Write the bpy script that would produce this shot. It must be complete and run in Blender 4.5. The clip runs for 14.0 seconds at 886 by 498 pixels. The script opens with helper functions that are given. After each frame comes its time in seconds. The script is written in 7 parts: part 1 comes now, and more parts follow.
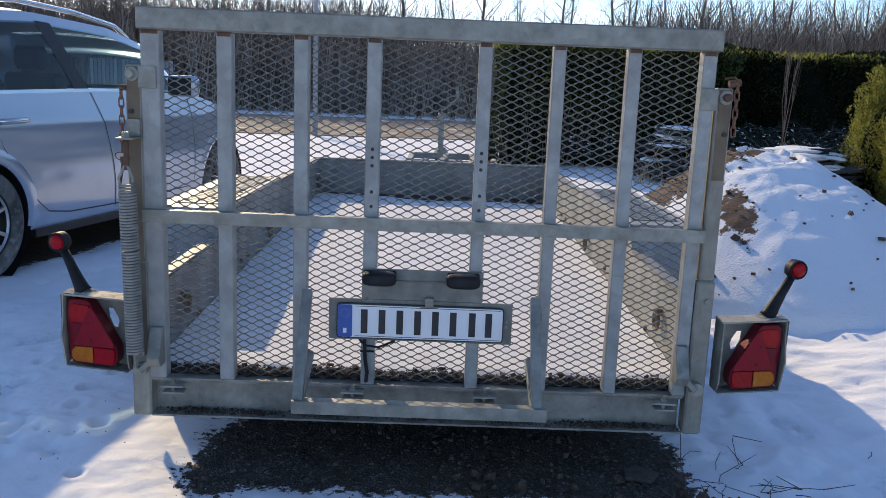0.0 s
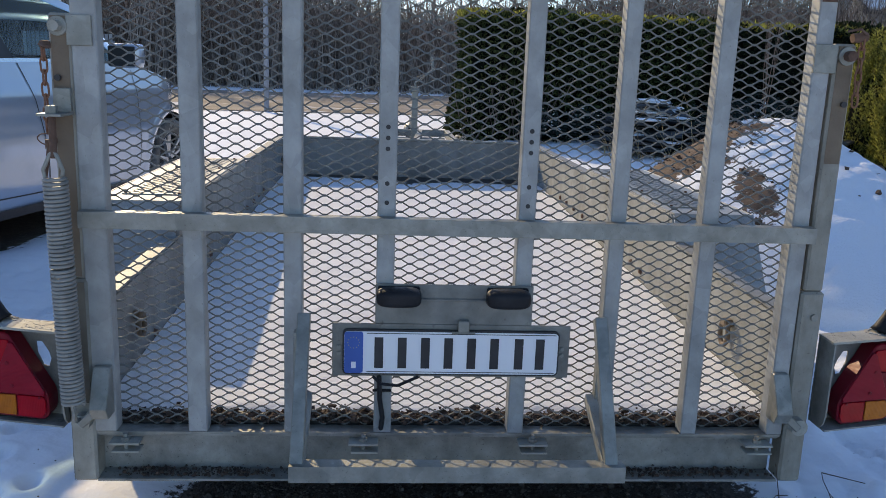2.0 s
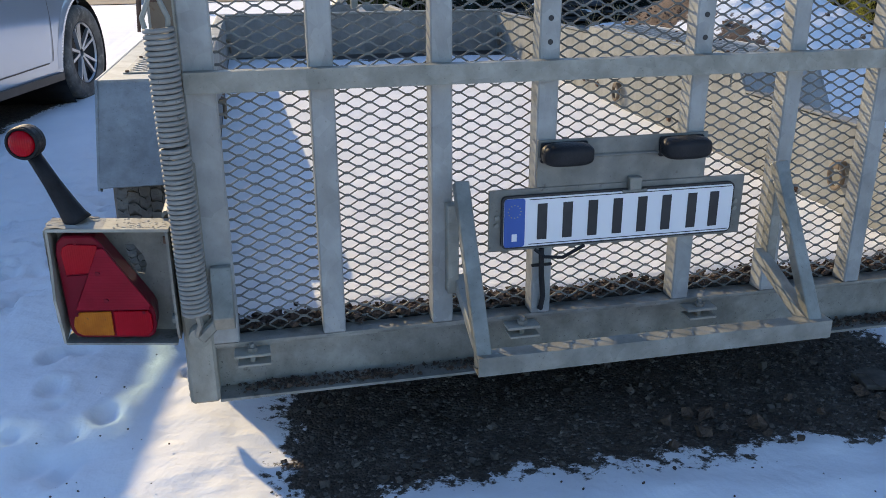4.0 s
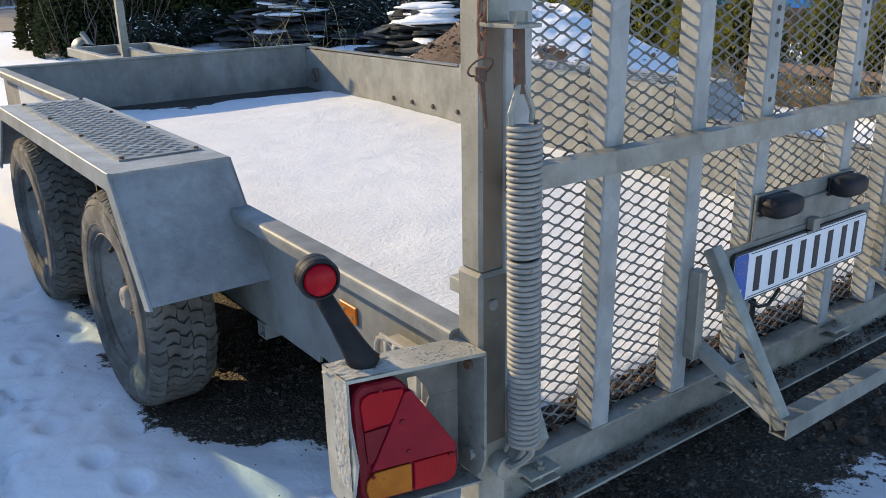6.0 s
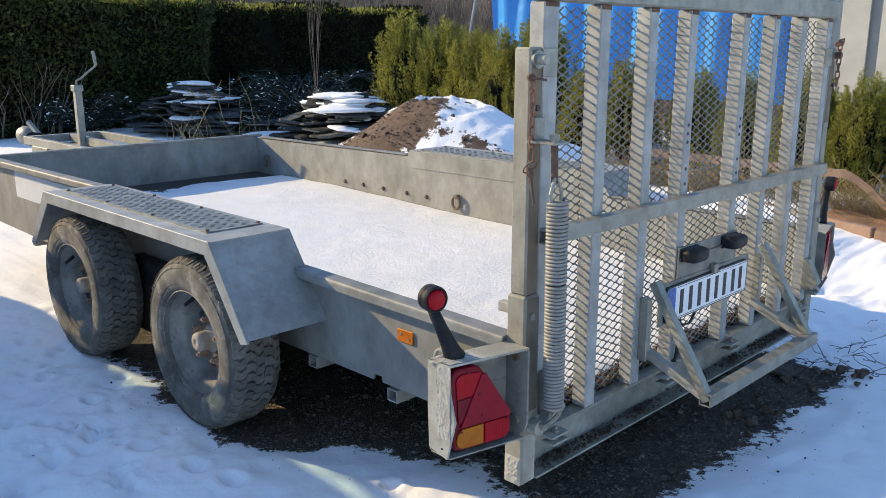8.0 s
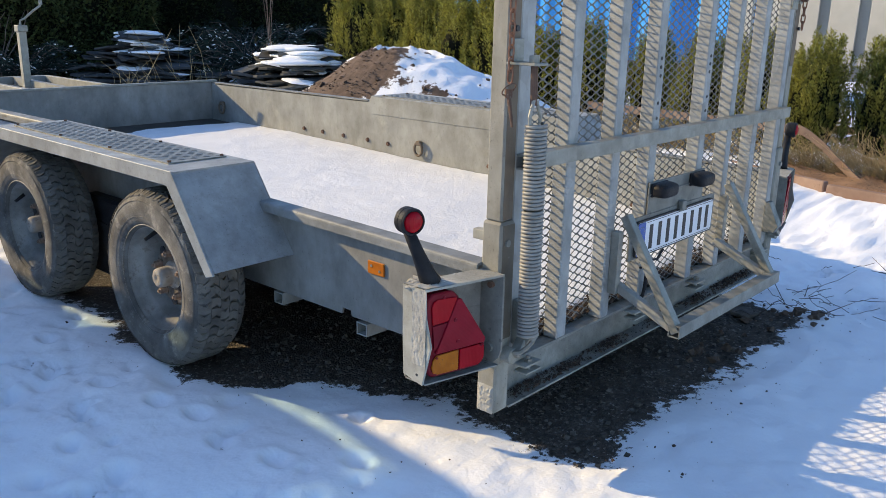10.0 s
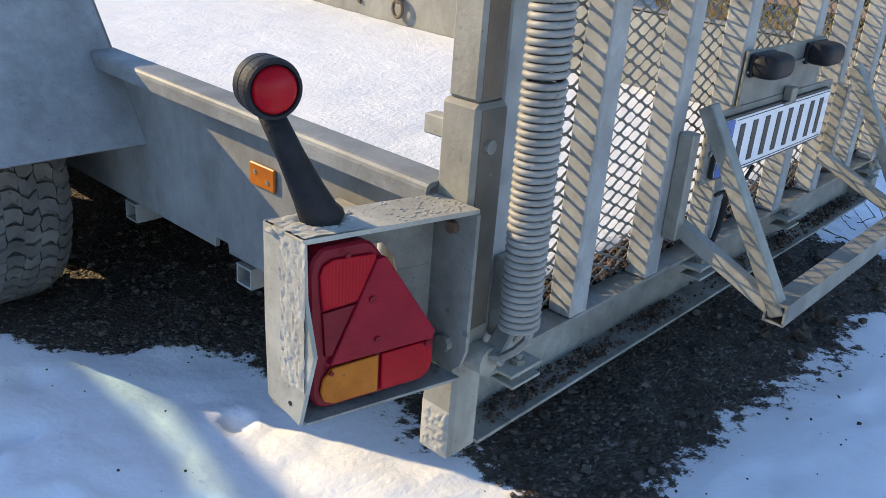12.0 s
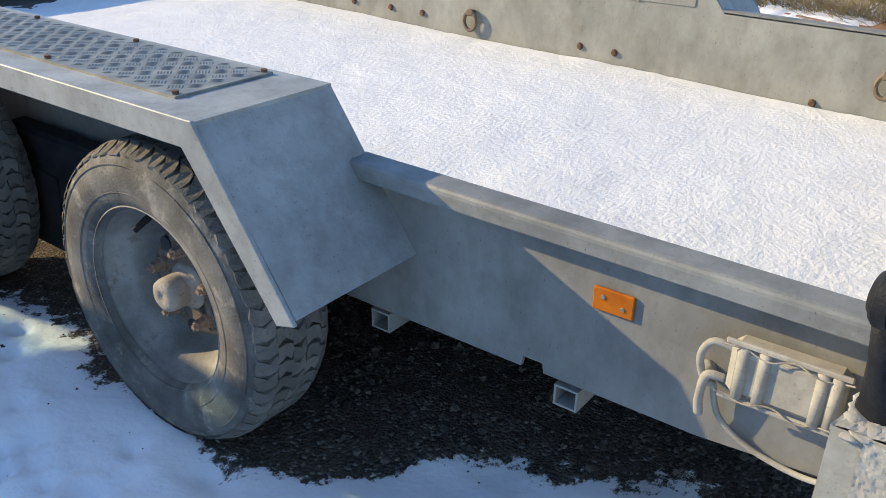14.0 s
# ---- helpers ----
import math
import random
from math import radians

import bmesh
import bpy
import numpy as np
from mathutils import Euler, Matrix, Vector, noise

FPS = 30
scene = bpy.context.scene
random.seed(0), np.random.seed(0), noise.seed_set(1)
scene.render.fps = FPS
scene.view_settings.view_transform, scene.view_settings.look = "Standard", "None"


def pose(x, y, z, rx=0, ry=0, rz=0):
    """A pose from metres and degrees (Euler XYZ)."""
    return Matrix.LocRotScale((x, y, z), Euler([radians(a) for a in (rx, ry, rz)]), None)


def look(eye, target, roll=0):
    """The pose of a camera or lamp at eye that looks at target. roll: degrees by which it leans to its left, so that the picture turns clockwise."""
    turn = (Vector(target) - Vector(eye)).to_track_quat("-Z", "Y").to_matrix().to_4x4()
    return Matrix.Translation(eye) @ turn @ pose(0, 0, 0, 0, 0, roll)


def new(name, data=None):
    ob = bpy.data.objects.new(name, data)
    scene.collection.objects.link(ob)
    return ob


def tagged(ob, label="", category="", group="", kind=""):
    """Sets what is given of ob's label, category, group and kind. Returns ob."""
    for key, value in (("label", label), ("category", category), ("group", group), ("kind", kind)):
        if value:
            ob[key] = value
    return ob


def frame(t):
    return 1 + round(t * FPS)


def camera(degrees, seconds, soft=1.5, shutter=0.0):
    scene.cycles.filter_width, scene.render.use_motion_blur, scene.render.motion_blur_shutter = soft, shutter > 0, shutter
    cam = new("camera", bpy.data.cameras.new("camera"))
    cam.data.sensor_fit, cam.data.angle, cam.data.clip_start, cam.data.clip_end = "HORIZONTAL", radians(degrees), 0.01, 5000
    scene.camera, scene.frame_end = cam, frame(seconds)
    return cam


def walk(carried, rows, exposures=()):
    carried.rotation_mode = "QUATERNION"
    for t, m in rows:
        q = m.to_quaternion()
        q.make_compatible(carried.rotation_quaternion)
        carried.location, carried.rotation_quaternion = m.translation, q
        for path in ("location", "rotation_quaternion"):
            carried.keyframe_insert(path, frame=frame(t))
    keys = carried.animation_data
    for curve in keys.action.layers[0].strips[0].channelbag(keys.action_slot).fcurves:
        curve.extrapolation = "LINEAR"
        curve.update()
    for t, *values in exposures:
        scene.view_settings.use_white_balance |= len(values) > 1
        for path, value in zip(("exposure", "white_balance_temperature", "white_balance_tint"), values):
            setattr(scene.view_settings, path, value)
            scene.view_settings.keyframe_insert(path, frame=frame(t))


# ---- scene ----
cam = camera(56.0, 14.0, soft=0.5)
PATH = [
    (0, (0.031, -2.535, 1.225), (0.054, -0.571, 0.846), 2.3),
    (0.5, (-0.003, -2.302, 1.268), (0.037, -0.343, 0.867), 1.9),
    (1, (-0.035, -2.133, 1.259), (0.024, -0.172, 0.869), 1.5),
    (1.5, (-0.151, -1.987, 1.27), (-0.048, -0.032, 0.86), 1.7),
    (2, (-0.17, -1.917, 1.177), (-0.028, 0.031, 0.746), 2.1),
    (2.5, (-0.147, -1.847, 1.063), (-0.028, 0.074, 0.517), 2.9),
    (3, (-0.294, -1.795, 1.025), (-0.145, 0.103, 0.412), 1.8),
    (5.5, (-1.43, -1.062, 1.082), (-0.45, 0.54, 0.395), -0.7),
    (6, (-1.676, -0.947, 1.123), (-0.552, 0.577, 0.478), -1.0),
    (6.5, (-1.908, -1.009, 1.154), (-0.674, 0.457, 0.58), -0.8),
    (7, (-2.117, -1.096, 1.205), (-0.809, 0.333, 0.71), -0.7),
    (9.5, (-2.602, -1.328, 1.266), (-1.179, -0.009, 0.781), 0.4),
    (10, (-2.462, -1.19, 1.152), (-1.021, 0.084, 0.605), 1.3),
    (10.5, (-2.236, -1.032, 1.097), (-0.789, 0.208, 0.488), 2.3),
    (11, (-2.006, -0.845, 1.04), (-0.575, 0.377, 0.363), 3.0),
    (11.5, (-1.794, -0.701, 0.986), (-0.39, 0.516, 0.245), 3.8),
    (12, (-1.649, -0.617, 0.894), (-0.272, 0.597, 0.101), 4.3),
    (12.5, (-1.625, -0.561, 0.894), (-0.261, 0.633, 0.051), 4.2),
    (13, (-1.705, -0.396, 0.938), (-0.317, 0.751, 0.069), 3.9),
    (13.5, (-1.811, -0.194, 0.986), (-0.381, 0.896, 0.109), 2.7),
    (14, (-1.912, 0.017, 1.056), (-0.464, 1.083, 0.18), 1.1),
]
walk(cam, [(t, look(eye, target, roll)) for t, eye, target, roll in PATH],
     exposures=[(0.0, 0.63, 7800, 17), (2.0, 0.63, 7900, 15), (3.2, 0.87, 7950, 14), (5.3, 0.97, 8150, 13), (7.2, 1.21, 8300, 12), (9.3, 1.02, 8150, 13), (10.5, 1.09, 8120, 13), (12.0, 1.28, 8100, 13), (13.0, 1.4, 8150, 12), (14.0, 1.22, 8000, 10)])

# ---- light ----
SUN_TO = Vector((-1.0, 2.3, 1.1)).normalized()
world = bpy.data.worlds.new("sky")
scene.world = world
world.use_nodes = True
wn = world.node_tree.nodes
sky = wn.new("ShaderNodeTexSky")
sky.sky_type, sky.sun_disc = "NISHITA", False
sky.sun_elevation, sky.sun_rotation = radians(23.7), radians(-23.5)
sky.air_density, sky.dust_density, sky.ozone_density = 1.0, 0.4, 7.5
world.node_tree.links.new(sky.outputs["Color"], wn["Background"].inputs["Color"])
wn["Background"].inputs["Strength"].default_value = 0.15
sun = new("sun", bpy.data.lights.new("sun", "SUN"))
sun.data.energy, sun.data.angle, sun.data.color = 2.5, radians(0.5), (1.0, 0.875, 0.60)
sun.matrix_world = look(SUN_TO * 60, (0, 0, 0))


# ---- materials ----
def surf(name, c1, c2, scale=6.0, rough=0.6, metal=0.0, c3=None, scale3=40.0, cover3=0.4, bump=0.2, bscale=80.0,
         island=0.0, objrand=0.0, coat=0.0, trans=0.0, cell=False, rough2=None, dist=0.004):
    """A two-scale procedural surface: patches of c1 and c2, specks of c3, fine relief."""
    m = bpy.data.materials.new(name)
    m.use_nodes = True
    nt = m.node_tree
    n, l = nt.nodes, nt.links
    b = n["Principled BSDF"]
    co = n.new("ShaderNodeTexCoord").outputs["Object"]
    if cell:
        a = n.new("ShaderNodeTexVoronoi")
        a.inputs["Scale"].default_value = scale
        fac = a.outputs["Color"]
        wob = n.new("ShaderNodeTexNoise")
        wob.inputs["Scale"].default_value = scale * 0.6
        wob.inputs["Detail"].default_value = 4
        l.new(co, wob.inputs["Vector"])
        mixv = n.new("ShaderNodeMix")
        mixv.data_type = "RGBA"
        mixv.inputs["Factor"].default_value = 0.82
        sep = n.new("ShaderNodeSeparateColor")
        l.new(fac, sep.inputs["Color"])
        l.new(sep.outputs["Red"], mixv.inputs["A"])
        l.new(wob.outputs["Fac"], mixv.inputs["B"])
        fac = mixv.outputs["Result"]
    else:
        a = n.new("ShaderNodeTexNoise")
        a.inputs["Scale"].default_value = scale
        a.inputs["Detail"].default_value = 6
        fac = a.outputs["Fac"]
    l.new(co, a.inputs["Vector"])
    r = n.new("ShaderNodeValToRGB")
    r.color_ramp.elements[0].position, r.color_ramp.elements[1].position = 0.3, 0.7
    r.color_ramp.elements[0].color, r.color_ramp.elements[1].color = (*c1, 1), (*c2, 1)
    l.new(fac, r.inputs["Fac"])
    col = r.outputs["Color"]
    if c3 is not None:
        s = n.new("ShaderNodeTexNoise")
        s.inputs["Scale"].default_value = scale3
        s.inputs["Detail"].default_value = 8
        s.inputs["Roughness"].default_value = 0.65
        l.new(co, s.inputs["Vector"])
        sr = n.new("ShaderNodeValToRGB")
        sr.color_ramp.elements[0].position = 1 - cover3 - 0.03
        sr.color_ramp.elements[1].position = 1 - cover3 + 0.09
        l.new(s.outputs["Fac"], sr.inputs["Fac"])
        mx = n.new("ShaderNodeMix")
        mx.data_type = "RGBA"
        l.new(sr.outputs["Color"], mx.inputs["Factor"])
        l.new(col, mx.inputs["A"])
        mx.inputs["B"].default_value = (*c3, 1)
        col = mx.outputs["Result"]
    if island or objrand:
        src = (n.new("ShaderNodeNewGeometry").outputs["Random Per Island"] if island
               else n.new("ShaderNodeObjectInfo").outputs["Random"])
        mr = n.new("ShaderNodeMapRange")
        amt = island or objrand
        mr.inputs["To Min"].default_value, mr.inputs["To Max"].default_value = 1 - amt, 1 + amt
        l.new(src, mr.inputs["Value"])
        hs = n.new("ShaderNodeHueSaturation")
        l.new(mr.outputs["Result"], hs.inputs["Value"])
        l.new(col, hs.inputs["Color"])
        col = hs.outputs["Color"]
    l.new(col, b.inputs["Base Color"])
    if rough2 is not None:
        mr2 = n.new("ShaderNodeMapRange")
        mr2.inputs["To Min"].default_value, mr2.inputs["To Max"].default_value = rough, rough2
        l.new(fac, mr2.inputs["Value"])
        l.new(mr2.outputs["Result"], b.inputs["Roughness"])
    else:
        b.inputs["Roughness"].default_value = rough
    b.inputs["Metallic"].default_value = metal
    b.inputs["Coat Weight"].default_value = coat
    b.inputs["Coat Roughness"].default_value = 0.08
    b.inputs["Transmission Weight"].default_value = trans
    if bump:
        bn = n.new("ShaderNodeTexNoise")
        bn.inputs["Scale"].default_value = bscale
        bn.inputs["Detail"].default_value = 5
        l.new(co, bn.inputs["Vector"])
        bp = n.new("ShaderNodeBump")
        bp.inputs["Strength"].default_value, bp.inputs["Distance"].default_value = bump, dist
        l.new(bn.outputs["Fac"], bp.inputs["Height"])
        l.new(bp.outputs["Normal"], b.inputs["Normal"])
    return m


GALV = surf("galvanised_steel", (0.235, 0.239, 0.215), (0.355, 0.353, 0.315), 30, 0.44, 0.4, (0.375, 0.362, 0.31), 14, 0.34, 0.05, 160, cell=True, rough2=0.6)
GALV_P = surf("galvanised_panel", (0.275, 0.28, 0.26), (0.38, 0.381, 0.35), 7, 0.58, 0.15, (0.41, 0.402, 0.352), 5, 0.36, 0.06, 120, rough2=0.68)
GALV_D = surf("galvanised_steel_mud_splashed", (0.34, 0.33, 0.285), (0.47, 0.453, 0.39), 9, 0.74, 0.1, (0.125, 0.115, 0.095), 120, 0.31, 0.2, 140)
MUD = surf("dried_mud", (0.38, 0.36, 0.318), (0.49, 0.468, 0.415), 40, 0.95, 0, (0.27, 0.252, 0.218), 160, 0.36, 0.18, 150)
RUST = surf("rusty_steel", (0.10, 0.055, 0.038), (0.175, 0.10, 0.07), 40, 0.85, 0.2, (0.24, 0.21, 0.18), 90, 0.35, 0.5, 200)
SILLM = surf("dirty_galvanised_sill", (0.235, 0.232, 0.21), (0.36, 0.35, 0.312), 9, 0.7, 0.12, (0.09, 0.082, 0.07), 22, 0.35, 0.15, 140)
MESHM = surf("weathered_expanded_metal", (0.125, 0.124, 0.114), (0.20, 0.198, 0.18), 24, 0.62, 0.15, (0.09, 0.085, 0.075), 40, 0.32, 0.1, 160)
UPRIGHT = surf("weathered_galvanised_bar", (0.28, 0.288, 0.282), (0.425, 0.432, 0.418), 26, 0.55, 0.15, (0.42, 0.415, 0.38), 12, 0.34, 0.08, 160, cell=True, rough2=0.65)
HOLDER = surf("stained_plate_and_guard_shade", (0.17, 0.168, 0.152), (0.29, 0.285, 0.255), 16, 0.6, 0.15, (0.12, 0.11, 0.095), 34, 0.34, 0.1, 140)
SPRINGM = surf("dirty_spring_steel", (0.21, 0.20, 0.18), (0.33, 0.316, 0.285), 30, 0.6, 0.15, (0.11, 0.098, 0.08), 60, 0.36, 0.15, 160)
BROWN_STRIP = surf("dark_brown_strip", (0.095, 0.078, 0.056), (0.165, 0.138, 0.104), 12, 0.8, 0.0, (0.24, 0.22, 0.18), 70, 0.33, 0.2, 160)
SIDEM = surf("dusty_galvanised_side", (0.225, 0.222, 0.208), (0.335, 0.33, 0.305), 5, 0.62, 0.1, (0.37, 0.354, 0.315), 9, 0.36, 0.1, 120, rough2=0.72)
FLOORM = surf("dark_wet_plywood", (0.028, 0.024, 0.02), (0.06, 0.052, 0.043), 12, 0.55, 0, (0.10, 0.09, 0.075), 40, 0.33, 0.2, 90)
POSTM = surf("mud_stained_post", (0.27, 0.253, 0.21), (0.40, 0.378, 0.32), 10, 0.72, 0.08, (0.125, 0.108, 0.085), 110, 0.33, 0.2, 140)
DISCM = surf("rusty_brown_wheel_disc", (0.10, 0.072, 0.052), (0.23, 0.19, 0.15), 22, 0.85, 0.05, (0.055, 0.034, 0.024), 26, 0.45, 0.35, 150)
BARM = surf("raised_bar_steel", (0.20, 0.2, 0.187), (0.29, 0.288, 0.265), 20, 0.6, 0.2, None, bump=0)
STAIN = surf("rust_stained_steel", (0.13, 0.095, 0.064), (0.23, 0.17, 0.118), 9, 0.75, 0.1, (0.16, 0.088, 0.048), 40, 0.36, 0.25, 200)
NUTM = surf("rusty_wheel_nut", (0.20, 0.125, 0.085), (0.36, 0.26, 0.20), 60, 0.85, 0.1, (0.10, 0.05, 0.03), 90, 0.4, 0.4, 200)
GUARDM = surf("weathered_zinc_sheet", (0.315, 0.337, 0.342), (0.45, 0.472, 0.47), 5, 0.5, 0.15, (0.30, 0.30, 0.285), 11, 0.36, 0.05, 130, rough2=0.64)
RAILM = surf("dusty_zinc_rail", (0.20, 0.207, 0.202), (0.30, 0.306, 0.292), 12, 0.6, 0.12, (0.37, 0.352, 0.305), 55, 0.33, 0.15, 140)
CHAINM = surf("orange_rust", (0.17, 0.075, 0.045), (0.30, 0.15, 0.095), 70, 0.85, 0.15, (0.09, 0.045, 0.03), 120, 0.36, 0.5, 240)
RUBBER = surf("dusty_tyre_rubber", (0.10, 0.094, 0.085), (0.235, 0.22, 0.195), 9, 0.9, 0, (0.35, 0.322, 0.277), 20, 0.42, 0.5, 180)
TREADM = surf("dusty_tread_rubber", (0.10, 0.094, 0.083), (0.175, 0.161, 0.14), 18, 0.95, 0, (0.05, 0.047, 0.043), 55, 0.38, 0.5, 180, island=0.2)
RIM = surf("dusty_grey_rim", (0.22, 0.217, 0.204), (0.37, 0.356, 0.324), 7, 0.7, 0.08, (0.15, 0.105, 0.075), 15, 0.37, 0.25, 180)
HUBM = surf("rusty_dusty_hub", (0.27, 0.235, 0.195), (0.40, 0.36, 0.31), 30, 0.85, 0.05, (0.17, 0.105, 0.07), 45, 0.38, 0.4, 150)
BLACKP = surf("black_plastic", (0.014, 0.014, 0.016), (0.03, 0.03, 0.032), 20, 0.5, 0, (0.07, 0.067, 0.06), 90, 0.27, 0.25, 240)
GRIP = surf("grey_rubber", (0.014, 0.015, 0.018), (0.028, 0.03, 0.034), 30, 0.55, 0, (0.13, 0.12, 0.105), 60, 0.29, 0.3, 200)
REDL = surf("red_lens", (0.30, 0.002, 0.007), (0.43, 0.005, 0.014), 12, 0.2, 0, (0.36, 0.02, 0.03), 60, 0.3, 0.1, 500, coat=0.06)
REDR = surf("red_reflector", (0.23, 0.005, 0.016), (0.31, 0.009, 0.024), 18, 0.35, 0, (0.34, 0.03, 0.05), 30, 0.34, 0.3, 700)
REDD = surf("dark_red_housing", (0.15, 0.004, 0.012), (0.22, 0.008, 0.02), 14, 0.28, 0, None, bump=0.1, coat=0.06)
AMBER = surf("amber_lens", (0.40, 0.10, 0.006), (0.52, 0.15, 0.012), 40, 0.35, 0, (0.22, 0.085, 0.03), 110, 0.36, 0.3, 500, coat=0.15)
PLATEW = surf("white_number_plate", (0.74, 0.75, 0.77), (0.80, 0.80, 0.81), 8, 0.4, 0, (0.62, 0.62, 0.62), 80, 0.25, 0.05, 100)
PLATEB = surf("blue_plate_band", (0.012, 0.085, 0.34), (0.02, 0.105, 0.40), 10, 0.4, 0, None, bump=0.05)
INK = surf("black_ink", (0.012, 0.012, 0.014), (0.03, 0.03, 0.032), 20, 0.5, 0, None, bump=0)
YELLOW = surf("yellow_ink", (0.30, 0.30, 0.16), (0.34, 0.34, 0.2), 20, 0.5, 0, None, bump=0)
STICKW = surf("white_sticker", (0.62, 0.64, 0.66), (0.70, 0.71, 0.72), 9, 0.5, 0, (0.5, 0.5, 0.5), 60, 0.3, 0.05)
STICKB = surf("blue_sticker", (0.06, 0.09, 0.30), (0.09, 0.12, 0.36), 9, 0.5, 0, None, bump=0)
SNOW = surf("snow", (0.735, 0.74, 0.742), (0.80, 0.803, 0.802), 5, 0.8, 0, None, bump=0.42, bscale=120, dist=0.009)
SNOWC = surf("crusted_snow", (0.82, 0.84, 0.87), (0.92, 0.93, 0.94), 8, 0.8, 0, None, bump=0.7, bscale=40, dist=0.02)
STONE = surf("gravel_stones", (0.05, 0.04, 0.032), (0.13, 0.106, 0.086), 30, 0.9, 0, (0.24, 0.205, 0.175), 60, 0.3, 0.5, 200, island=0.6)
LITTER = surf("dry_leaf_litter", (0.035, 0.022, 0.017), (0.10, 0.064, 0.046), 50, 0.95, 0, (0.15, 0.10, 0.075), 120, 0.3, 0.8, 200, island=0.5)
SOIL = surf("brown_soil", (0.082, 0.051, 0.035), (0.15, 0.098, 0.07), 18, 0.95, 0, (0.045, 0.032, 0.025), 60, 0.4, 0.9, 70, dist=0.02)
BEDSOIL = surf("orange_brown_soil", (0.20, 0.105, 0.055), (0.32, 0.18, 0.10), 8, 0.95, 0, (0.11, 0.07, 0.045), 30, 0.4, 0.8, 60, dist=0.02)
SLATE = surf("dark_slate", (0.016, 0.019, 0.021), (0.042, 0.048, 0.05), 12, 0.75, 0, (0.085, 0.088, 0.084), 30, 0.3, 0.5, 60, objrand=0.5)
BARK = surf("brown_bark", (0.16, 0.125, 0.105), (0.30, 0.25, 0.215), 3, 0.9, 0, (0.08, 0.065, 0.055), 9, 0.35, 0.4, 20)
TWIG = surf("brown_twig", (0.115, 0.088, 0.076), (0.205, 0.16, 0.137), 3, 0.9, 0, None, bump=0, island=0.4)
TWIGR = surf("dark_reddish_twig", (0.055, 0.037, 0.03), (0.115, 0.078, 0.06), 20, 0.85, 0, None, bump=0, island=0.4)
GREYBRUSH = surf("winter_brush", (0.15, 0.112, 0.09), (0.32, 0.25, 0.203), 0.5, 0.9, 0, None, bump=0, island=0.65)
# one hedge leaf in two tones: deep shade and received light put into colour
LEAF_SHADED = surf("shaded_hedge_foliage", (0.010, 0.016, 0.007), (0.026, 0.034, 0.012), 3, 0.7, 0, None, bump=0, island=0.6)
LEAF_LIT = surf("lit_hedge_foliage", (0.027, 0.039, 0.014), (0.066, 0.08, 0.028), 3, 0.7, 0, None, bump=0, island=0.6)
LEAFY = surf("yellow_green_conifer", (0.14, 0.155, 0.030), (0.32, 0.31, 0.07), 5, 0.6, 0, None, bump=0, island=0.65)
LEAFJ = surf("blue_green_juniper", (0.014, 0.026, 0.021), (0.034, 0.05, 0.04), 4, 0.7, 0, None, bump=0, island=0.5)
# near-black fill: the shade deep inside hedges and shrubs put into colour
COREH = surf("near_black_shade_core", (0.003, 0.004, 0.003), (0.007, 0.009, 0.005), 5, 0.95, 0, None, bump=0.3, bscale=12, dist=0.05)
DRYG = surf("dry_grass", (0.34, 0.25, 0.13), (0.52, 0.41, 0.23), 6, 0.9, 0, None, bump=0, island=0.35)
CORTEN = surf("rust_brown_edging", (0.19, 0.115, 0.08), (0.30, 0.20, 0.14), 7, 0.8, 0.1, (0.13, 0.07, 0.05), 22, 0.35, 0.3, 90)
TIMBER = surf("weathered_red_timber", (0.20, 0.115, 0.08), (0.32, 0.215, 0.16), 6, 0.85, 0, (0.14, 0.08, 0.055), 25, 0.35, 0.4, 60)
WHITEP = surf("weathered_white_board", (0.36, 0.35, 0.32), (0.47, 0.455, 0.415), 2.5, 0.65, 0, (0.31, 0.295, 0.265), 9, 0.33, 0.15, 60, objrand=0.15)
TARP = surf("blue_tarpaulin", (0.004, 0.24, 0.66), (0.009, 0.30, 0.74), 2, 0.42, 0, None, bump=0.35, bscale=9, dist=0.03)
PAINT = surf("pale_silver_blue_car_paint", (0.43, 0.49, 0.57), (0.47, 0.53, 0.61), 1.2, 0.14, 0.35, (0.43, 0.49, 0.56), 3, 0.4, 0.0, 900, coat=1.0)
TRIMB = surf("black_trim", (0.012, 0.012, 0.013), (0.025, 0.025, 0.026), 10, 0.45, 0, None, bump=0.1)
CHROME = surf("chrome", (0.62, 0.63, 0.65), (0.70, 0.71, 0.72), 5, 0.16, 1.0, None, bump=0)
CARGLASS = surf("dark_tinted_glass", (0.015, 0.022, 0.03), (0.028, 0.037, 0.047), 1.5, 0.06, 0, None, bump=0)
CARGLASS.node_tree.nodes["Principled BSDF"].inputs["Specular IOR Level"].default_value = 0.2


def pane_glass(tint):
    """Thin tinted glass: see-through with a mirror-like gloss."""
    m = bpy.data.materials.new("tinted_glass")
    m.use_nodes = True
    n, l = m.node_tree.nodes, m.node_tree.links
    tr, gl, mx = n.new("ShaderNodeBsdfTransparent"), n.new("ShaderNodeBsdfGlossy"), n.new("ShaderNodeMixShader")
    tr.inputs["Color"].default_value = (*tint, 1)
    gl.inputs["Roughness"].default_value = 0.03
    mx.inputs[0].default_value = 0.06
    l.new(tr.outputs[0], mx.inputs[1])
    l.new(gl.outputs[0], mx.inputs[2])
    l.new(mx.outputs[0], n["Material Output"].inputs["Surface"])
    return m


GLASS = pane_glass((0.74, 0.88, 0.86))
for lens in (REDL, REDR, REDD, AMBER, GRIP, BLACKP):
    lens.node_tree.nodes["Principled BSDF"].inputs["Specular IOR Level"].default_value = 0.15
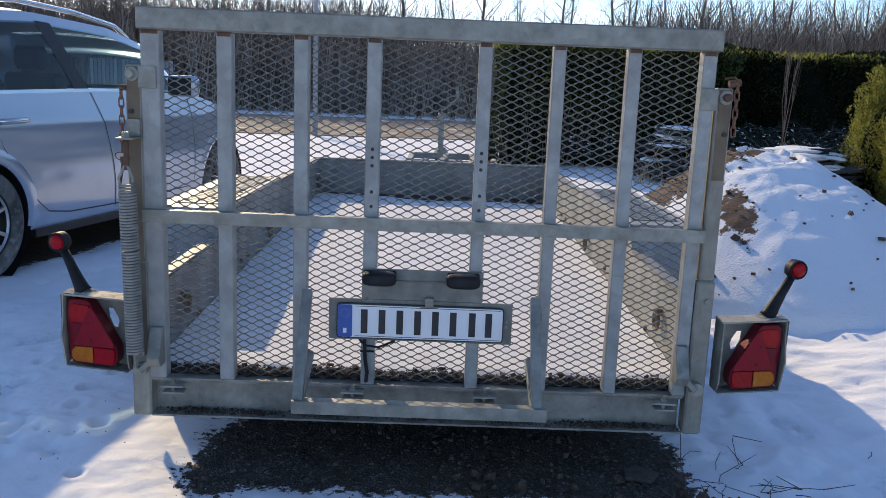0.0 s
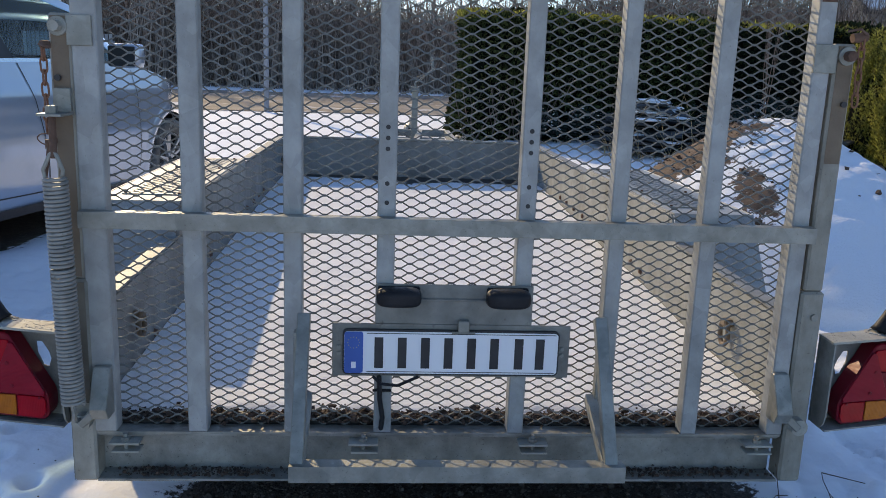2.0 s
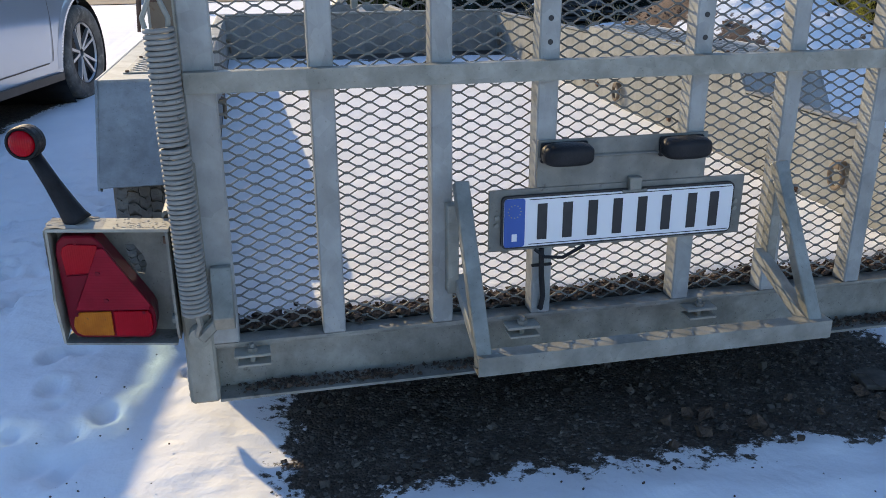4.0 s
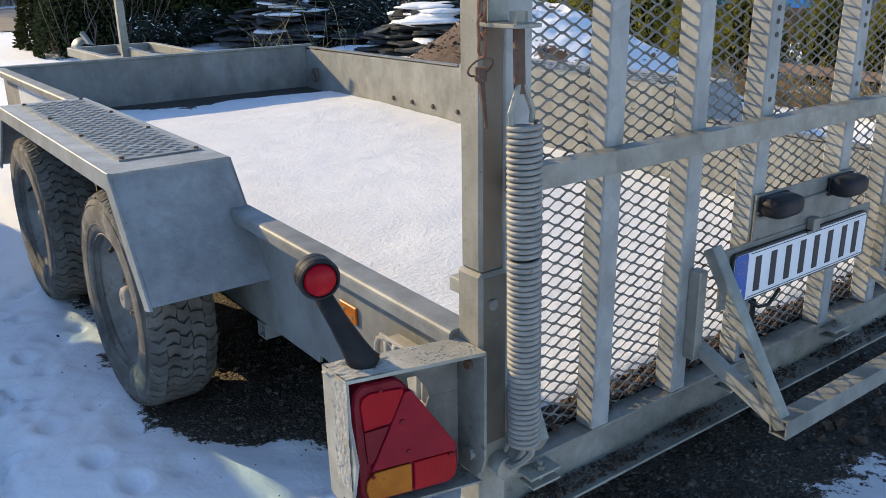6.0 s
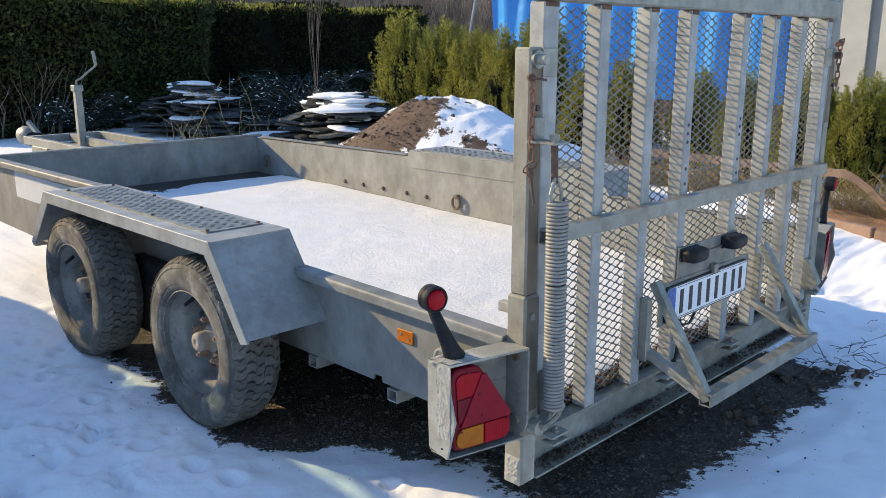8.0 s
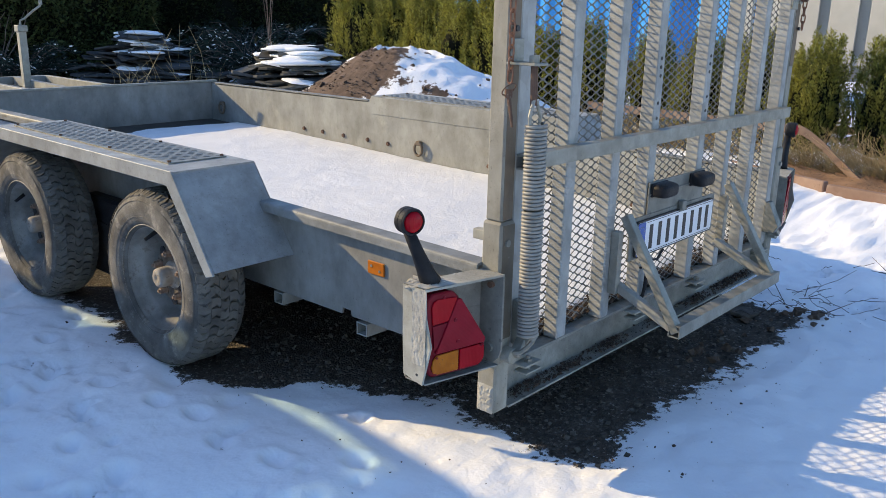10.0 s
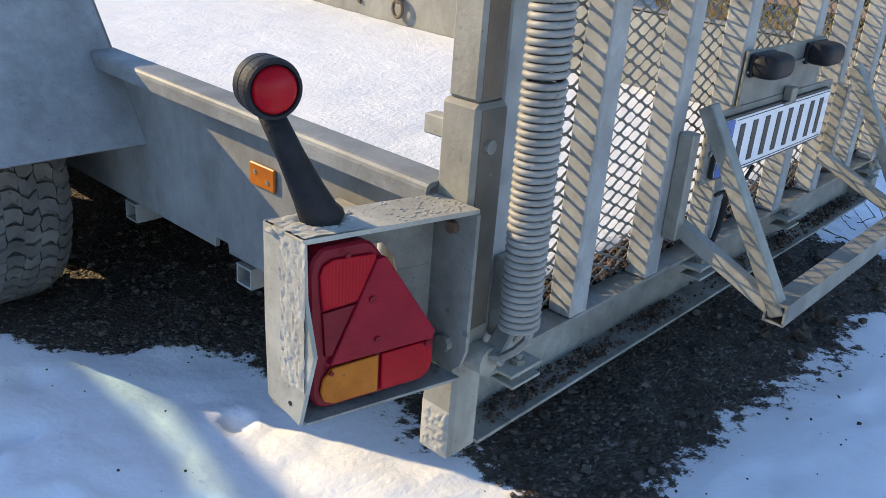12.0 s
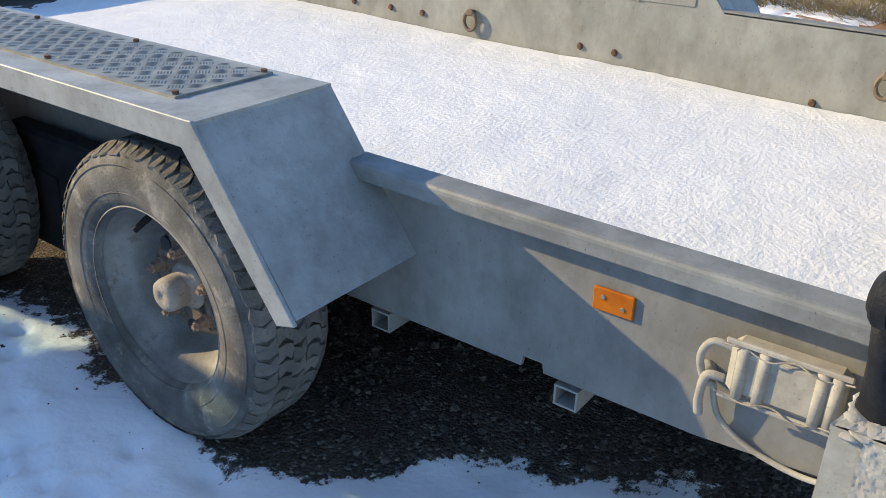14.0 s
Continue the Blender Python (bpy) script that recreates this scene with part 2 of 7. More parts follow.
GLASS_D = pane_glass((0.42, 0.54, 0.58))


def let_through(m, share):
    """Lets light shine through thin leaves."""
    n, l = m.node_tree.nodes, m.node_tree.links
    b = n["Principled BSDF"]
    tl, mx = n.new("ShaderNodeBsdfTranslucent"), n.new("ShaderNodeMixShader")
    l.new(b.inputs["Base Color"].links[0].from_socket, tl.inputs["Color"])
    mx.inputs[0].default_value = share
    l.new(b.outputs[0], mx.inputs[1])
    l.new(tl.outputs[0], mx.inputs[2])
    l.new(mx.outputs[0], n["Material Output"].inputs["Surface"])


def ribbed(m, scale, direction):
    """Fine moulded ribs on a lens."""
    n, l = m.node_tree.nodes, m.node_tree.links
    w = n.new("ShaderNodeTexWave")
    w.bands_direction = direction
    w.inputs["Scale"].default_value = scale
    l.new(n.new("ShaderNodeTexCoord").outputs["Object"], w.inputs["Vector"])
    bp = n.new("ShaderNodeBump")
    bp.inputs["Strength"].default_value, bp.inputs["Distance"].default_value = 0.2, 0.0015
    l.new(w.outputs["Fac"], bp.inputs["Height"])
    l.new(bp.outputs["Normal"], n["Principled BSDF"].inputs["Normal"])


def wind_grain(m):
    """Fine wind-blown ridges and crystals on lying snow."""
    n, l = m.node_tree.nodes, m.node_tree.links
    co = n.new("ShaderNodeTexCoord").outputs["Object"]
    mp = n.new("ShaderNodeMapping")
    mp.inputs["Rotation"].default_value = (0, 0, 0.5)
    mp.inputs["Scale"].default_value = (58, 74, 50)
    l.new(co, mp.inputs["Vector"])
    last = None
    for vec, sc, st, di in ((mp.outputs["Vector"], 1.0, 0.42, 0.012), (co, 230.0, 0.25, 0.004)):
        t = n.new("ShaderNodeTexNoise")
        t.inputs["Scale"].default_value, t.inputs["Detail"].default_value = sc, 4
        t.inputs["Roughness"].default_value = 0.6
        l.new(vec, t.inputs["Vector"])
        bp = n.new("ShaderNodeBump")
        bp.inputs["Strength"].default_value, bp.inputs["Distance"].default_value = st, di
        l.new(t.outputs["Fac"], bp.inputs["Height"])
        if last is not None:
            l.new(last, bp.inputs["Normal"])
        last = bp.outputs["Normal"]
    l.new(last, n["Principled BSDF"].inputs["Normal"])


def weathered(m, amount, streak=1.0):
    """Blotches of grime and fine specks over a surface's colour."""
    n, l = m.node_tree.nodes, m.node_tree.links
    b = n["Principled BSDF"]
    col = b.inputs["Base Color"].links[0].from_socket
    co = n.new("ShaderNodeTexCoord").outputs["Object"]
    mp = n.new("ShaderNodeMapping")
    mp.inputs["Scale"].default_value = (1, 1, streak)
    l.new(co, mp.inputs["Vector"])
    for scale, rough, p0, p1, dark in ((4.5, 0.72, 0.36, 0.62, 1 - amount), (17, 0.68, 0.34, 0.56, 1 - amount * 0.7), (210, 0.5, 0.27, 0.36, 1 - min(0.8, amount * 1.6))):
        t = n.new("ShaderNodeTexNoise")
        t.inputs["Scale"].default_value, t.inputs["Detail"].default_value, t.inputs["Roughness"].default_value = scale, 8, rough
        l.new(mp.outputs["Vector"], t.inputs["Vector"])
        r = n.new("ShaderNodeValToRGB")
        r.color_ramp.elements[0].position, r.color_ramp.elements[1].position = p0, p1
        r.color_ramp.elements[0].color, r.color_ramp.elements[1].color = (dark, dark * 0.985, dark * 0.96, 1), (1.0, 1.0, 1.0, 1)
        l.new(t.outputs["Fac"], r.inputs["Fac"])
        q = n.new("ShaderNodeMix")
        q.data_type, q.blend_type = "RGBA", "MULTIPLY"
        q.inputs["Factor"].default_value = 1.0
        l.new(col, q.inputs["A"])
        l.new(r.outputs["Color"], q.inputs["B"])
        col = q.outputs["Result"]
    l.new(col, b.inputs["Base Color"])


for sheet, amount, streak in ((GUARDM, 0.30, 1.0), (SIDEM, 0.26, 0.6), (GALV_P, 0.24, 0.6), (GALV, 0.2, 1.0), (RAILM, 0.28, 1.0), (GALV_D, 0.22, 1.0),
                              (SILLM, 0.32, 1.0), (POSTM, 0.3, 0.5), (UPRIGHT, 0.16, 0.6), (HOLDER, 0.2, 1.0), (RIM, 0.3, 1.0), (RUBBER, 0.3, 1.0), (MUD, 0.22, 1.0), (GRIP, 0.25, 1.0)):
    weathered(sheet, amount, streak)
wind_grain(SNOW)
ribbed(REDL, 75, "X")
ribbed(AMBER, 75, "X")
ribbed(REDR, 95, "Z")
let_through(LEAFY, 0.5)
let_through(LEAF_SHADED, 0.2)
let_through(DRYG, 0.3)
for leaf in (LEAF_SHADED, LEAF_LIT, COREH, LEAFJ, GREYBRUSH, TWIG, BARK):
    leaf.node_tree.nodes["Principled BSDF"].inputs["Specular IOR Level"].default_value = 0.12
ALLOY = surf("alloy_wheel", (0.45, 0.46, 0.47), (0.56, 0.57, 0.58), 8, 0.35, 0.7, None, bump=0.05)
ROADM = surf("bare_brown_road", (0.16, 0.125, 0.095), (0.29, 0.24, 0.195), 0.45, 0.9, 0, (0.80, 0.82, 0.84), 0.7, 0.40, 0.5, 12, dist=0.02)
WALLG = surf("pale_grey_plaster", (0.36, 0.36, 0.37), (0.44, 0.44, 0.44), 1.5, 0.85, 0, None, bump=0.2, bscale=20)
FENCEG = surf("grey_fence", (0.26, 0.27, 0.28), (0.36, 0.365, 0.37), 2, 0.7, 0.1, None, bump=0.1, objrand=0.25)
POLEM = surf("grey_pole", (0.22, 0.24, 0.27), (0.29, 0.31, 0.34), 3, 0.55, 0.2, None, bump=0.1)


# ---- mesh helpers ----
def mesh_of(bm, name="m", smooth=False):
    me = bpy.data.meshes.new(name)
    bm.to_mesh(me)
    bm.free()
    if smooth:
        for p in me.polygons:
            p.use_smooth = True
    return me


def part(name, bm, material, parent=None, label="", smooth=False):
    me = mesh_of(bm, name, smooth) if isinstance(bm, bmesh.types.BMesh) else bm
    if material is not None and not me.materials:
        me.materials.append(material)
    ob = new(name, me)
    ob.parent = parent
    if label:
        tagged(ob, label)
    return ob


def raw(name, verts, faces, material, smooth=False):
    me = bpy.data.meshes.new(name)
    me.from_pydata([tuple(v) for v in verts], [], faces)
    me.materials.append(material)
    if smooth:
        for p in me.polygons:
            p.use_smooth = True
    me.update()
    return me


def box(bm, x0, x1, y0, y1, z0, z1, bev=0.0, m=None):
    r = bmesh.ops.create_cube(bm, size=1.0)
    vs = r["verts"]
    t = Matrix.Translation(((x0 + x1) / 2, (y0 + y1) / 2, (z0 + z1) / 2)) @ Matrix.Diagonal((abs(x1 - x0), abs(y1 - y0), abs(z1 - z0), 1))
    bmesh.ops.transform(bm, matrix=(m @ t if m else t), verts=vs)
    if bev:
        es = list({e for v in vs for e in v.link_edges})
        bmesh.ops.bevel(bm, geom=es, offset=bev, segments=1, affect="EDGES", profile=0.5)
    return bm


def boxes(*rows, bev=0.0):
    bm = bmesh.new()
    for r in rows:
        box(bm, *r, bev=bev)
    return bm


def beam(bm, p, q, w, h, bev=0.0, up=(0, 0, 1)):
    """A rectangular bar from p to q, w across and h along up."""
    p, q = Vector(p), Vector(q)
    d = (q - p)
    y = d.normalized()
    x = y.cross(Vector(up)).normalized()
    z = x.cross(y)
    m = Matrix.Translation((p + q) / 2) @ Matrix((x, y, z)).transposed().to_4x4()
    return box(bm, -w / 2, w / 2, -d.length / 2, d.length / 2, -h / 2, h / 2, bev, m)


def cyl(bm, p, q, r, r2=None, seg=16, caps=True):
    p, q = Vector(p), Vector(q)
    d = q - p
    m = Matrix.Translation((p + q) / 2) @ d.to_track_quat("Z", "Y").to_matrix().to_4x4()
    bmesh.ops.create_cone(bm, cap_ends=caps, segments=seg, radius1=r, radius2=r if r2 is None else r2, depth=d.length, matrix=m)
    return bm


def sphere(bm, c, r, sx=1, sy=1, sz=1, u=14, v=9):
    bmesh.ops.create_uvsphere(bm, u_segments=u, v_segments=v, radius=r, matrix=Matrix.Translation(c) @ Matrix.Diagonal((sx, sy, sz, 1)))
    return bm


def prism(bm, pts, axis, a, b, bev=0.0):
    """A closed outline pushed from a to b along an axis (outline in the two other axes, in order)."""
    def at(p, v):
        return {"x": (v, p[0], p[1]), "y": (p[0], v, p[1]), "z": (p[0], p[1], v)}[axis]
    lo = [bm.verts.new(at(p, a)) for p in pts]
    hi = [bm.verts.new(at(p, b)) for p in pts]
    fs = [bm.faces.new(lo[::-1]), bm.faces.new(hi)]
    for i in range(len(pts)):
        j = (i + 1) % len(pts)
        fs.append(bm.faces.new((lo[i], lo[j], hi[j], hi[i])))
    bmesh.ops.recalc_face_normals(bm, faces=fs)
    if bev:
        bmesh.ops.bevel(bm, geom=list({e for f in fs for e in f.edges}), offset=bev, segments=1, affect="EDGES", profile=0.5)
    return bm


def tube(bm, pts, r, seg=8, closed=False):
    """A round bar swept along points."""
    pts = [Vector(p) for p in pts]
    n = len(pts)
    rings = []
    nrm = None
    for i, p in enumerate(pts):
        a = pts[(i - 1) % n] if (i or closed) else pts[i]
        b = pts[(i + 1) % n] if (i < n - 1 or closed) else pts[i]
        d = (b - a).normalized()
        if nrm is None:
            nrm = d.orthogonal().normalized()
        nrm = (nrm - d * nrm.dot(d)).normalized()
        bi = d.cross(nrm)
        rr = r[i] if isinstance(r, (list, tuple)) else r
        rings.append([bm.verts.new(p + (nrm * math.cos(2 * math.pi * k / seg) + bi * math.sin(2 * math.pi * k / seg)) * rr) for k in range(seg)])
    for i in range(n if closed else n - 1):
        a, b = rings[i], rings[(i + 1) % n]
        for k in range(seg):
            bm.faces.new((a[k], a[(k + 1) % seg], b[(k + 1) % seg], b[k]))
    if not closed:
        bm.faces.new(rings[0][::-1])
        bm.faces.new(rings[-1])
    return bm


def lathe(bm, prof, axis_m, seg=32):
    """Turns a profile of (radius, height) round the z axis of axis_m."""
    rings = []
    for r, h in prof:
        rings.append([bm.verts.new(axis_m @ Vector((r * math.cos(2 * math.pi * k / seg), r * math.sin(2 * math.pi * k / seg), h))) for k in range(seg)])
    for a, b in zip(rings, rings[1:]):
        for k in range(seg):
            bm.faces.new((a[k], a[(k + 1) % seg], b[(k + 1) % seg], b[k]))
    bmesh.ops.recalc_face_normals(bm, faces=bm.faces)
    return bm


def empty(name, label, category, group="", kind="", at=(0, 0, 0)):
    e = new(name)
    e.location = at
    e.empty_display_size = 0.1
    return tagged(e, label, category, group, kind)


def fbm(x, y, s=1.0, o=4, seed=0.0):
    v, a, f = 0.0, 1.0, s
    for _ in range(o):
        v += a * noise.noise(Vector((x * f + seed, y * f - seed, seed * 1.7)))
        a *= 0.5
        f *= 2.0
    return v


def grid_noise(X, Y, s, seed, o=3):
    """Smooth value noise on arrays."""
    rng = np.random.RandomState(seed)
    T = rng.rand(256, 256)
    out = np.zeros_like(X, dtype=float)
    a = 1.0
    for k in range(o):
        u, v = X * s + 17.3 * k, Y * s + 9.1 * k
        iu, iv = np.floor(u).astype(int), np.floor(v).astype(int)
        fu, fv = u - iu, v - iv
        fu, fv = fu * fu * (3 - 2 * fu), fv * fv * (3 - 2 * fv)
        g = lambda p, q: T[p % 256, q % 256]
        out += a * ((g(iu, iv) * (1 - fu) + g(iu + 1, iv) * fu) * (1 - fv) + (g(iu, iv + 1) * (1 - fu) + g(iu + 1, iv + 1) * fu) * fv - 0.5)
        a *= 0.5
        s *= 2.0
    return out


def cards(name, P, D, L, W, material, rng, fold=0.25):
    """Many small pointed leaves at points P, growing along D."""
    n = len(P)
    D = D / (np.linalg.norm(D, axis=1, keepdims=True) + 1e-9)
    R = rng.normal(size=(n, 3))
    S = np.cross(D, R)
    S /= (np.linalg.norm(S, axis=1, keepdims=True) + 1e-9)
    N = np.cross(D, S)
    L, W = L[:, None], W[:, None]
    V = np.empty((n, 4, 3))
    V[:, 0] = P
    V[:, 1] = P + D * L * 0.55 + S * W * 0.5 + N * L * fold * 0.4
    V[:, 2] = P + D * L + N * L * fold * 0.2
    V[:, 3] = P + D * L * 0.45 - S * W * 0.5
    return raw(name, V.reshape(-1, 3).tolist(), np.arange(n * 4).reshape(n, 4).tolist(), material)


def sticks(name, segs, material, sides=3):
    """Many tapered straight bits: rows of (p, q, r0, r1)."""
    P = np.array([s[0] for s in segs], float)
    Q = np.array([s[1] for s in segs], float)
    r0 = np.array([s[2] for s in segs])[:, None]
    r1 = np.array([s[3] for s in segs])[:, None]
    D = Q - P
    D /= (np.linalg.norm(D, axis=1, keepdims=True) + 1e-9)
    A = np.where(np.abs(D[:, 2:3]) < 0.9, np.array([[0.0, 0, 1]]), np.array([[1.0, 0, 0]]))
    X = np.cross(D, A)
    X /= (np.linalg.norm(X, axis=1, keepdims=True) + 1e-9)
    Y = np.cross(D, X)
    n = len(P)
    V = np.empty((n, 2 * sides, 3))
    for k in range(sides):
        c, s = math.cos(2 * math.pi * k / sides), math.sin(2 * math.pi * k / sides)
        V[:, k] = P + (X * c + Y * s) * r0
        V[:, sides + k] = Q + (X * c + Y * s) * r1
    F = []
    for k in range(sides):
        j = (k + 1) % sides
        F.append([k, j, sides + j, sides + k])
    F = np.array(F)
    faces = (F[None] + (np.arange(n) * 2 * sides)[:, None, None]).reshape(-1, 4)
    return raw(name, V.reshape(-1, 3).tolist(), faces.tolist(), material)


def smooth_path(pts, n=8):
    out = []
    P = [Vector(p) for p in pts]
    for i in range(len(P) - 1):
        a, b_, c_, d_ = P[max(0, i - 1)], P[i], P[i + 1], P[min(len(P) - 1, i + 2)]
        for k in range(n):
            t = k / n
            out.append(tuple(0.5 * ((2 * b_) + (c_ - a) * t + (2 * a - 5 * b_ + 4 * c_ - d_) * t * t + (3 * b_ - a - 3 * c_ + d_) * t ** 3)))
    out.append(tuple(P[-1]))
    return out


# ---- ground ----
def axis(lo, hi, step, far, ratio=1.16):
    a = list(np.arange(lo, hi + 1e-6, step))
    s, v = step, hi
    while v < far:
        s *= ratio
        v += s
        a.append(v)
    s, v = step, lo
    while v > -far:
        s *= ratio
        v -= s
        a.insert(0, v)
    return np.array(a)


def bare_of(X, Y):
    """How bare of snow the ground is: 1 under the trailer, 0 out on the snow."""
    wob = grid_noise(X, Y, 2.6, 5) * 0.13 + grid_noise(X, Y, 9, 6) * 0.05
    edge = np.interp(Y, [-0.3, 0.3, 0.6, 0.76, 0.83, 0.9, 1.0, 1.2, 1.6, 2.0, 2.3, 2.5, 2.8, 3.3, 4.6], [-0.66, -0.70, -0.76, -0.86, -0.99, -1.10, -1.14, -1.14, -1.08, -1.1, -1.08, -0.95, -0.75, -0.45, -0.3])
    d = np.minimum(np.minimum(X - edge, np.interp(Y, [-0.2, 0.2, 1.0], [0.86, 0.92, 1.05]) - X), np.minimum(Y + 0.17, 4.6 - Y))
    off, along = (X + 2.54) * 0.975 - (Y - 2.23) * 0.221, 0.221 * (X + 2.54) + 0.975 * (Y - 2.23)
    car = np.minimum(np.minimum(off + 1.7, -0.14 - off), np.minimum(along + 0.9, 3.3 - along))
    d = np.maximum(d, car) + wob
    return np.clip(0.5 + d / 0.22, 0, 1)


GX, GY = axis(-2.3, 1.6, 0.014, 1800), axis(-1.3, 2.9, 0.014, 1800)
X, Y = np.meshgrid(GX, GY, indexing="ij")
BARE = bare_of(X, Y)
near = np.exp(-np.maximum(0, np.hypot(X, Y - 1.5) - 9) / 3)
Z = near * (0.05 * grid_noise(X, Y, 0.7, 2) + 0.022 * grid_noise(X, Y, 3.1, 3) + 0.008 * grid_noise(X, Y, 14, 4)) + 0.012
rough = np.clip((X - 0.75) / 0.35, 0, 1) * np.clip((4.2 - X) / 0.6, 0, 1) * np.clip((3.0 - Y) / 0.6, 0, 1)
Z += rough * (0.05 * np.clip(grid_noise(X, Y, 4.5, 61), -0.25, 1) + 0.022 * grid_noise(X, Y, 13, 62))
Z = Z * (1 - BARE) + BARE * (-0.012 + 0.012 * grid_noise(X, Y, 9, 8)) 
# banked snow towards the earth heap and the planting
Z += 0.10 * np.clip((X - 1.6) / 2.0, 0, 1) * near
rngp = np.random.RandomState(11)
prints = [(-1.36, 1.65), (-1.45, 1.38), (-1.37, 1.17), (-1.32, 0.94), (-1.27, 0.8), (-1.52, 1.0), (-0.96, 0.44), (-1.11, 0.27), (-1.33, 0.6), (-1.27, 0.43), (-1.38, 2.0), (-1.29, 2.46), (-1.6, 1.32), (-1.64, 0.86), (-1.58, 0.69), (-1.5, -0.1), (-1.3, -0.35), (-1.75, 0.45), (-1.9, 0.9), (-1.2, 0.05), (-1.7, -0.5), (-1.05, -0.1)]
for px, py in prints:
    for _ in range(1):
        qx, qy, r = px + rngp.normal(0, 0.01), py + rngp.normal(0, 0.01), rngp.uniform(0.02, 0.03)
        d2 = ((X - qx) ** 2 + ((Y - qy) / 1.4) ** 2) / r ** 2
        # gravel flecks showing through, also darkening the print in place of its shade
        BARE = np.maximum(BARE, 0.44 * np.exp(-d2 * 1.2))
        Z += -0.024 * np.exp(-d2 ** 1.8) + 0.006 * np.exp(-(np.sqrt(d2) - 1.7) ** 2 * 3)
for _ in range(260):
    qx, qy, r = rngp.uniform(-2.6, -1.15), rngp.uniform(-1.3, 3.4), rngp.uniform(0.015, 0.045)
    Z += -0.02 * np.exp(-((X - qx) ** 2 + (Y - qy) ** 2) / r ** 2)
fine_n, mid_n = grid_noise(X, Y, 38, 71), grid_noise(X, Y, 16, 72)
for px, py, turn, size in ((-1.443, 1.451, 20, 1.0), (-1.501, 1.033, -15, 1.1), (-1.331, 2.053, 40, 0.9), (-1.612, 1.413, 10, 0.9), (-1.596, 1.611, 60, 0.8), (-1.66, 0.62, 35, 1.1), (-1.8, 1.15, -30, 1.0), (-1.42, 0.25, 15, 1.0), (-1.72, 1.9, 0, 1.0), (-1.55, -0.35, 50, 1.0), (1.25, -0.35, 80, 1.2), (1.6, -0.05, 30, 1.3), (1.45, 0.5, 10, 1.2), (1.9, -0.4, 60, 1.4), (1.35, 1.1, 20, 1.2)):
    c_, s_ = math.cos(radians(turn)), math.sin(radians(turn))
    u, v = ((X - px) * c_ + (Y - py) * s_) / (0.05 * size), (-(X - px) * s_ + (Y - py) * c_) / (0.12 * size)
    print_ = np.exp(-(u * u + v * v) ** 2)
    Z += print_ * (-0.012 + 0.03 * np.clip(fine_n * 1.5 + mid_n, -0.8, 0.5))
    # bare flecks in the tread, strengthened to stand in for shade in the hollows
    BARE = np.maximum(BARE, print_ * np.clip(0.05 - fine_n * 2.2 - mid_n * 1.2, 0, 0.47))
nx, ny = X.shape
idx = np.arange(nx * ny).reshape(nx, ny)
F = np.stack([idx[:-1, :-1], idx[1:, :-1], idx[1:, 1:], idx[:-1, 1:]], -1).reshape(-1, 4)


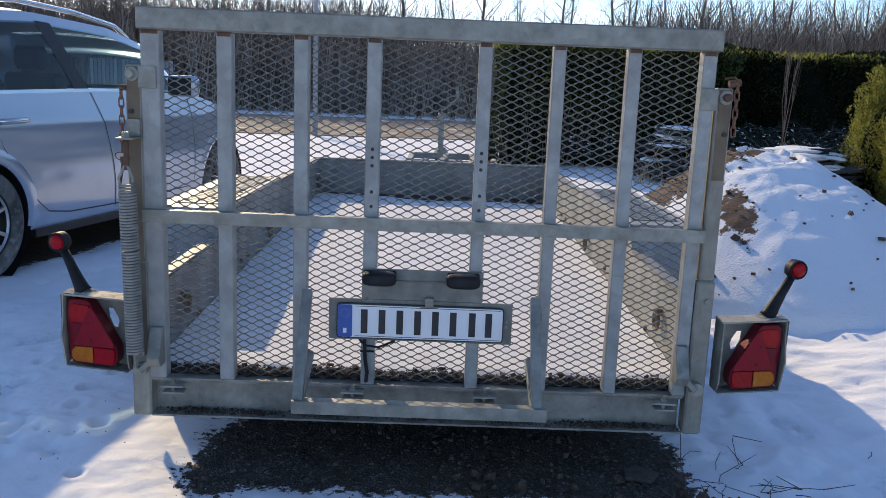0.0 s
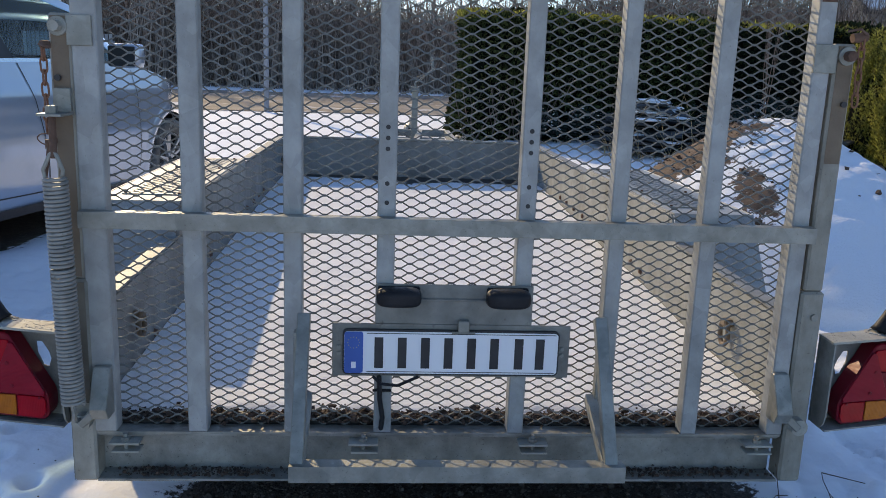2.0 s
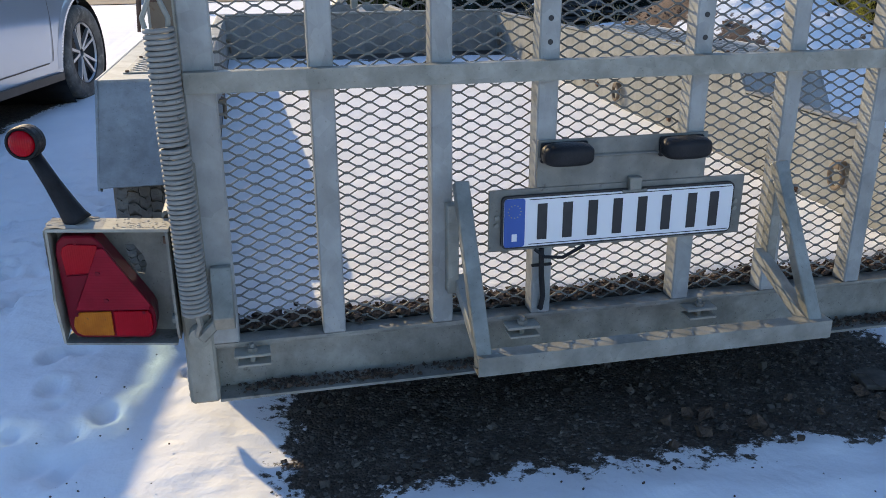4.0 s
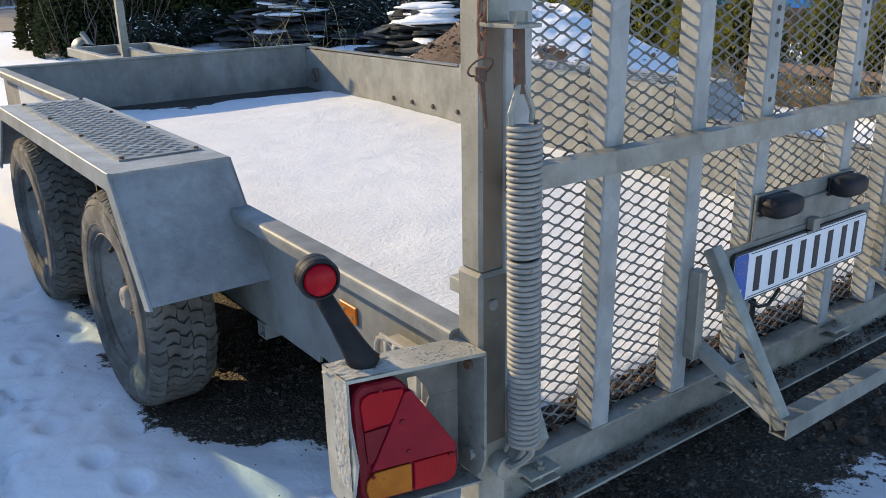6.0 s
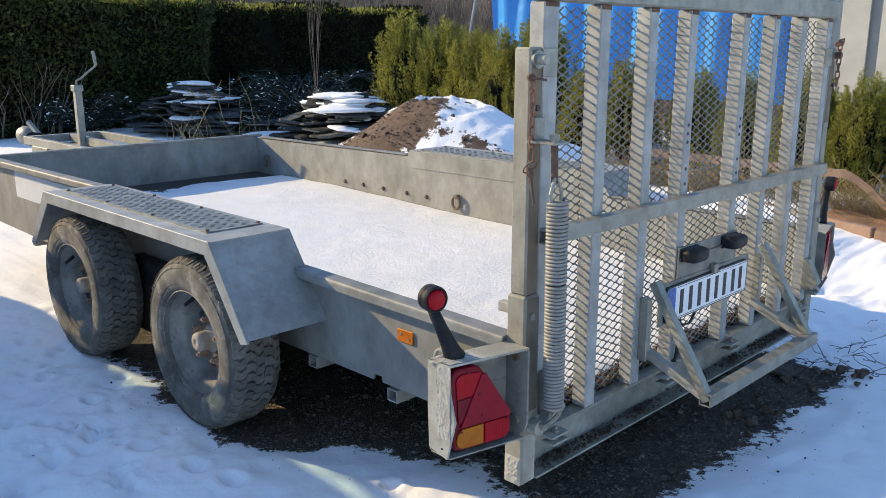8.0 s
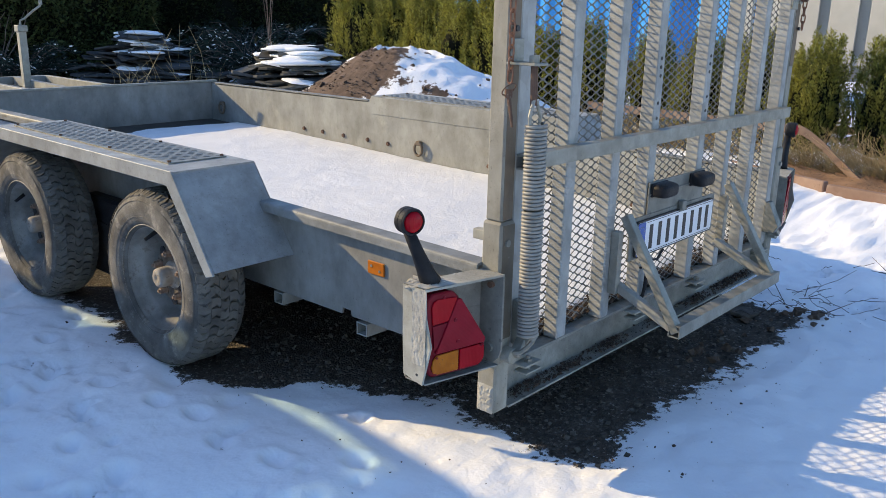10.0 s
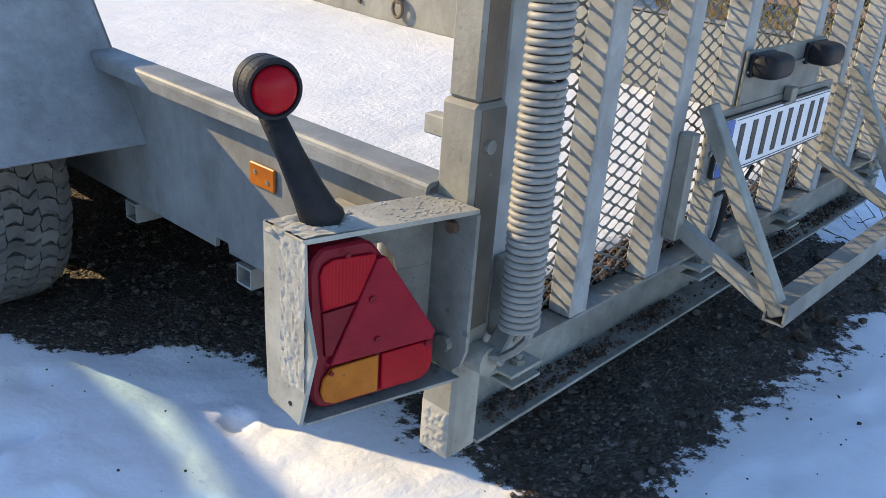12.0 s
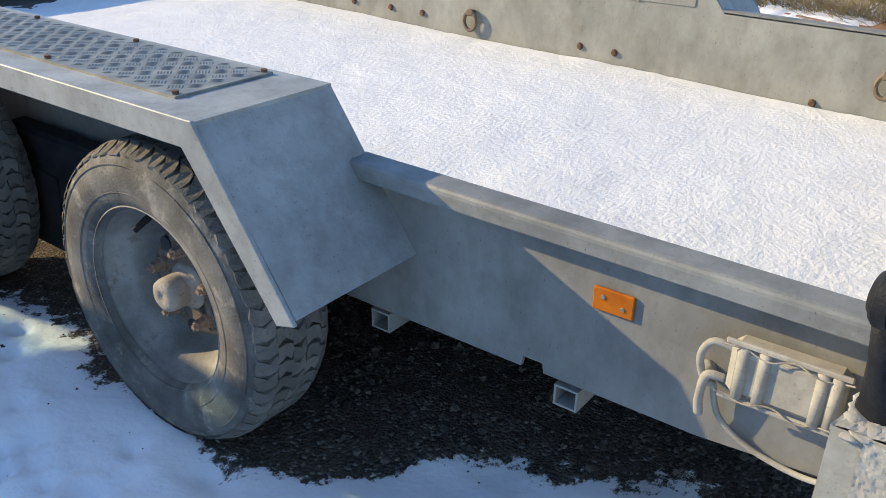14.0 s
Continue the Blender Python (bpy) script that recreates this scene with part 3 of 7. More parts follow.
def ground_material():
    m = bpy.data.materials.new("snow_and_gravel")
    m.use_nodes = True
    n, l = m.node_tree.nodes, m.node_tree.links
    b = n["Principled BSDF"]
    co = n.new("ShaderNodeTexCoord").outputs["Object"]

    def nz(scale, detail=6, rough=0.55):
        t = n.new("ShaderNodeTexNoise")
        t.inputs["Scale"].default_value, t.inputs["Detail"].default_value, t.inputs["Roughness"].default_value = scale, detail, rough
        l.new(co, t.inputs["Vector"])
        return t.outputs["Fac"]

    def ramp(f, p0, c0, p1, c1):
        r = n.new("ShaderNodeValToRGB")
        r.color_ramp.elements[0].position, r.color_ramp.elements[0].color = p0, (*c0, 1)
        r.color_ramp.elements[1].position, r.color_ramp.elements[1].color = p1, (*c1, 1)
        l.new(f, r.inputs["Fac"])
        return r.outputs["Color"]

    def math_(op, a, c):
        q = n.new("ShaderNodeMath")
        q.operation = op
        for i, v in enumerate((a, c)):
            if isinstance(v, (int, float)):
                q.inputs[i].default_value = v
            else:
                l.new(v, q.inputs[i])
        return q.outputs[0]

    def mix(f, a, c):
        q = n.new("ShaderNodeMix")
        q.data_type = "RGBA"
        l.new(f, q.inputs["Factor"])
        l.new(a, q.inputs["A"])
        l.new(c, q.inputs["B"])
        return q.outputs["Result"]
    at = n.new("ShaderNodeAttribute")
    at.attribute_name = "bare"
    edge = math_("ADD", at.outputs["Fac"], math_("MULTIPLY", math_("SUBTRACT", nz(26, 8, 0.7), 0.5), 1.5))
    mask = ramp(edge, 0.50, (0, 0, 0), 0.60, (1, 1, 1))
    snow = ramp(nz(3.0), 0.3, (0.85, 0.865, 0.89), 0.7, (0.92, 0.93, 0.94))
    grit = ramp(nz(9, 9, 0.75), 0.25, (0.75, 0.76, 0.78), 0.36, (1, 1, 1))
    sn = n.new("ShaderNodeMix")
    sn.data_type, sn.blend_type = "RGBA", "MULTIPLY"
    sn.inputs["Factor"].default_value = 0.5
    l.new(snow, sn.inputs["A"])
    l.new(grit, sn.inputs["B"])
    grav = ramp(nz(34, 8, 0.7), 0.32, (0.028, 0.0195, 0.0135), 0.68, (0.112, 0.084, 0.063))
    peb = n.new("ShaderNodeTexVoronoi")
    peb.inputs["Scale"].default_value = 125
    l.new(co, peb.inputs["Vector"])
    sp = n.new("ShaderNodeSeparateColor")
    l.new(peb.outputs["Color"], sp.inputs["Color"])
    grav = mix(ramp(sp.outputs["Red"], 0.80, (0, 0, 0), 0.9, (1, 1, 1)), grav, ramp(sp.outputs["Green"], 0, (0.07, 0.06, 0.05), 1, (0.24, 0.208, 0.175)))
    l.new(mix(mask, sn.outputs["Result"], grav), b.inputs["Base Color"])
    b.inputs["Roughness"].default_value = 0.85
    hs = math_("ADD", math_("MULTIPLY", nz(45, 5), 0.5), math_("MULTIPLY", nz(11, 6), 1.0))
    hg = math_("MULTIPLY", peb.outputs["Distance"], -2.6)
    hh = math_("ADD", math_("MULTIPLY", math_("SUBTRACT", 1.0, mask), hs), math_("MULTIPLY", mask, hg))
    bp = n.new("ShaderNodeBump")
    bp.inputs["Strength"].default_value, bp.inputs["Distance"].default_value = 0.42, 0.014
    l.new(hh, bp.inputs["Height"])
    l.new(bp.outputs["Normal"], b.inputs["Normal"])
    return m


gme = raw("ground", np.stack([X, Y, Z], -1).reshape(-1, 3).tolist(), F.tolist(), ground_material(), smooth=True)
att = gme.attributes.new("bare", "FLOAT", "POINT")
att.data.foreach_set("value", BARE.reshape(-1).astype(np.float32))
tagged(new("ground", gme), "snow-covered ground with bare dark gravel under the trailer", "ground", kind="structure")

road_rows = [(x, 17.6 + 0.03 * x + 0.5 * math.sin(x * 0.21), 29.5 + 0.08 * x + 0.8 * math.sin(x * 0.13)) for x in range(-60, 61, 2)]
rv, rf = [], []
for i, (x, a, b_) in enumerate(road_rows):
    rv += [(x, a, 0.03), (x, b_, 0.03)]
    if i:
        rf.append((2 * i - 2, 2 * i, 2 * i + 1, 2 * i - 1))
tagged(new("road", raw("road", rv, rf, ROADM)), "bare brown road with patches of old snow", "road", kind="structure")


# ---- trailer ----
trailer = empty("trailer", "galvanised steel tandem-axle plant trailer with raised mesh ramp", "trailer")


def tp(name, bm, material=GALV, parent=None, label="", smooth=False):
    return part(name, bm, material, trailer if parent is None else parent, label, smooth)


def hollow(x0, x1, y0, y1, z0, z1, t):
    """A square tube along x with open ends, one closed shell."""
    bm = bmesh.new()
    ring = []
    for x in (x0, x1):
        for k in (0, t):
            ring.append([bm.verts.new((x, a, b_)) for a, b_ in ((y0 + k, z0 + k), (y1 - k, z0 + k), (y1 - k, z1 - k), (y0 + k, z1 - k))])
    o0, i0, o1, i1 = ring
    for k in range(4):
        j = (k + 1) % 4
        bm.faces.new((o0[k], o0[j], o1[j], o1[k]))
        bm.faces.new((i0[j], i0[k], i1[k], i1[j]))
        bm.faces.new((o0[j], o0[k], i0[k], i0[j]))
        bm.faces.new((o1[k], o1[j], i1[j], i1[k]))
    bmesh.ops.recalc_face_normals(bm, faces=bm.faces)
    return bm


def folded_rail(s, y0, y1, z0, z1):
    """A sheet edge folded over and down, with a rounded outer corner."""
    prof = [(0.8775, 0.006), (0.92, 0.006), (0.9255, 0.0045), (0.929, 0.001), (0.93, -0.004), (0.93, -0.024), (0.925, -0.024), (0.925, -0.005), (0.921, -0.001), (0.8775, -0.001)]
    bm = bmesh.new()
    ends = [[bm.verts.new((s * x, y, z + h)) for x, h in prof] for y, z in ((y0, z0), (y1, z1))]
    n = len(prof)
    for k in range(n):
        bm.faces.new((ends[0][k], ends[0][(k + 1) % n], ends[1][(k + 1) % n], ends[1][k]))
    bm.faces.new(ends[0][::-1])
    bm.faces.new(ends[1])
    bmesh.ops.recalc_face_normals(bm, faces=bm.faces)
    return bm


tp("bed_floor", prism(bmesh.new(), [(0.06, 0.262), (3.96, 0.352), (3.96, 0.394), (0.06, 0.292)], "x", -0.862, 0.862), FLOORM, label="dark wet plywood bed floor")
for y, z in ((0.495, 0.222), (0.893, 0.2215), (1.72, 0.222), (2.62, 0.222), (3.4, 0.222)):
    bm = hollow(-0.8875, 0.8875, y, y + 0.044, z, 0.2615, 0.004)
    tp("cross_member", bm, GALV_P)
for s, fr, rr in ((-1, 0.642, 0.55), (1, 0.632, 0.562)):
    side = tp("side_panel", prism(bmesh.new(), [(0.056, 0.292), (0.3, 0.272), (0.562, 0.271), (0.565, 0.289), (0.602, 0.289), (0.605, 0.269), (2.6, 0.262), (3.964, 0.28), (3.964, fr), (2.36, fr + 0.01), (2.34, 0.674), (1.03, 0.674), (0.945, rr + 0.006), (0.056, rr - 0.006)], "x", s * 0.886, s * 0.878), SIDEM if s < 0 else GALV_P)
    tp("rear_rail", folded_rail(s, 0.052, 0.95, rr, rr + 0.012), RAILM, side)
    tp("front_rail", folded_rail(s, 2.37, 3.99, fr + 0.016, fr + 0.008), RAILM, side)
    # mudguard over both wheels
    bm = bmesh.new()
    box(bm, s * 0.886, s * 1.176, 1.02, 2.35, 0.672, 0.679)
    prism(bm, [(1.02, 0.672), (1.028, 0.679), (0.836, 0.404), (0.829, 0.408)], "x", s * 0.8865, s * 1.176)
    prism(bm, [(2.35, 0.672), (2.342, 0.679), (2.545, 0.434), (2.552, 0.438)], "x", s * 0.8865, s * 1.176)
    guard = tp("mudguard", bm, GUARDM)
    lip = [(0.826, 0.4), (1.02, 0.681), (2.352, 0.681), (2.556, 0.43), (2.518, 0.424), (2.318, 0.634), (1.05, 0.634), (0.866, 0.388)]
    tp("edge_lip", prism(bmesh.new(), lip, "x", s * 1.176, s * 1.184, 0.0015), GUARDM, guard)
    # chequer plate with raised bars
    bm = boxes((min(s * 0.909, s * 1.12), max(s * 0.909, s * 1.12), 1.14, 2.29, 0.6792, 0.6835))
    plate = tp("tread_plate", bm, GALV, guard)
    V, Fq = [], []
    cell, half = 0.0325, 0.0135
    for i in range(-32, 32):
        for j in range(-32, 32):
            u0, v0 = cell * i, cell * j
            for k in range(5):
                o = (k - 2) * 0.0056
                run, across = ((1, 0), (0, 1)) if (i + j) % 2 else ((0, 1), (1, 0))
                q = []
                for a, w in ((-half, 0), (0, -0.0013), (half, 0), (0, 0.0013)):
                    u, v = u0 + run[0] * a + across[0] * (o + w), v0 + run[1] * a + across[1] * (o + w)
                    q.append((1.0145 + (u + v) * 0.7071, 1.715 + (v - u) * 0.7071))
                if any(not (0.914 < a < 1.115 and 1.146 < b_ < 2.284) for a, b_ in q):
                    continue
                h0 = len(V)
                V += [(s * a, b_, 0.6835) for a, b_ in q] + [(s * ((q[0][0] + q[2][0]) / 2), (q[0][1] + q[2][1]) / 2, 0.6851)]
                Fq += [(h0 + e, h0 + (e + 1) % 4, h0 + 4) for e in range(4)]
    tagged(tp("tread_pattern", raw("bars", V, Fq, BARM), None, plate), kind="stuff")
    for y in (1.152, 1.53, 1.9, 2.275):
        for xx in (0.919, 1.109):
            tp("bolt", cyl(bmesh.new(), (s * xx, y, 0.6832), (s * xx, y, 0.689), 0.006, seg=8), RUST, plate)

    tp("upper_plate", boxes((min(s * 0.8745, s * 0.8778), max(s * 0.8745, s * 0.8778), 1.045, 2.335, 0.578, 0.672), bev=0.001), GALV_P, side)
    for y in (1.25, 1.7, 2.1):
        tp("weld_spot", sphere(bmesh.new(), (s * 0.8745, y, 0.579), 0.006, 0.5, 1.4, 0.8, 8, 6), GALV, side)

tp("front_board", boxes((-0.886, 0.886, 3.966, 3.976, 0.28, 0.646)), SIDEM)
tp("front_top_rail", boxes((-0.925, 0.925, 3.956, 4.0, 0.646, 0.66), bev=0.003), GALV)
tp("front_stiffener", boxes((-0.88, 0.88, 3.977, 3.99, 0.43, 0.46)), GALV)

# rear sill: a channel open to the back
tp("rear_sill", prism(bmesh.new(), [(0.057, 0.158), (0.057, 0.276), (0.012, 0.276), (0.012, 0.269), (0.05, 0.269), (0.05, 0.164), (-0.008, 0.164), (-0.008, 0.158)], "x", -0.852, 0.852), SILLM)

for s in (-1, 1):
    dx = 0.006 if s > 0 else 0.0
    post = tp("corner_post", boxes((min(s * 0.852, s * 0.91) + dx, max(s * 0.852, s * 0.91) + dx, -0.005, 0.056, 0.156, 0.664), bev=0.006), POSTM, label="mud-splashed square steel post")
    bm = boxes((min(s * 0.858, s * 0.906) + dx, max(s * 0.858, s * 0.906) + dx, 0.0, 0.05, 0.664, 1.258), bev=0.005)
    up = tp("upper_post", bm, POSTM, post)
    tp("rust_stain", boxes((min(s * 0.864, s * 0.9005) + dx, max(s * 0.864, s * 0.9005) + dx, -0.0014, 0.001, 0.67 if s < 0 else 0.98, 1.252)), STAIN, post, "rust-stained strip of steel")
    if s < 0:
        # darker brown strip over the middle of the left post's back face
        tp("grime_film", boxes((-0.9035, -0.8585, -0.0068, -0.0052, 0.36, 0.657)), BROWN_STRIP, post, "dark brown strip on the post")
    tp("pivot_bolt", cyl(bmesh.new(), (s * 0.884 + dx, -0.008, 1.23), (s * 0.884 + dx, 0.0, 1.23), 0.021, seg=20), GALV, post)
    tp("pivot_pin", cyl(bmesh.new(), (s * 0.884 + dx, -0.03, 1.23), (s * 0.884 + dx, -0.0085, 1.23), 0.012, seg=8), GALV_D if s < 0 else RUST, post)
    for z in ((1.12, 0.612) if s < 0 else (1.12, 0.6)):
        tp("bolt", cyl(bmesh.new(), (s * 0.888 + dx, -0.0125, z), (s * 0.888 + dx, -0.0055, z), 0.007 if z > 1 else 0.009, seg=10), INK if z > 1 else GALV, post)
    tp("hinge_disc", cyl(bmesh.new(), (s * 0.876 + dx, -0.034, 0.318), (s * 0.876 + dx, -0.0055, 0.318), 0.021, seg=20), GALV_D, post)
    tp("stop_peg", boxes((s * 0.882 + dx - 0.012, s * 0.882 + dx + 0.012, 0.0562, 0.098, 0.606, 0.632), bev=0.002), GALV_D, post)
bm = bmesh.new()
bmesh.ops.create_grid(bm, x_segments=14, y_segments=24, size=0.5, matrix=Matrix.Translation((-0.911, 0.026, 0.195)) @ Matrix.Rotation(radians(90), 4, "Y") @ Matrix.Diagonal((0.078, 0.052, 1, 1)))
for v in bm.verts:
    e = min(0.026 - abs(v.co.y - 0.026), 0.039 - abs(v.co.z - 0.195))
    v.co.x -= (0.002 + 0.0035 * abs(noise.noise(v.co * 90))) * min(1, e / 0.008) - 0.0012
tp("mud_crust", bm, MUD, label="crust of pale dried mud")

# ramp, folded up
ramp = tp("ramp", boxes((-0.864, 0.864, -0.02, 0.036, 1.362, 1.425), bev=0.004), GALV, label="upright galvanised loading ramp of steel bars and mesh")
for x, w in ((-0.831, 0.056), (-0.611, 0.046), (-0.382, 0.043), (-0.165, 0.043), (0.166, 0.04), (0.386, 0.038), (0.61, 0.04), (0.834, 0.042)):
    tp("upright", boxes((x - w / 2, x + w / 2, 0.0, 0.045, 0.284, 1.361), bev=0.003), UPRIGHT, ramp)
    tp("rust_weld", boxes((x - w / 2 + 0.003, x + w / 2 - 0.003, -0.0012, 0.001, 1.349, 1.361)), RUST, ramp)
tp("cross_bar", prism(bmesh.new(), [(-0.032, 0.79), (-0.0005, 0.79), (-0.0005, 0.795), (-0.026, 0.795), (-0.026, 0.822), (-0.0005, 0.822), (-0.0005, 0.828), (-0.032, 0.828)], "x", -0.856, 0.86), GALV, ramp)
tp("bottom_angle", boxes((-0.852, 0.852, 0.002, 0.048, 0.278, 0.2835)), GALV, ramp)
for x in (-0.165, 0.166):
    for z in (1.035, 1.01, 0.985, 0.905, 0.86):
        tp("bolt_hole", cyl(bmesh.new(), (x, -0.0012, z), (x, 0.002, z), 0.0055, seg=10), INK, ramp)
for s in (-1, 1):
    tp("latch_plate", boxes((min(s * 0.812, s * 0.866), max(s * 0.812, s * 0.866), -0.006, -0.0005, 1.19, 1.255), bev=0.001), GALV, ramp)
    tp("latch_bracket", prism(bmesh.new(), [(-0.0005, 0.455), (-0.018, 0.455), (-0.062, 0.365), (-0.045, 0.335), (-0.0005, 0.335)], "x", s * 0.806, s * 0.846, 0.002), GALV, ramp)
    bm = bmesh.new()
    beam(bm, (s * 0.83, -0.03, 0.36), (s * 0.875, -0.035, 0.318), 0.02, 0.03, 0.003, up=(0, 1, 0))
    tp("ramp_arm", bm, GALV, ramp)
# expanded metal: flat diamonds with twisted strands
LW, SW = 0.0513, 0.0232
V, Fq = [], []


def strand(p, q, w, t):
    (x0, z0), (x1, z1) = p, q
    dx, dz = x1 - x0, z1 - z0
    L = math.hypot(dx, dz)
    ux, uz = -dz / L * w / 2, dx / L * w / 2
    b_ = len(V)
    for (x, z) in ((x0, z0), (x1, z1)):
        V.extend([(x - ux, 0.0462, z - uz), (x + ux, 0.0474, z + uz), (x + ux, 0.0474 + t, z + uz), (x - ux, 0.0462 + t, z - uz)])
    for a, c in ((0, 1), (1, 2), (2, 3), (3, 0)):
        Fq.append((b_ + a, b_ + c, b_ + 4 + c, b_ + 4 + a))


nxm, nzm = int(1.70 / LW), int(1.075 / SW)
for i in range(nxm):
    for j in range(nzm):
        cx, cz = -0.85 + LW * (i + 0.5), 0.286 + SW * (j + 0.5)
        k = 0.0035
        strand((cx - LW / 2 + k, cz), (cx - k, cz + SW / 2), 0.0033, 0.0015)
        strand((cx + k, cz + SW / 2), (cx + LW / 2 - k, cz), 0.0033, 0.0015)
        strand((cx + LW / 2 - k, cz), (cx + k, cz - SW / 2), 0.0033, 0.0015)
        strand((cx - k, cz - SW / 2), (cx - LW / 2 + k, cz), 0.0033, 0.0015)
        strand((cx - LW / 2 - k, cz), (cx - LW / 2 + k, cz), 0.0054, 0.0015)
        strand((cx - k, cz - SW / 2), (cx + k, cz - SW / 2), 0.0054, 0.0015)
tp("expanded_mesh", raw("mesh", V, Fq, MESHM), None, ramp, "diamond mesh of expanded steel")
for x in (-0.78, -0.21, 0.21, 0.785):
    hinge = tp("hinge", boxes((x - 0.036, x + 0.036, -0.03, 0.012, 0.262, 0.268), (x - 0.03, x + 0.036, -0.03, 0.012, 0.242, 0.247), bev=0.001), GALV_D)
    tp("hinge_pin", cyl(cyl(bmesh.new(), (x, -0.012, 0.238), (x, -0.012, 0.285), 0.006, seg=8), (x, -0.012, 0.268), (x, -0.012, 0.277), 0.011, seg=6), GALV, hinge)

# foot frame that props the ramp when it is down
for s, x in ((-1, -0.352), (1, 0.352)):
    bm = bmesh.new()
    beam(bm, (x, -0.03, 0.597), (x, -0.222, 0.288), 0.03, 0.026, 0.002, up=(0, 1, 0.6))
    tp("prop_strut", bm, GALV, ramp)
    bm = bmesh.new()
    beam(bm, (x - s * 0.004, -0.005, 0.385), (x - s * 0.004, -0.215, 0.292), 0.026, 0.026, 0.002)
    tp("prop_brace", bm, GALV_P, ramp)
    tp("prop_channel", boxes((x + s * 0.002, x + s * 0.026, -0.028, -0.0005, 0.36, 0.55), bev=0.002), GALV, ramp)
    tp("bolt", cyl(bmesh.new(), (x - s * 0.0175, -0.2, 0.303), (x - s * 0.0165, -0.2, 0.303), 0.005, seg=10), INK, ramp)
tp("prop_foot", hollow(-0.367, 0.381, -0.236, -0.2, 0.275, 0.313, 0.004), GALV, ramp)

# number plate on its holder
holder = tp("plate_holder", boxes((-0.288, 0.286, -0.012, -0.006, 0.438, 0.57), (-0.187, 0.19, -0.010, -0.005, 0.57, 0.668), bev=0.001), HOLDER)
tp("holder_fold", boxes((-0.186, 0.189, -0.0155, -0.0101, 0.628, 0.634), bev=0.002), HOLDER, holder)


def rounded(x0, x1, z0, z1, r, n=4):
    pts = []
    for cx, cz, a0 in ((x1 - r, z1 - r, 0), (x0 + r, z1 - r, 90), (x0 + r, z0 + r, 180), (x1 - r, z0 + r, 270)):
        for k in range(n + 1):
            a = radians(a0 + 90 * k / n)
            pts.append((cx + r * math.cos(a), cz + r * math.sin(a)))
    return pts


plate = tp("number_plate", prism(bmesh.new(), rounded(-0.263, 0.259, 0.445, 0.558, 0.012), "y", -0.021, -0.013), INK, None, "white number plate with blue band in a black frame")
tp("white_field", prism(bmesh.new(), rounded(-0.259, 0.2555, 0.449, 0.5535, 0.009), "y", -0.0225, -0.0212), PLATEW, plate)
tp("blue_band", prism(bmesh.new(), rounded(-0.2585, -0.214, 0.4495, 0.553, 0.006), "y", -0.0236, -0.0226), PLATEB, plate)
tp("inner_line", boxes(*[(-0.205, 0.25, -0.0232, -0.0226, z, z + 0.0016) for z in (0.4525, 0.5485)]), INK, plate)
for i in range(8):
    x = -0.187 + i * 0.0555 + (0.004 if i == 6 else 0)
    tp("letter_bar", boxes((x, x + 0.021, -0.0236, -0.0226, 0.4625, 0.5395)), INK, plate)
tp("country_bar", boxes((-0.242, -0.231, -0.0245, -0.0238, 0.462, 0.478)), PLATEW, plate)
bm = bmesh.new()
for k in range(12):
    a = 2 * math.pi * k / 12
    cyl(bm, (-0.2365 + 0.0135 * math.cos(a), -0.0245, 0.526 + 0.0135 * math.sin(a)), (-0.2365 + 0.0135 * math.cos(a), -0.0237, 0.526 + 0.0135 * math.sin(a)), 0.0014, seg=5)
tp("dot_ring", bm, YELLOW, plate)
tp("clip", boxes((0.011, 0.038, -0.03, -0.0126, 0.556, 0.584), (-0.004, 0.053, -0.026, -0.0237, 0.551, 0.557), bev=0.002), GALV, plate)
for x in (-0.272, 0.268):
    tp("screw", cyl(cyl(bmesh.new(), (x, -0.0165, 0.512), (x, -0.0121, 0.512), 0.005, seg=8), (x, -0.0165, 0.496), (x, -0.0121, 0.496), 0.005, seg=8), GALV, holder)
for x in (-0.132, 0.127):
    bm = bmesh.new()
    sphere(bm, (0, 0, 0), 1.0, 1, 1, 1, 28, 16)
    for v in bm.verts:
        q = [math.copysign(abs(a) ** 0.55, a) for a in v.co]
        v.co = Vector((x + 0.053 * q[0], -0.036 + 0.026 * q[1], 0.643 + 0.0225 * q[2] * (1.0 - 0.18 * max(0.0, -q[1]) * (q[2] > 0))))
    lamp = tp("plate_lamp", bm, BLACKP, None, "black plastic number plate lamp", True)
    tp("lamp_base", boxes((x - 0.05, x + 0.05, -0.02, -0.0101, 0.622, 0.664), bev=0.003), BLACKP, lamp)
bm = bmesh.new()
tube(bm, [(-0.19, -0.02, 0.44), (-0.17, -0.03, 0.425), (-0.13, -0.028, 0.42), (-0.08, -0.02, 0.44)], 0.004, 6)
tube(bm, [(-0.175, -0.02, 0.44), (-0.172, -0.018, 0.38), (-0.165, -0.012, 0.33), (-0.168, -0.008, 0.3), (-0.165, 0.03, 0.29)], 0.006, 8)
box(bm, -0.19, -0.145, -0.006, -0.0005, 0.395, 0.4)
tp("lamp_cable", bm, BLACKP)

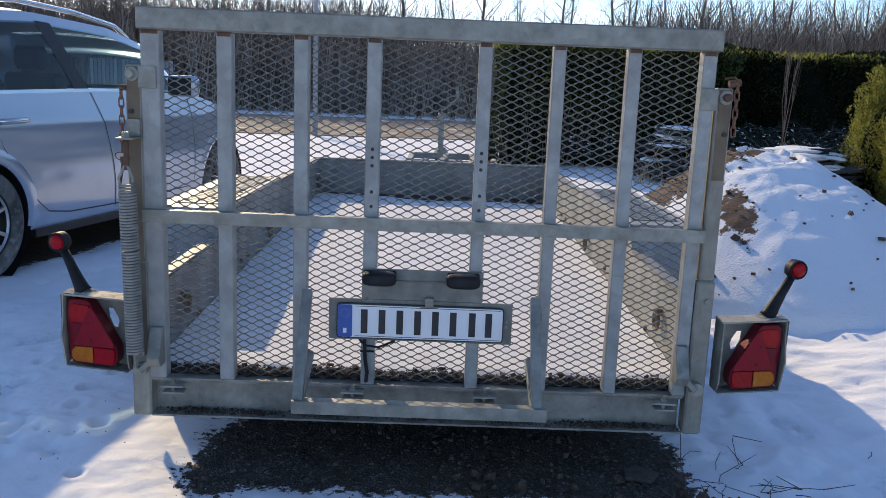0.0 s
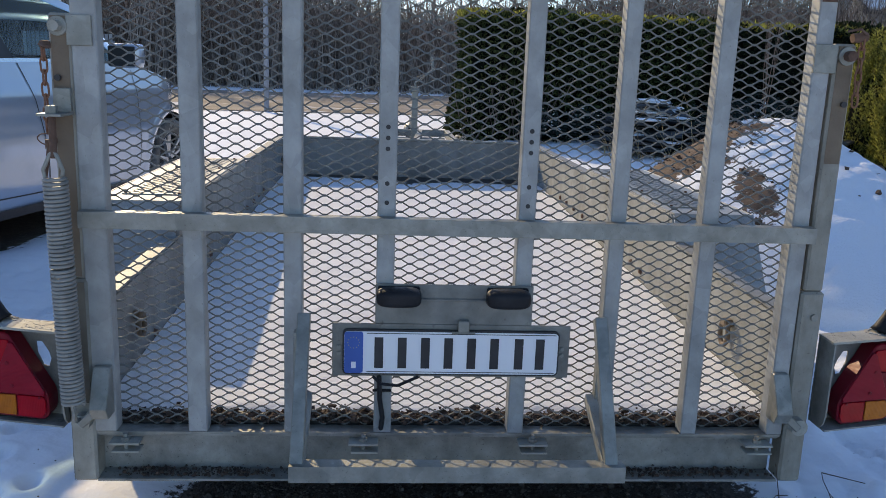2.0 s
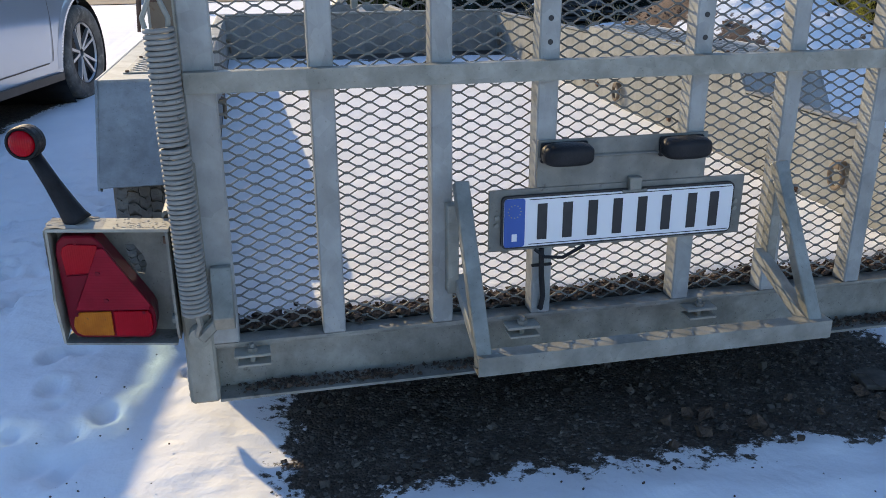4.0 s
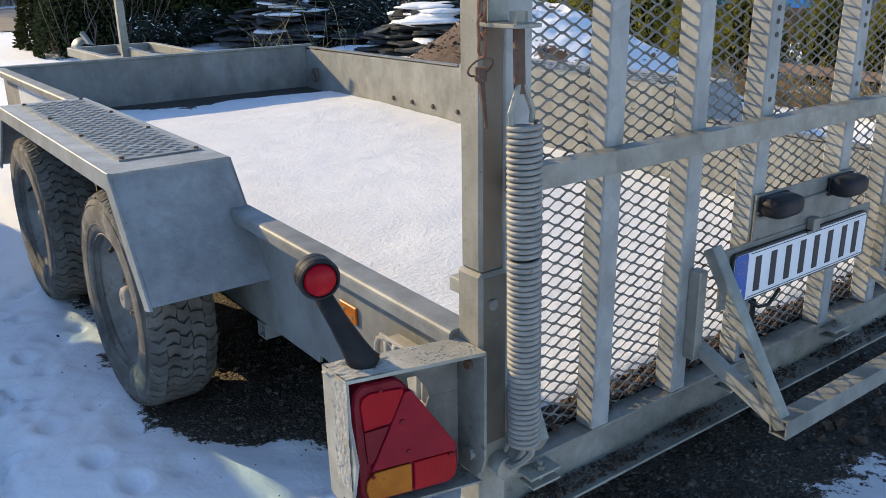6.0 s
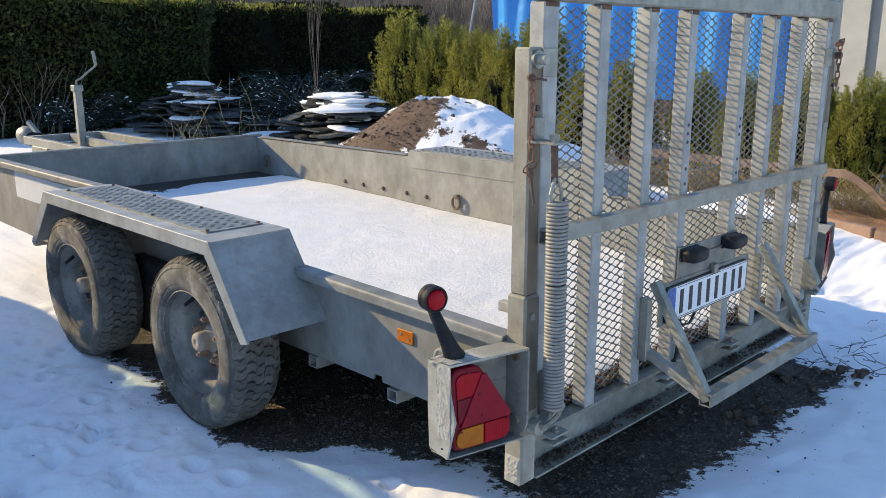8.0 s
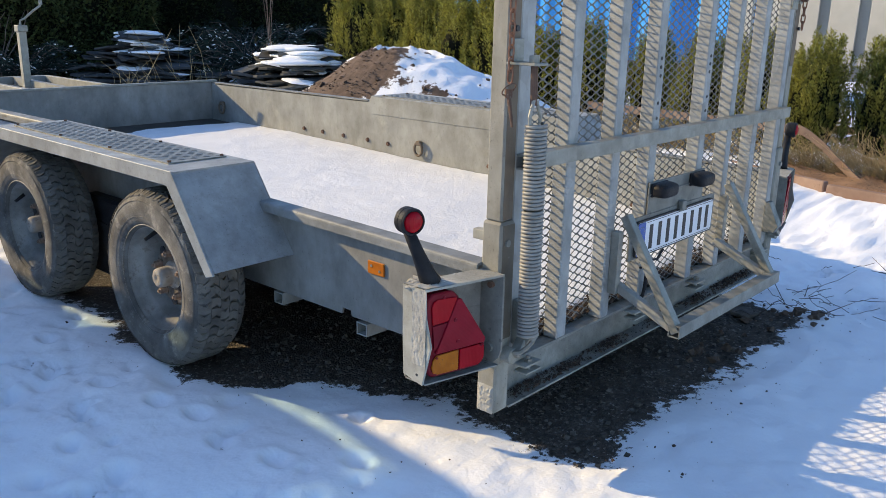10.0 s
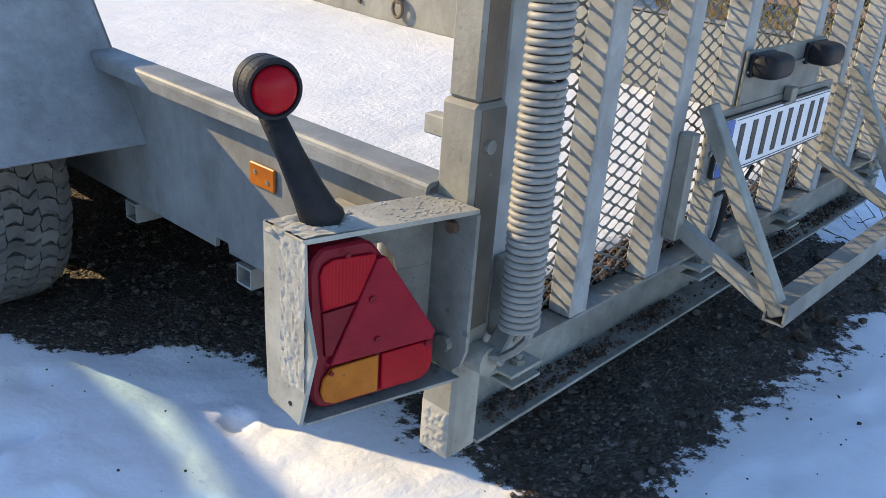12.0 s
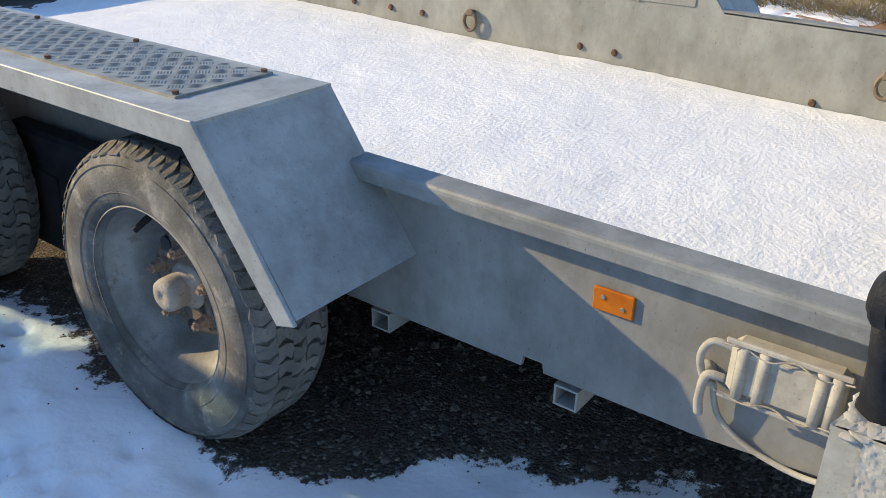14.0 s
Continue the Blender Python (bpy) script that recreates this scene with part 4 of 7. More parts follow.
# coil spring and its hook, on the post
bm = bmesh.new()
pts = []
turns = 57
for k in range(turns * 14 + 1):
    a = 2 * math.pi * k / 14
    f = k / (turns * 14)
    z = 0.385 + 0.52 * f + (0.003 if f > 0.62 else 0)
    pts.append((-0.874 + 0.0228 * math.cos(a) - 0.009 * f, -0.072 + 0.0228 * math.sin(a), z))
tube(bm, pts, 0.00445, 7)
spring = tp("coil_spring", bm, SPRINGM, None, "long tightly wound grey coil spring", True)
bm = bmesh.new()
tube(bm, [(-0.905, -0.07, 0.908), (-0.908, -0.07, 0.925), (-0.893, -0.068, 0.958), (-0.886, -0.066, 0.966), (-0.878, -0.068, 0.955), (-0.866, -0.07, 0.925), (-0.868, -0.07, 0.908)], 0.0045, 8)
tp("spring_hook", bm, GALV, spring)
bm = bmesh.new()
tube(bm, [(-0.886, -0.064, 0.95), (-0.886, -0.06, 1.05)], 0.0085, 8)
tp("tension_rod", bm, RUST, spring)
tp("rod_bracket", boxes((-0.912, -0.86, -0.08, 0.0, 1.04, 1.046), (-0.9, -0.862, -0.012, -0.0005, 1.046, 1.098), bev=0.001), GALV, spring)
tp("rod_nut", cyl(bmesh.new(), (-0.886, -0.06, 1.046), (-0.886, -0.06, 1.062), 0.013, seg=6), GALV, spring)
bm = bmesh.new()
tube(bm, [(-0.87, -0.088, 0.388), (-0.868, -0.084, 0.37), (-0.874, -0.072, 0.352), (-0.878, -0.055, 0.336), (-0.876, -0.026, 0.325)], 0.006, 6)
tp("lower_hook", bm, GALV, spring)


def chain(x, y, z, n, dropx=0.0):
    """Hanging links, every second one turned."""
    bm = bmesh.new()
    for i in range(n):
        c = Vector((x + dropx * i, y - 0.002, z - i * 0.0262))
        pts = []
        for k in range(12):
            a = 2 * math.pi * k / 12
            u, v = 0.0072 * math.cos(a), 0.0105 * math.sin(a) + (0.0065 if math.sin(a) > 0 else -0.0065)
            pts.append(c + (Vector((u, 0, v)) if i % 2 else Vector((0, u, v))))
        tube(bm, pts, 0.0025, 6, True)
    return bm


links = tp("safety_chain", chain(-0.9135, -0.012, 1.172, 7), CHAINM, None, "rusty hanging chain with a pin")
bm = bmesh.new()
cyl(bm, (-0.9165, -0.014, 1.19), (-0.9065, -0.0, 1.19), 0.009, seg=10)
tube(bm, [(-0.922, -0.012, 1.19), (-0.905, -0.03, 1.187), (-0.89, -0.035, 1.184)], 0.003, 6)
tp("chain_bolt", bm, RUST, links)
bm = bmesh.new()
pts = [(-0.916 + 0.021 * math.cos(a), -0.014 - 0.012 * math.sin(a), 0.985 + 0.014 * math.sin(a)) for a in [2 * math.pi * k / 16 for k in range(16)]]
tube(bm, pts, 0.0016, 5, True)
cyl(bm, (-0.914, -0.012, 0.97), (-0.919, -0.03, 0.9), 0.0055, 0.003, seg=8)
cyl(bm, (-0.914, -0.012, 0.985), (-0.914, -0.012, 0.965), 0.009, seg=8)
tp("linch_pin", bm, RUST, links)
links2 = tp("safety_chain", chain(0.918, -0.01, 1.262, 6), CHAINM, None, "rusty hanging chain")
bm = bmesh.new()
cyl(bm, (0.892, -0.012, 1.27), (0.926, -0.012, 1.275), 0.011, seg=8)
tube(bm, [(0.875, -0.02, 1.285), (0.9, -0.03, 1.29), (0.925, -0.02, 1.275)], 0.003, 6)
tp("linch_pin", bm, RUST, links2)


LAMPY = 0.078


def cake(u, v, seed):
    """Thickness of a torn layer of mud; under nought where the steel shows."""
    p = Vector((u * 2.2, v * 5.5, seed))
    t = 0.5 * noise.noise(p * 1.3) + 0.5 * noise.noise(p * 3.1) + 0.4 * noise.noise(p * 8.0)
    return max(-0.002, min(0.0035, 0.0022 * (t + 0.8)))


# tail lights in their steel guards
def tail_light(s, dx):
    X_ = lambda a: s * a + dx
    bx = lambda *r: (min(X_(r[0]), X_(r[1])), max(X_(r[0]), X_(r[1])), *r[2:])

    def sk(bm, lens=False):
        """Turns the unit a little in plan, its inner edge towards the back."""
        for v in bm.verts:
            a = abs(v.co.x - dx)
            if lens:
                a = 1.121 - (1.121 - a) * 1.1
                v.co.x = s * a + dx
            v.co.y += (a - 0.93) * 0.235 - 0.018 - (0.019 if lens else 0.0)
        return bm

    guard_ = tp("light_guard", sk(boxes(bx(0.912, 1.138, 0.0, 0.072, 0.535, 0.541))), GALV_D, None, "mud-splashed folded steel light guard")
    tp("guard_floor", sk(boxes(bx(0.92, 1.134, 0.0, 0.066, 0.302, 0.306))), SILLM, guard_)
    tp("outer_wall", sk(prism(bmesh.new(), [(0.0, 0.541), (0.07, 0.541), (0.07, 0.42), (0.066, 0.316), (0.006, 0.302), (-0.02, 0.405), (-0.003, 0.47)], "x", X_(1.1345), X_(1.1395))), GALV_D, guard_)
    # inner faces take the darker sill steel; right plate's shade put into colour
    tp("back_plate", sk(prism(bmesh.new(), [(X_(a), z) for a, z in ((0.912, 0.306), (1.134, 0.306), (1.134, 0.535), (0.912, 0.535), (0.912, 0.4478), (0.969, 0.4478), (0.974, 0.466), (0.99, 0.49), (1.006, 0.49), (1.004, 0.46), (0.99, 0.43), (0.976, 0.427), (0.969, 0.4473), (0.912, 0.4473))], "y", 0.066, 0.070)), SILLM if s < 0 else HOLDER, guard_)
    tp("inner_wall", sk(prism(bmesh.new(), [(-0.004, 0.535), (0.07, 0.535), (0.07, 0.306), (0.02, 0.306), (0.004, 0.32), (-0.004, 0.345)], "x", X_(0.914), X_(0.919))), SILLM, guard_)
    for z in (0.51, 0.345):
        tp("bolt", sk(cyl(bmesh.new(), (X_(0.919), 0.03, z), (X_(0.927), 0.03, z), 0.012 if z < 0.4 else 0.008, seg=10)), RUST if z > 0.4 else GALV, guard_)
    for y, z in ((0.014, 0.5), (0.022, 0.325), (0.018, 0.45)):
        tp("guard_hole", sk(cyl(bmesh.new(), (X_(1.139), y, z), (X_(1.1402), y, z), 0.0034 if z != 0.45 else 0.0022, seg=10)), INK, guard_)
    body = [(1.106, 0.314), (1.117, 0.32), (1.123, 0.334), (1.127, 0.49), (1.123, 0.512), (1.112, 0.524), (1.066, 0.525), (1.056, 0.52), (1.048, 0.508), (0.977, 0.385), (0.972, 0.37), (0.972, 0.338), (0.977, 0.322), (0.988, 0.314)]
    P = lambda pts: [(X_(a), z) for a, z in (pts if s < 0 else pts[::-1])]
    light = tp("tail_light", sk(prism(bmesh.new(), P(body), "y", 0.026, 0.084, 0.003), True), REDD, None, "red and amber tail light")
    tp("red_lens", sk(prism(bmesh.new(), P([(1.114, 0.448), (1.117, 0.492), (1.113, 0.504), (1.103, 0.510), (1.057, 0.508), (1.054, 0.503), (1.0745, 0.452)]), "y", 0.0215, 0.0255, 0.001), True), REDL, light)
    tp("clear_red_lens", sk(prism(bmesh.new(), P([(1.11, 0.388), (1.1135, 0.445), (1.0775, 0.448), (1.103, 0.388)]), "y", 0.022, 0.0255), True), REDD, light)
    tp("triangle_reflector", sk(prism(bmesh.new(), P([(1.1065, 0.376), (1.0545, 0.502), (1.045, 0.503), (0.978, 0.388), (0.98, 0.377)]), "y", 0.0185, 0.0255, 0.001), True), REDR, light)
    tp("amber_lens", sk(prism(bmesh.new(), P([(1.1, 0.321), (1.111, 0.327), (1.115, 0.34), (1.112, 0.358), (1.102, 0.370), (1.047, 0.372), (1.047, 0.321)]), "y", 0.021, 0.0255, 0.001), True), AMBER, light)
    tp("brake_lens", sk(prism(bmesh.new(), P([(1.043, 0.321), (1.043, 0.372), (0.984, 0.374), (0.978, 0.366), (0.978, 0.338), (0.982, 0.328), (0.99, 0.321)]), "y", 0.021, 0.0255, 0.001), True), REDL, light)
    for a, z in ((1.06, 0.452), (1.052, 0.396), (1.09, 0.514), (0.99, 0.372), (1.106, 0.366)):
        tp("screw", sk(cyl(bmesh.new(), (X_(a), 0.0165, z), (X_(a), 0.0184, z), 0.0045 if a in (1.06, 1.052) else 0.003, seg=8), True), REDD, light)
    # marker lamp on a rubber arm
    p, q = Vector((X_(1.085), LAMPY - 0.012, 0.541)), Vector((X_(1.146 if s < 0 else 1.152), LAMPY, 0.672))
    arm = tp("marker_lamp", tube(bmesh.new(), [p, p + (q - p) * 0.08, p + (q - p) * 0.25, p + (q - p) * 0.6, q], [0.028, 0.0235, 0.02, 0.0155, 0.0135], 12), GRIP, None, "round red marker lamp on a grey rubber arm", True)
    c = Vector((q.x + s * 0.006, LAMPY, 0.7))
    axis_m = Matrix.Translation(c) @ Matrix.Rotation(radians(s * 12), 4, "Z") @ Matrix.Rotation(radians(90), 4, "X")
    tp("lamp_body", lathe(bmesh.new(), [(0.0, -0.011), (0.027, -0.011), (0.0305, -0.007), (0.0312, 0.006), (0.0302, 0.007), (0.0312, 0.008), (0.0314, 0.022), (0.0295, 0.0275), (0.0265, 0.0275), (0.0245, 0.024), (0.0, 0.024)], axis_m, 40), GRIP, arm)
    tp("lamp_lens", lathe(bmesh.new(), [(0.0243, 0.0245), (0.0243, 0.027), (0.02, 0.032), (0.01, 0.0355), (0.0, 0.0365)], axis_m, 24), REDL, arm, "red lens", True)
    tp("front_lens", lathe(bmesh.new(), [(0.0245, -0.0115), (0.02, -0.016), (0.0, -0.017)], axis_m, 24), GRIP, arm, "", True)
    bm = bmesh.new()
    rg = random.Random(7 + s)
    for i in range(150):
        a, y = rg.uniform(0.915, 1.0) if i < 60 else rg.uniform(0.915, 1.13), rg.uniform(0.005, 0.07)
        sphere(bm, (X_(a), y + (a - 0.93) * 0.235 - 0.018, 0.5412), rg.uniform(0.0007, 0.0024), 1.3, 1, 0.3, 6, 4)
    for i in range(60):
        t = rg.uniform(0, 2 * math.pi)
        sphere(bm, (X_(1.086) + 0.036 * math.cos(t), LAMPY - 0.012 + 0.026 * math.sin(t), 0.542), rg.uniform(0.002, 0.0065) , 1.5, 1.1, 0.35, 6, 4)
    for a, y, z, r in ((1.126, 0.072, 0.54, 0.013), (1.134, 0.082, 0.536, 0.009), (1.112, 0.084, 0.541, 0.011)):
        c0 = len(bm.verts)
        sphere(bm, (X_(a), y, z), r, 1.35, 1.1, 0.38, 22, 12)
        bm.verts.ensure_lookup_table()
        for v in bm.verts[c0:]:
            v.co += Vector((noise.noise(v.co * 45), noise.noise(v.co * 48 + Vector((9, 0, 0))), noise.noise(v.co * 50 + Vector((0, 9, 0))))) * r * 0.32
    for i in range(60 if s < 0 else 12):
        sphere(bm, (X_(1.1398), rg.uniform(0.035, 0.07), rg.uniform(0.33, 0.53)), rg.uniform(0.0005, 0.0014), 0.4, 1, 1.2, 6, 4)
    for v in bm.verts:
        v.co += Vector((noise.noise(v.co * 160), noise.noise(v.co * 170 + Vector((3, 1, 2))), 0.6 * noise.noise(v.co * 150 + Vector((7, 5, 1))))) * 0.0009
    tagged(tp("dried_mud", bm, MUD, guard_), kind="stuff")
    crust = bmesh.new()
    wall = lambda u, v: (X_(1.1394 + cake(u, v, 3.0)), -0.006 + 0.044 * u, 0.352 + 0.187 * v)
    top = lambda u, v: (X_(1.035 + 0.103 * u), 0.001 + 0.07 * v, 0.5408 + cake(u, v, 9.0) * (0.3 + 0.9 * u))
    for at, nu, nv in ((wall, 16, 70), (top, 40, 26)):
        rows_ = [[crust.verts.new(at(i / nu, j / nv)) for j in range(nv + 1)] for i in range(nu + 1)]
        for i in range(nu):
            for j in range(nv):
                crust.faces.new((rows_[i][j], rows_[i + 1][j], rows_[i + 1][j + 1], rows_[i][j + 1]))
    bmesh.ops.recalc_face_normals(crust, faces=crust.faces)
    tagged(tp("caked_mud", sk(crust), MUD, guard_), kind="stuff")


tail_light(-1, 0.0)
tail_light(1, 0.034)

# amber side reflector, junction box and cables
for s in (-1, 1):
    mk = tp("side_reflector", boxes((min(s * 0.8865, s * 0.8925), max(s * 0.8865, s * 0.8925), 0.419, 0.486, 0.426, 0.465), bev=0.002), AMBER, None, "amber side reflector")
    for y, z in ((0.436, 0.44), (0.469, 0.451)):
        tp("screw", cyl(bmesh.new(), (s * 0.892, y, z), (s * 0.8945, y, z), 0.0044, 0.0034, seg=10), GALV, mk)
jb = tp("junction_box", boxes((-0.928, -0.8865, 0.118, 0.265, 0.388, 0.47), bev=0.01), MUD, None, "mud-covered junction box")
for y in (0.246, 0.218, 0.146, 0.128):
    tp("rib", tube(bmesh.new(), [(-0.926, y, 0.39), (-0.9265, y, 0.468)], 0.0085, 14), MUD, jb, "", True)
tp("box_lid_rim", boxes((-0.9305, -0.925, 0.112, 0.271, 0.468, 0.476), (-0.9305, -0.925, 0.112, 0.271, 0.382, 0.389), bev=0.0015), MUD, jb)
bm = bmesh.new()
for z0, ph in ((0.4665, 0.4), (0.3905, 2.2)):
    tube(bm, smooth_path([(-0.9335 - 0.003 * math.sin(k * 1.9 + ph), 0.274 - 0.0165 * k, z0 + 0.004 * math.sin(k * 1.3 + ph)) for k in range(11)], 4), 0.0013, 6)
tp("binding_wire", bm, HUBM, jb)
bm = bmesh.new()
tube(bm, smooth_path([(-0.91, 0.26, 0.45), (-0.915, 0.29, 0.455), (-0.915, 0.305, 0.43), (-0.91, 0.3, 0.395), (-0.905, 0.285, 0.38)], 6), 0.0055, 10)
tube(bm, smooth_path([(-0.91, 0.27, 0.4), (-0.917, 0.292, 0.4), (-0.915, 0.298, 0.36), (-0.91, 0.296, 0.33)], 6), 0.0065, 10)
tube(bm, smooth_path([(-0.905, 0.285, 0.385), (-0.9, 0.27, 0.33), (-0.897, 0.22, 0.295), (-0.9, 0.15, 0.285), (-0.91, 0.09, 0.3)], 8), 0.0045, 10)
cyl(bm, (-0.887, 0.3, 0.395), (-0.9, 0.3, 0.395), 0.012, seg=8)
tp("cable", bm, MUD, jb, "", True)


# wheels
def wheel_meshes():
    """Tyre, rim, hub and nut, turned round +x (the outer face)."""
    am = Matrix.Rotation(radians(90), 4, "Y")
    tyre = bmesh.new()
    lathe(tyre, [(0.182, 0.075), (0.193, 0.089), (0.21, 0.097), (0.245, 0.103), (0.268, 0.1), (0.286, 0.094), (0.297, 0.086), (0.301, 0.07), (0.3015, 0.0), (0.301, -0.07), (0.297, -0.086), (0.286, -0.094), (0.245, -0.103), (0.195, -0.09), (0.182, -0.075)], am, 56)
    for r, h in ((0.222, 0.0985), (0.276, 0.0985)):
        lathe(tyre, [(r - 0.0018, h), (r, h + 0.002), (r + 0.0018, h)], am, 56)
    me_t = mesh_of(tyre, "tyre", True)
    tread = bmesh.new()
    nb = 54
    rt_ = random.Random(77)
    for k in range(nb):
        for row, (x0, x1, off) in enumerate(((-0.091, -0.0555, 0.0), (-0.0525, -0.0185, 0.45), (-0.0155, 0.0155, 0.1), (0.0185, 0.0525, 0.6), (0.0555, 0.091, 0.2))):
            a0 = 2 * math.pi * (k + off + rt_.uniform(-0.06, 0.06)) / nb
            da = 2 * math.pi / nb * (0.478 if row % 2 else 0.486)
            w0 = 0.42 * (1 if row % 2 else -1) + rt_.uniform(-0.08, 0.08)
            jx = [rt_.uniform(-0.0035, 0.0035) for _ in range(4)]
            xm = (x0 + x1) / 2 + rt_.uniform(-0.003, 0.003)
            ring = ((x0 + jx[0], -1 + w0), (xm, -0.74 - w0 * 0.5), (x1 + jx[1], -1 + w0 * 0.3), (x1 + 0.003, 0.0), (x1 + jx[2], 1 + w0 * 0.3), (xm, 0.78 - w0 * 0.5), (x0 + jx[3], 1 + w0), (x0 - 0.003, 0.1))
            lo, hi = [], []
            for x, a in ring:
                ang = a0 + da * a
                top = 0.3125 - 3.2 * max(0.0, abs(x) - 0.055) ** 1.6 + rt_.uniform(-0.0006, 0.0006)
                for rr, out in ((0.292, lo), (top, hi)):
                    f = 0.955 if out is hi else 1.0
                    out.append(tread.verts.new((x0 + (x1 - x0) / 2 + (x - (x0 + x1) / 2) * f, rr * math.sin(a0 + (ang - a0) * f), rr * math.cos(a0 + (ang - a0) * f))))
            tread.faces.new(hi)
            for i in range(8):
                j = (i + 1) % 8
                tread.faces.new((lo[i], lo[j], hi[j], hi[i]))
    bmesh.ops.recalc_face_normals(tread, faces=tread.faces)
    me_b = mesh_of(tread, "tread")
    rim = bmesh.new()
    lathe(rim, [(0.191, 0.09), (0.198, 0.088), (0.196, 0.081), (0.186, 0.075), (0.181, 0.056), (0.176, 0.036), (0.164, 0.027), (0.158, 0.014), (0.153, -0.006), (0.147, -0.026), (0.139, -0.038), (0.133, -0.042)], am, 48)
    disc = bmesh.new()
    lathe(disc, [(0.1335, -0.0415), (0.124, -0.034), (0.117, -0.016), (0.108, -0.001), (0.098, 0.004), (0.06, 0.004), (0.0, 0.004)], am, 48)
    me_d = mesh_of(disc, "disc", True)
    me_r = mesh_of(rim, "rim", True)
    hub = bmesh.new()
    lathe(hub, [(0.052, -0.02), (0.05, 0.006), (0.044, 0.012), (0.037, 0.015), (0.0362, 0.022), (0.0345, 0.024), (0.0355, 0.027), (0.035, 0.056), (0.032, 0.065), (0.026, 0.069), (0.01, 0.0695), (0.006, 0.066), (0.0, 0.066)], am, 24)
    me_h = mesh_of(hub, "hub", True)
    nut = bmesh.new()
    cyl(nut, (-0.004, 0, 0), (0.006, 0, 0), 0.0165, 0.0155, seg=16)
    cyl(nut, (0.006, 0, 0), (0.028, 0, 0), 0.0135, 0.0115, seg=6)
    cyl(nut, (0.028, 0, 0), (0.036, 0, 0), 0.006, seg=8)
    me_n = mesh_of(nut, "nut")
    val = bmesh.new()
    cyl(val, (0.03, 0, 0), (0.072, -0.012, -0.02), 0.008, 0.006, seg=10)
    me_v = mesh_of(val, "valve")
    hole = bmesh.new()
    cyl(hole, (-0.012, 0, 0), (0.0035, 0, 0), 0.0165, seg=16)
    me_o = mesh_of(hole, "hole")
    for me, mm in ((me_t, RUBBER), (me_b, TREADM), (me_r, RIM), (me_h, HUBM), (me_n, NUTM), (me_v, BLACKP), (me_o, INK), (me_d, DISCM)):
        me.materials.append(mm)
    return me_t, me_b, me_r, me_h, me_n, me_v, me_o, me_d


W = wheel_meshes()
for s in (-1, 1):
    for y, turn in ((1.231, 18), (2.203, 47)):
        w = tp("wheel", W[2], None, None, "dusty grey steel wheel with chunky tyre")
        w.matrix_local = Matrix.Translation((s * 1.075, y, 0.291)) @ (Matrix.Rotation(math.pi, 4, "Z") if s < 0 else Matrix.Identity(4)) @ Matrix.Rotation(radians(turn), 4, "X") @ Matrix.Diagonal((0.92, 0.952, 0.952, 1))
        tp("tyre", W[0], None, w)
        tagged(tp("tread", W[1], None, w), kind="stuff")
        tp("hub_cap", W[3], None, w)
        tp("wheel_disc", W[7], None, w, "rusty brown wheel disc")
        for k in range(5):
            a = 2 * math.pi * k / 5
            tp("wheel_nut", W[4], None, w).location = (0.004, 0.08 * math.cos(a), 0.08 * math.sin(a))
            tp("rim_hole", W[6], None, w).location = (0.003, 0.088 * math.cos(a + 0.63), 0.094 * math.sin(a + 0.63))
        v = tp("valve", W[5], None, w)
        v.location = (0.0, 0.0, 0.158)
for y in (1.231, 2.203):
    tp("axle", cyl(bmesh.new(), (-1.0, y, 0.291), (1.0, y, 0.291), 0.03, seg=12), GALV_D)
    # unseen arms, set outboard to help block sun between the wheels
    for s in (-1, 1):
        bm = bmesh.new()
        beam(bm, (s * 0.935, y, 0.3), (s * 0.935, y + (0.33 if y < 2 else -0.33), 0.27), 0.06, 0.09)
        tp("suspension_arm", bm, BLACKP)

# unseen beams added to stop sun leaking through between the wheels
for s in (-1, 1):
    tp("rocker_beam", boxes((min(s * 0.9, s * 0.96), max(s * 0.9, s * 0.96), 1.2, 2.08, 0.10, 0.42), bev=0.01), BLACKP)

# front frame, drawbar, coupling and jockey wheel
fr_ = tp("front_tray", boxes((-0.225, -0.18, 4.0, 5.4, 0.565, 0.622), (0.335, 0.38, 4.0, 5.4, 0.565, 0.622), (-0.18, 0.335, 5.355, 5.4, 0.565, 0.622), bev=0.002), GALV_P)
bm = bmesh.new()
beam(bm, (0.03, 4.0, 0.593), (0.12, 5.35, 0.593), 0.045, 0.055)
tp("tray_bar", bm, GALV_P, fr_)
tp("tray_floor", boxes((-0.18, 0.335, 4.0, 5.355, 0.552, 0.558)), GALV_P, fr_)
for s in (-1, 1):
    bm = bmesh.new()
    beam(bm, (s * 0.6, 3.99, 0.4), (0.07 + s * 0.05, 5.75, 0.42), 0.06, 0.1)
    tp("drawbar", bm, GALV)
cp = tp("coupling", boxes((0.01, 0.13, 5.6, 5.95, 0.4, 0.5), bev=0.012), GALV)
bm = bmesh.new()
pts = []
for k in range(9):
    pts += [(0.045, -0.09 + k * 0.02), (0.06, -0.08 + k * 0.02)]
lathe(bm, pts, Matrix.Translation((0.07, 5.98, 0.53)) @ Matrix.Rotation(radians(90), 4, "X"), 20)
tp("bellows", bm, BLACKP, cp)
bm = bmesh.new()
sphere(bm, (0.07, 6.2, 0.55), 0.085, 0.9, 1.5, 0.95)
tp("coupling_head", bm, GALV, cp, "", True)
bm = bmesh.new()
beam(bm, (0.12, 5.85, 0.48), (0.06, 6.1, 0.67), 0.03, 0.03)
tp("brake_lever", bm, GALV, cp)
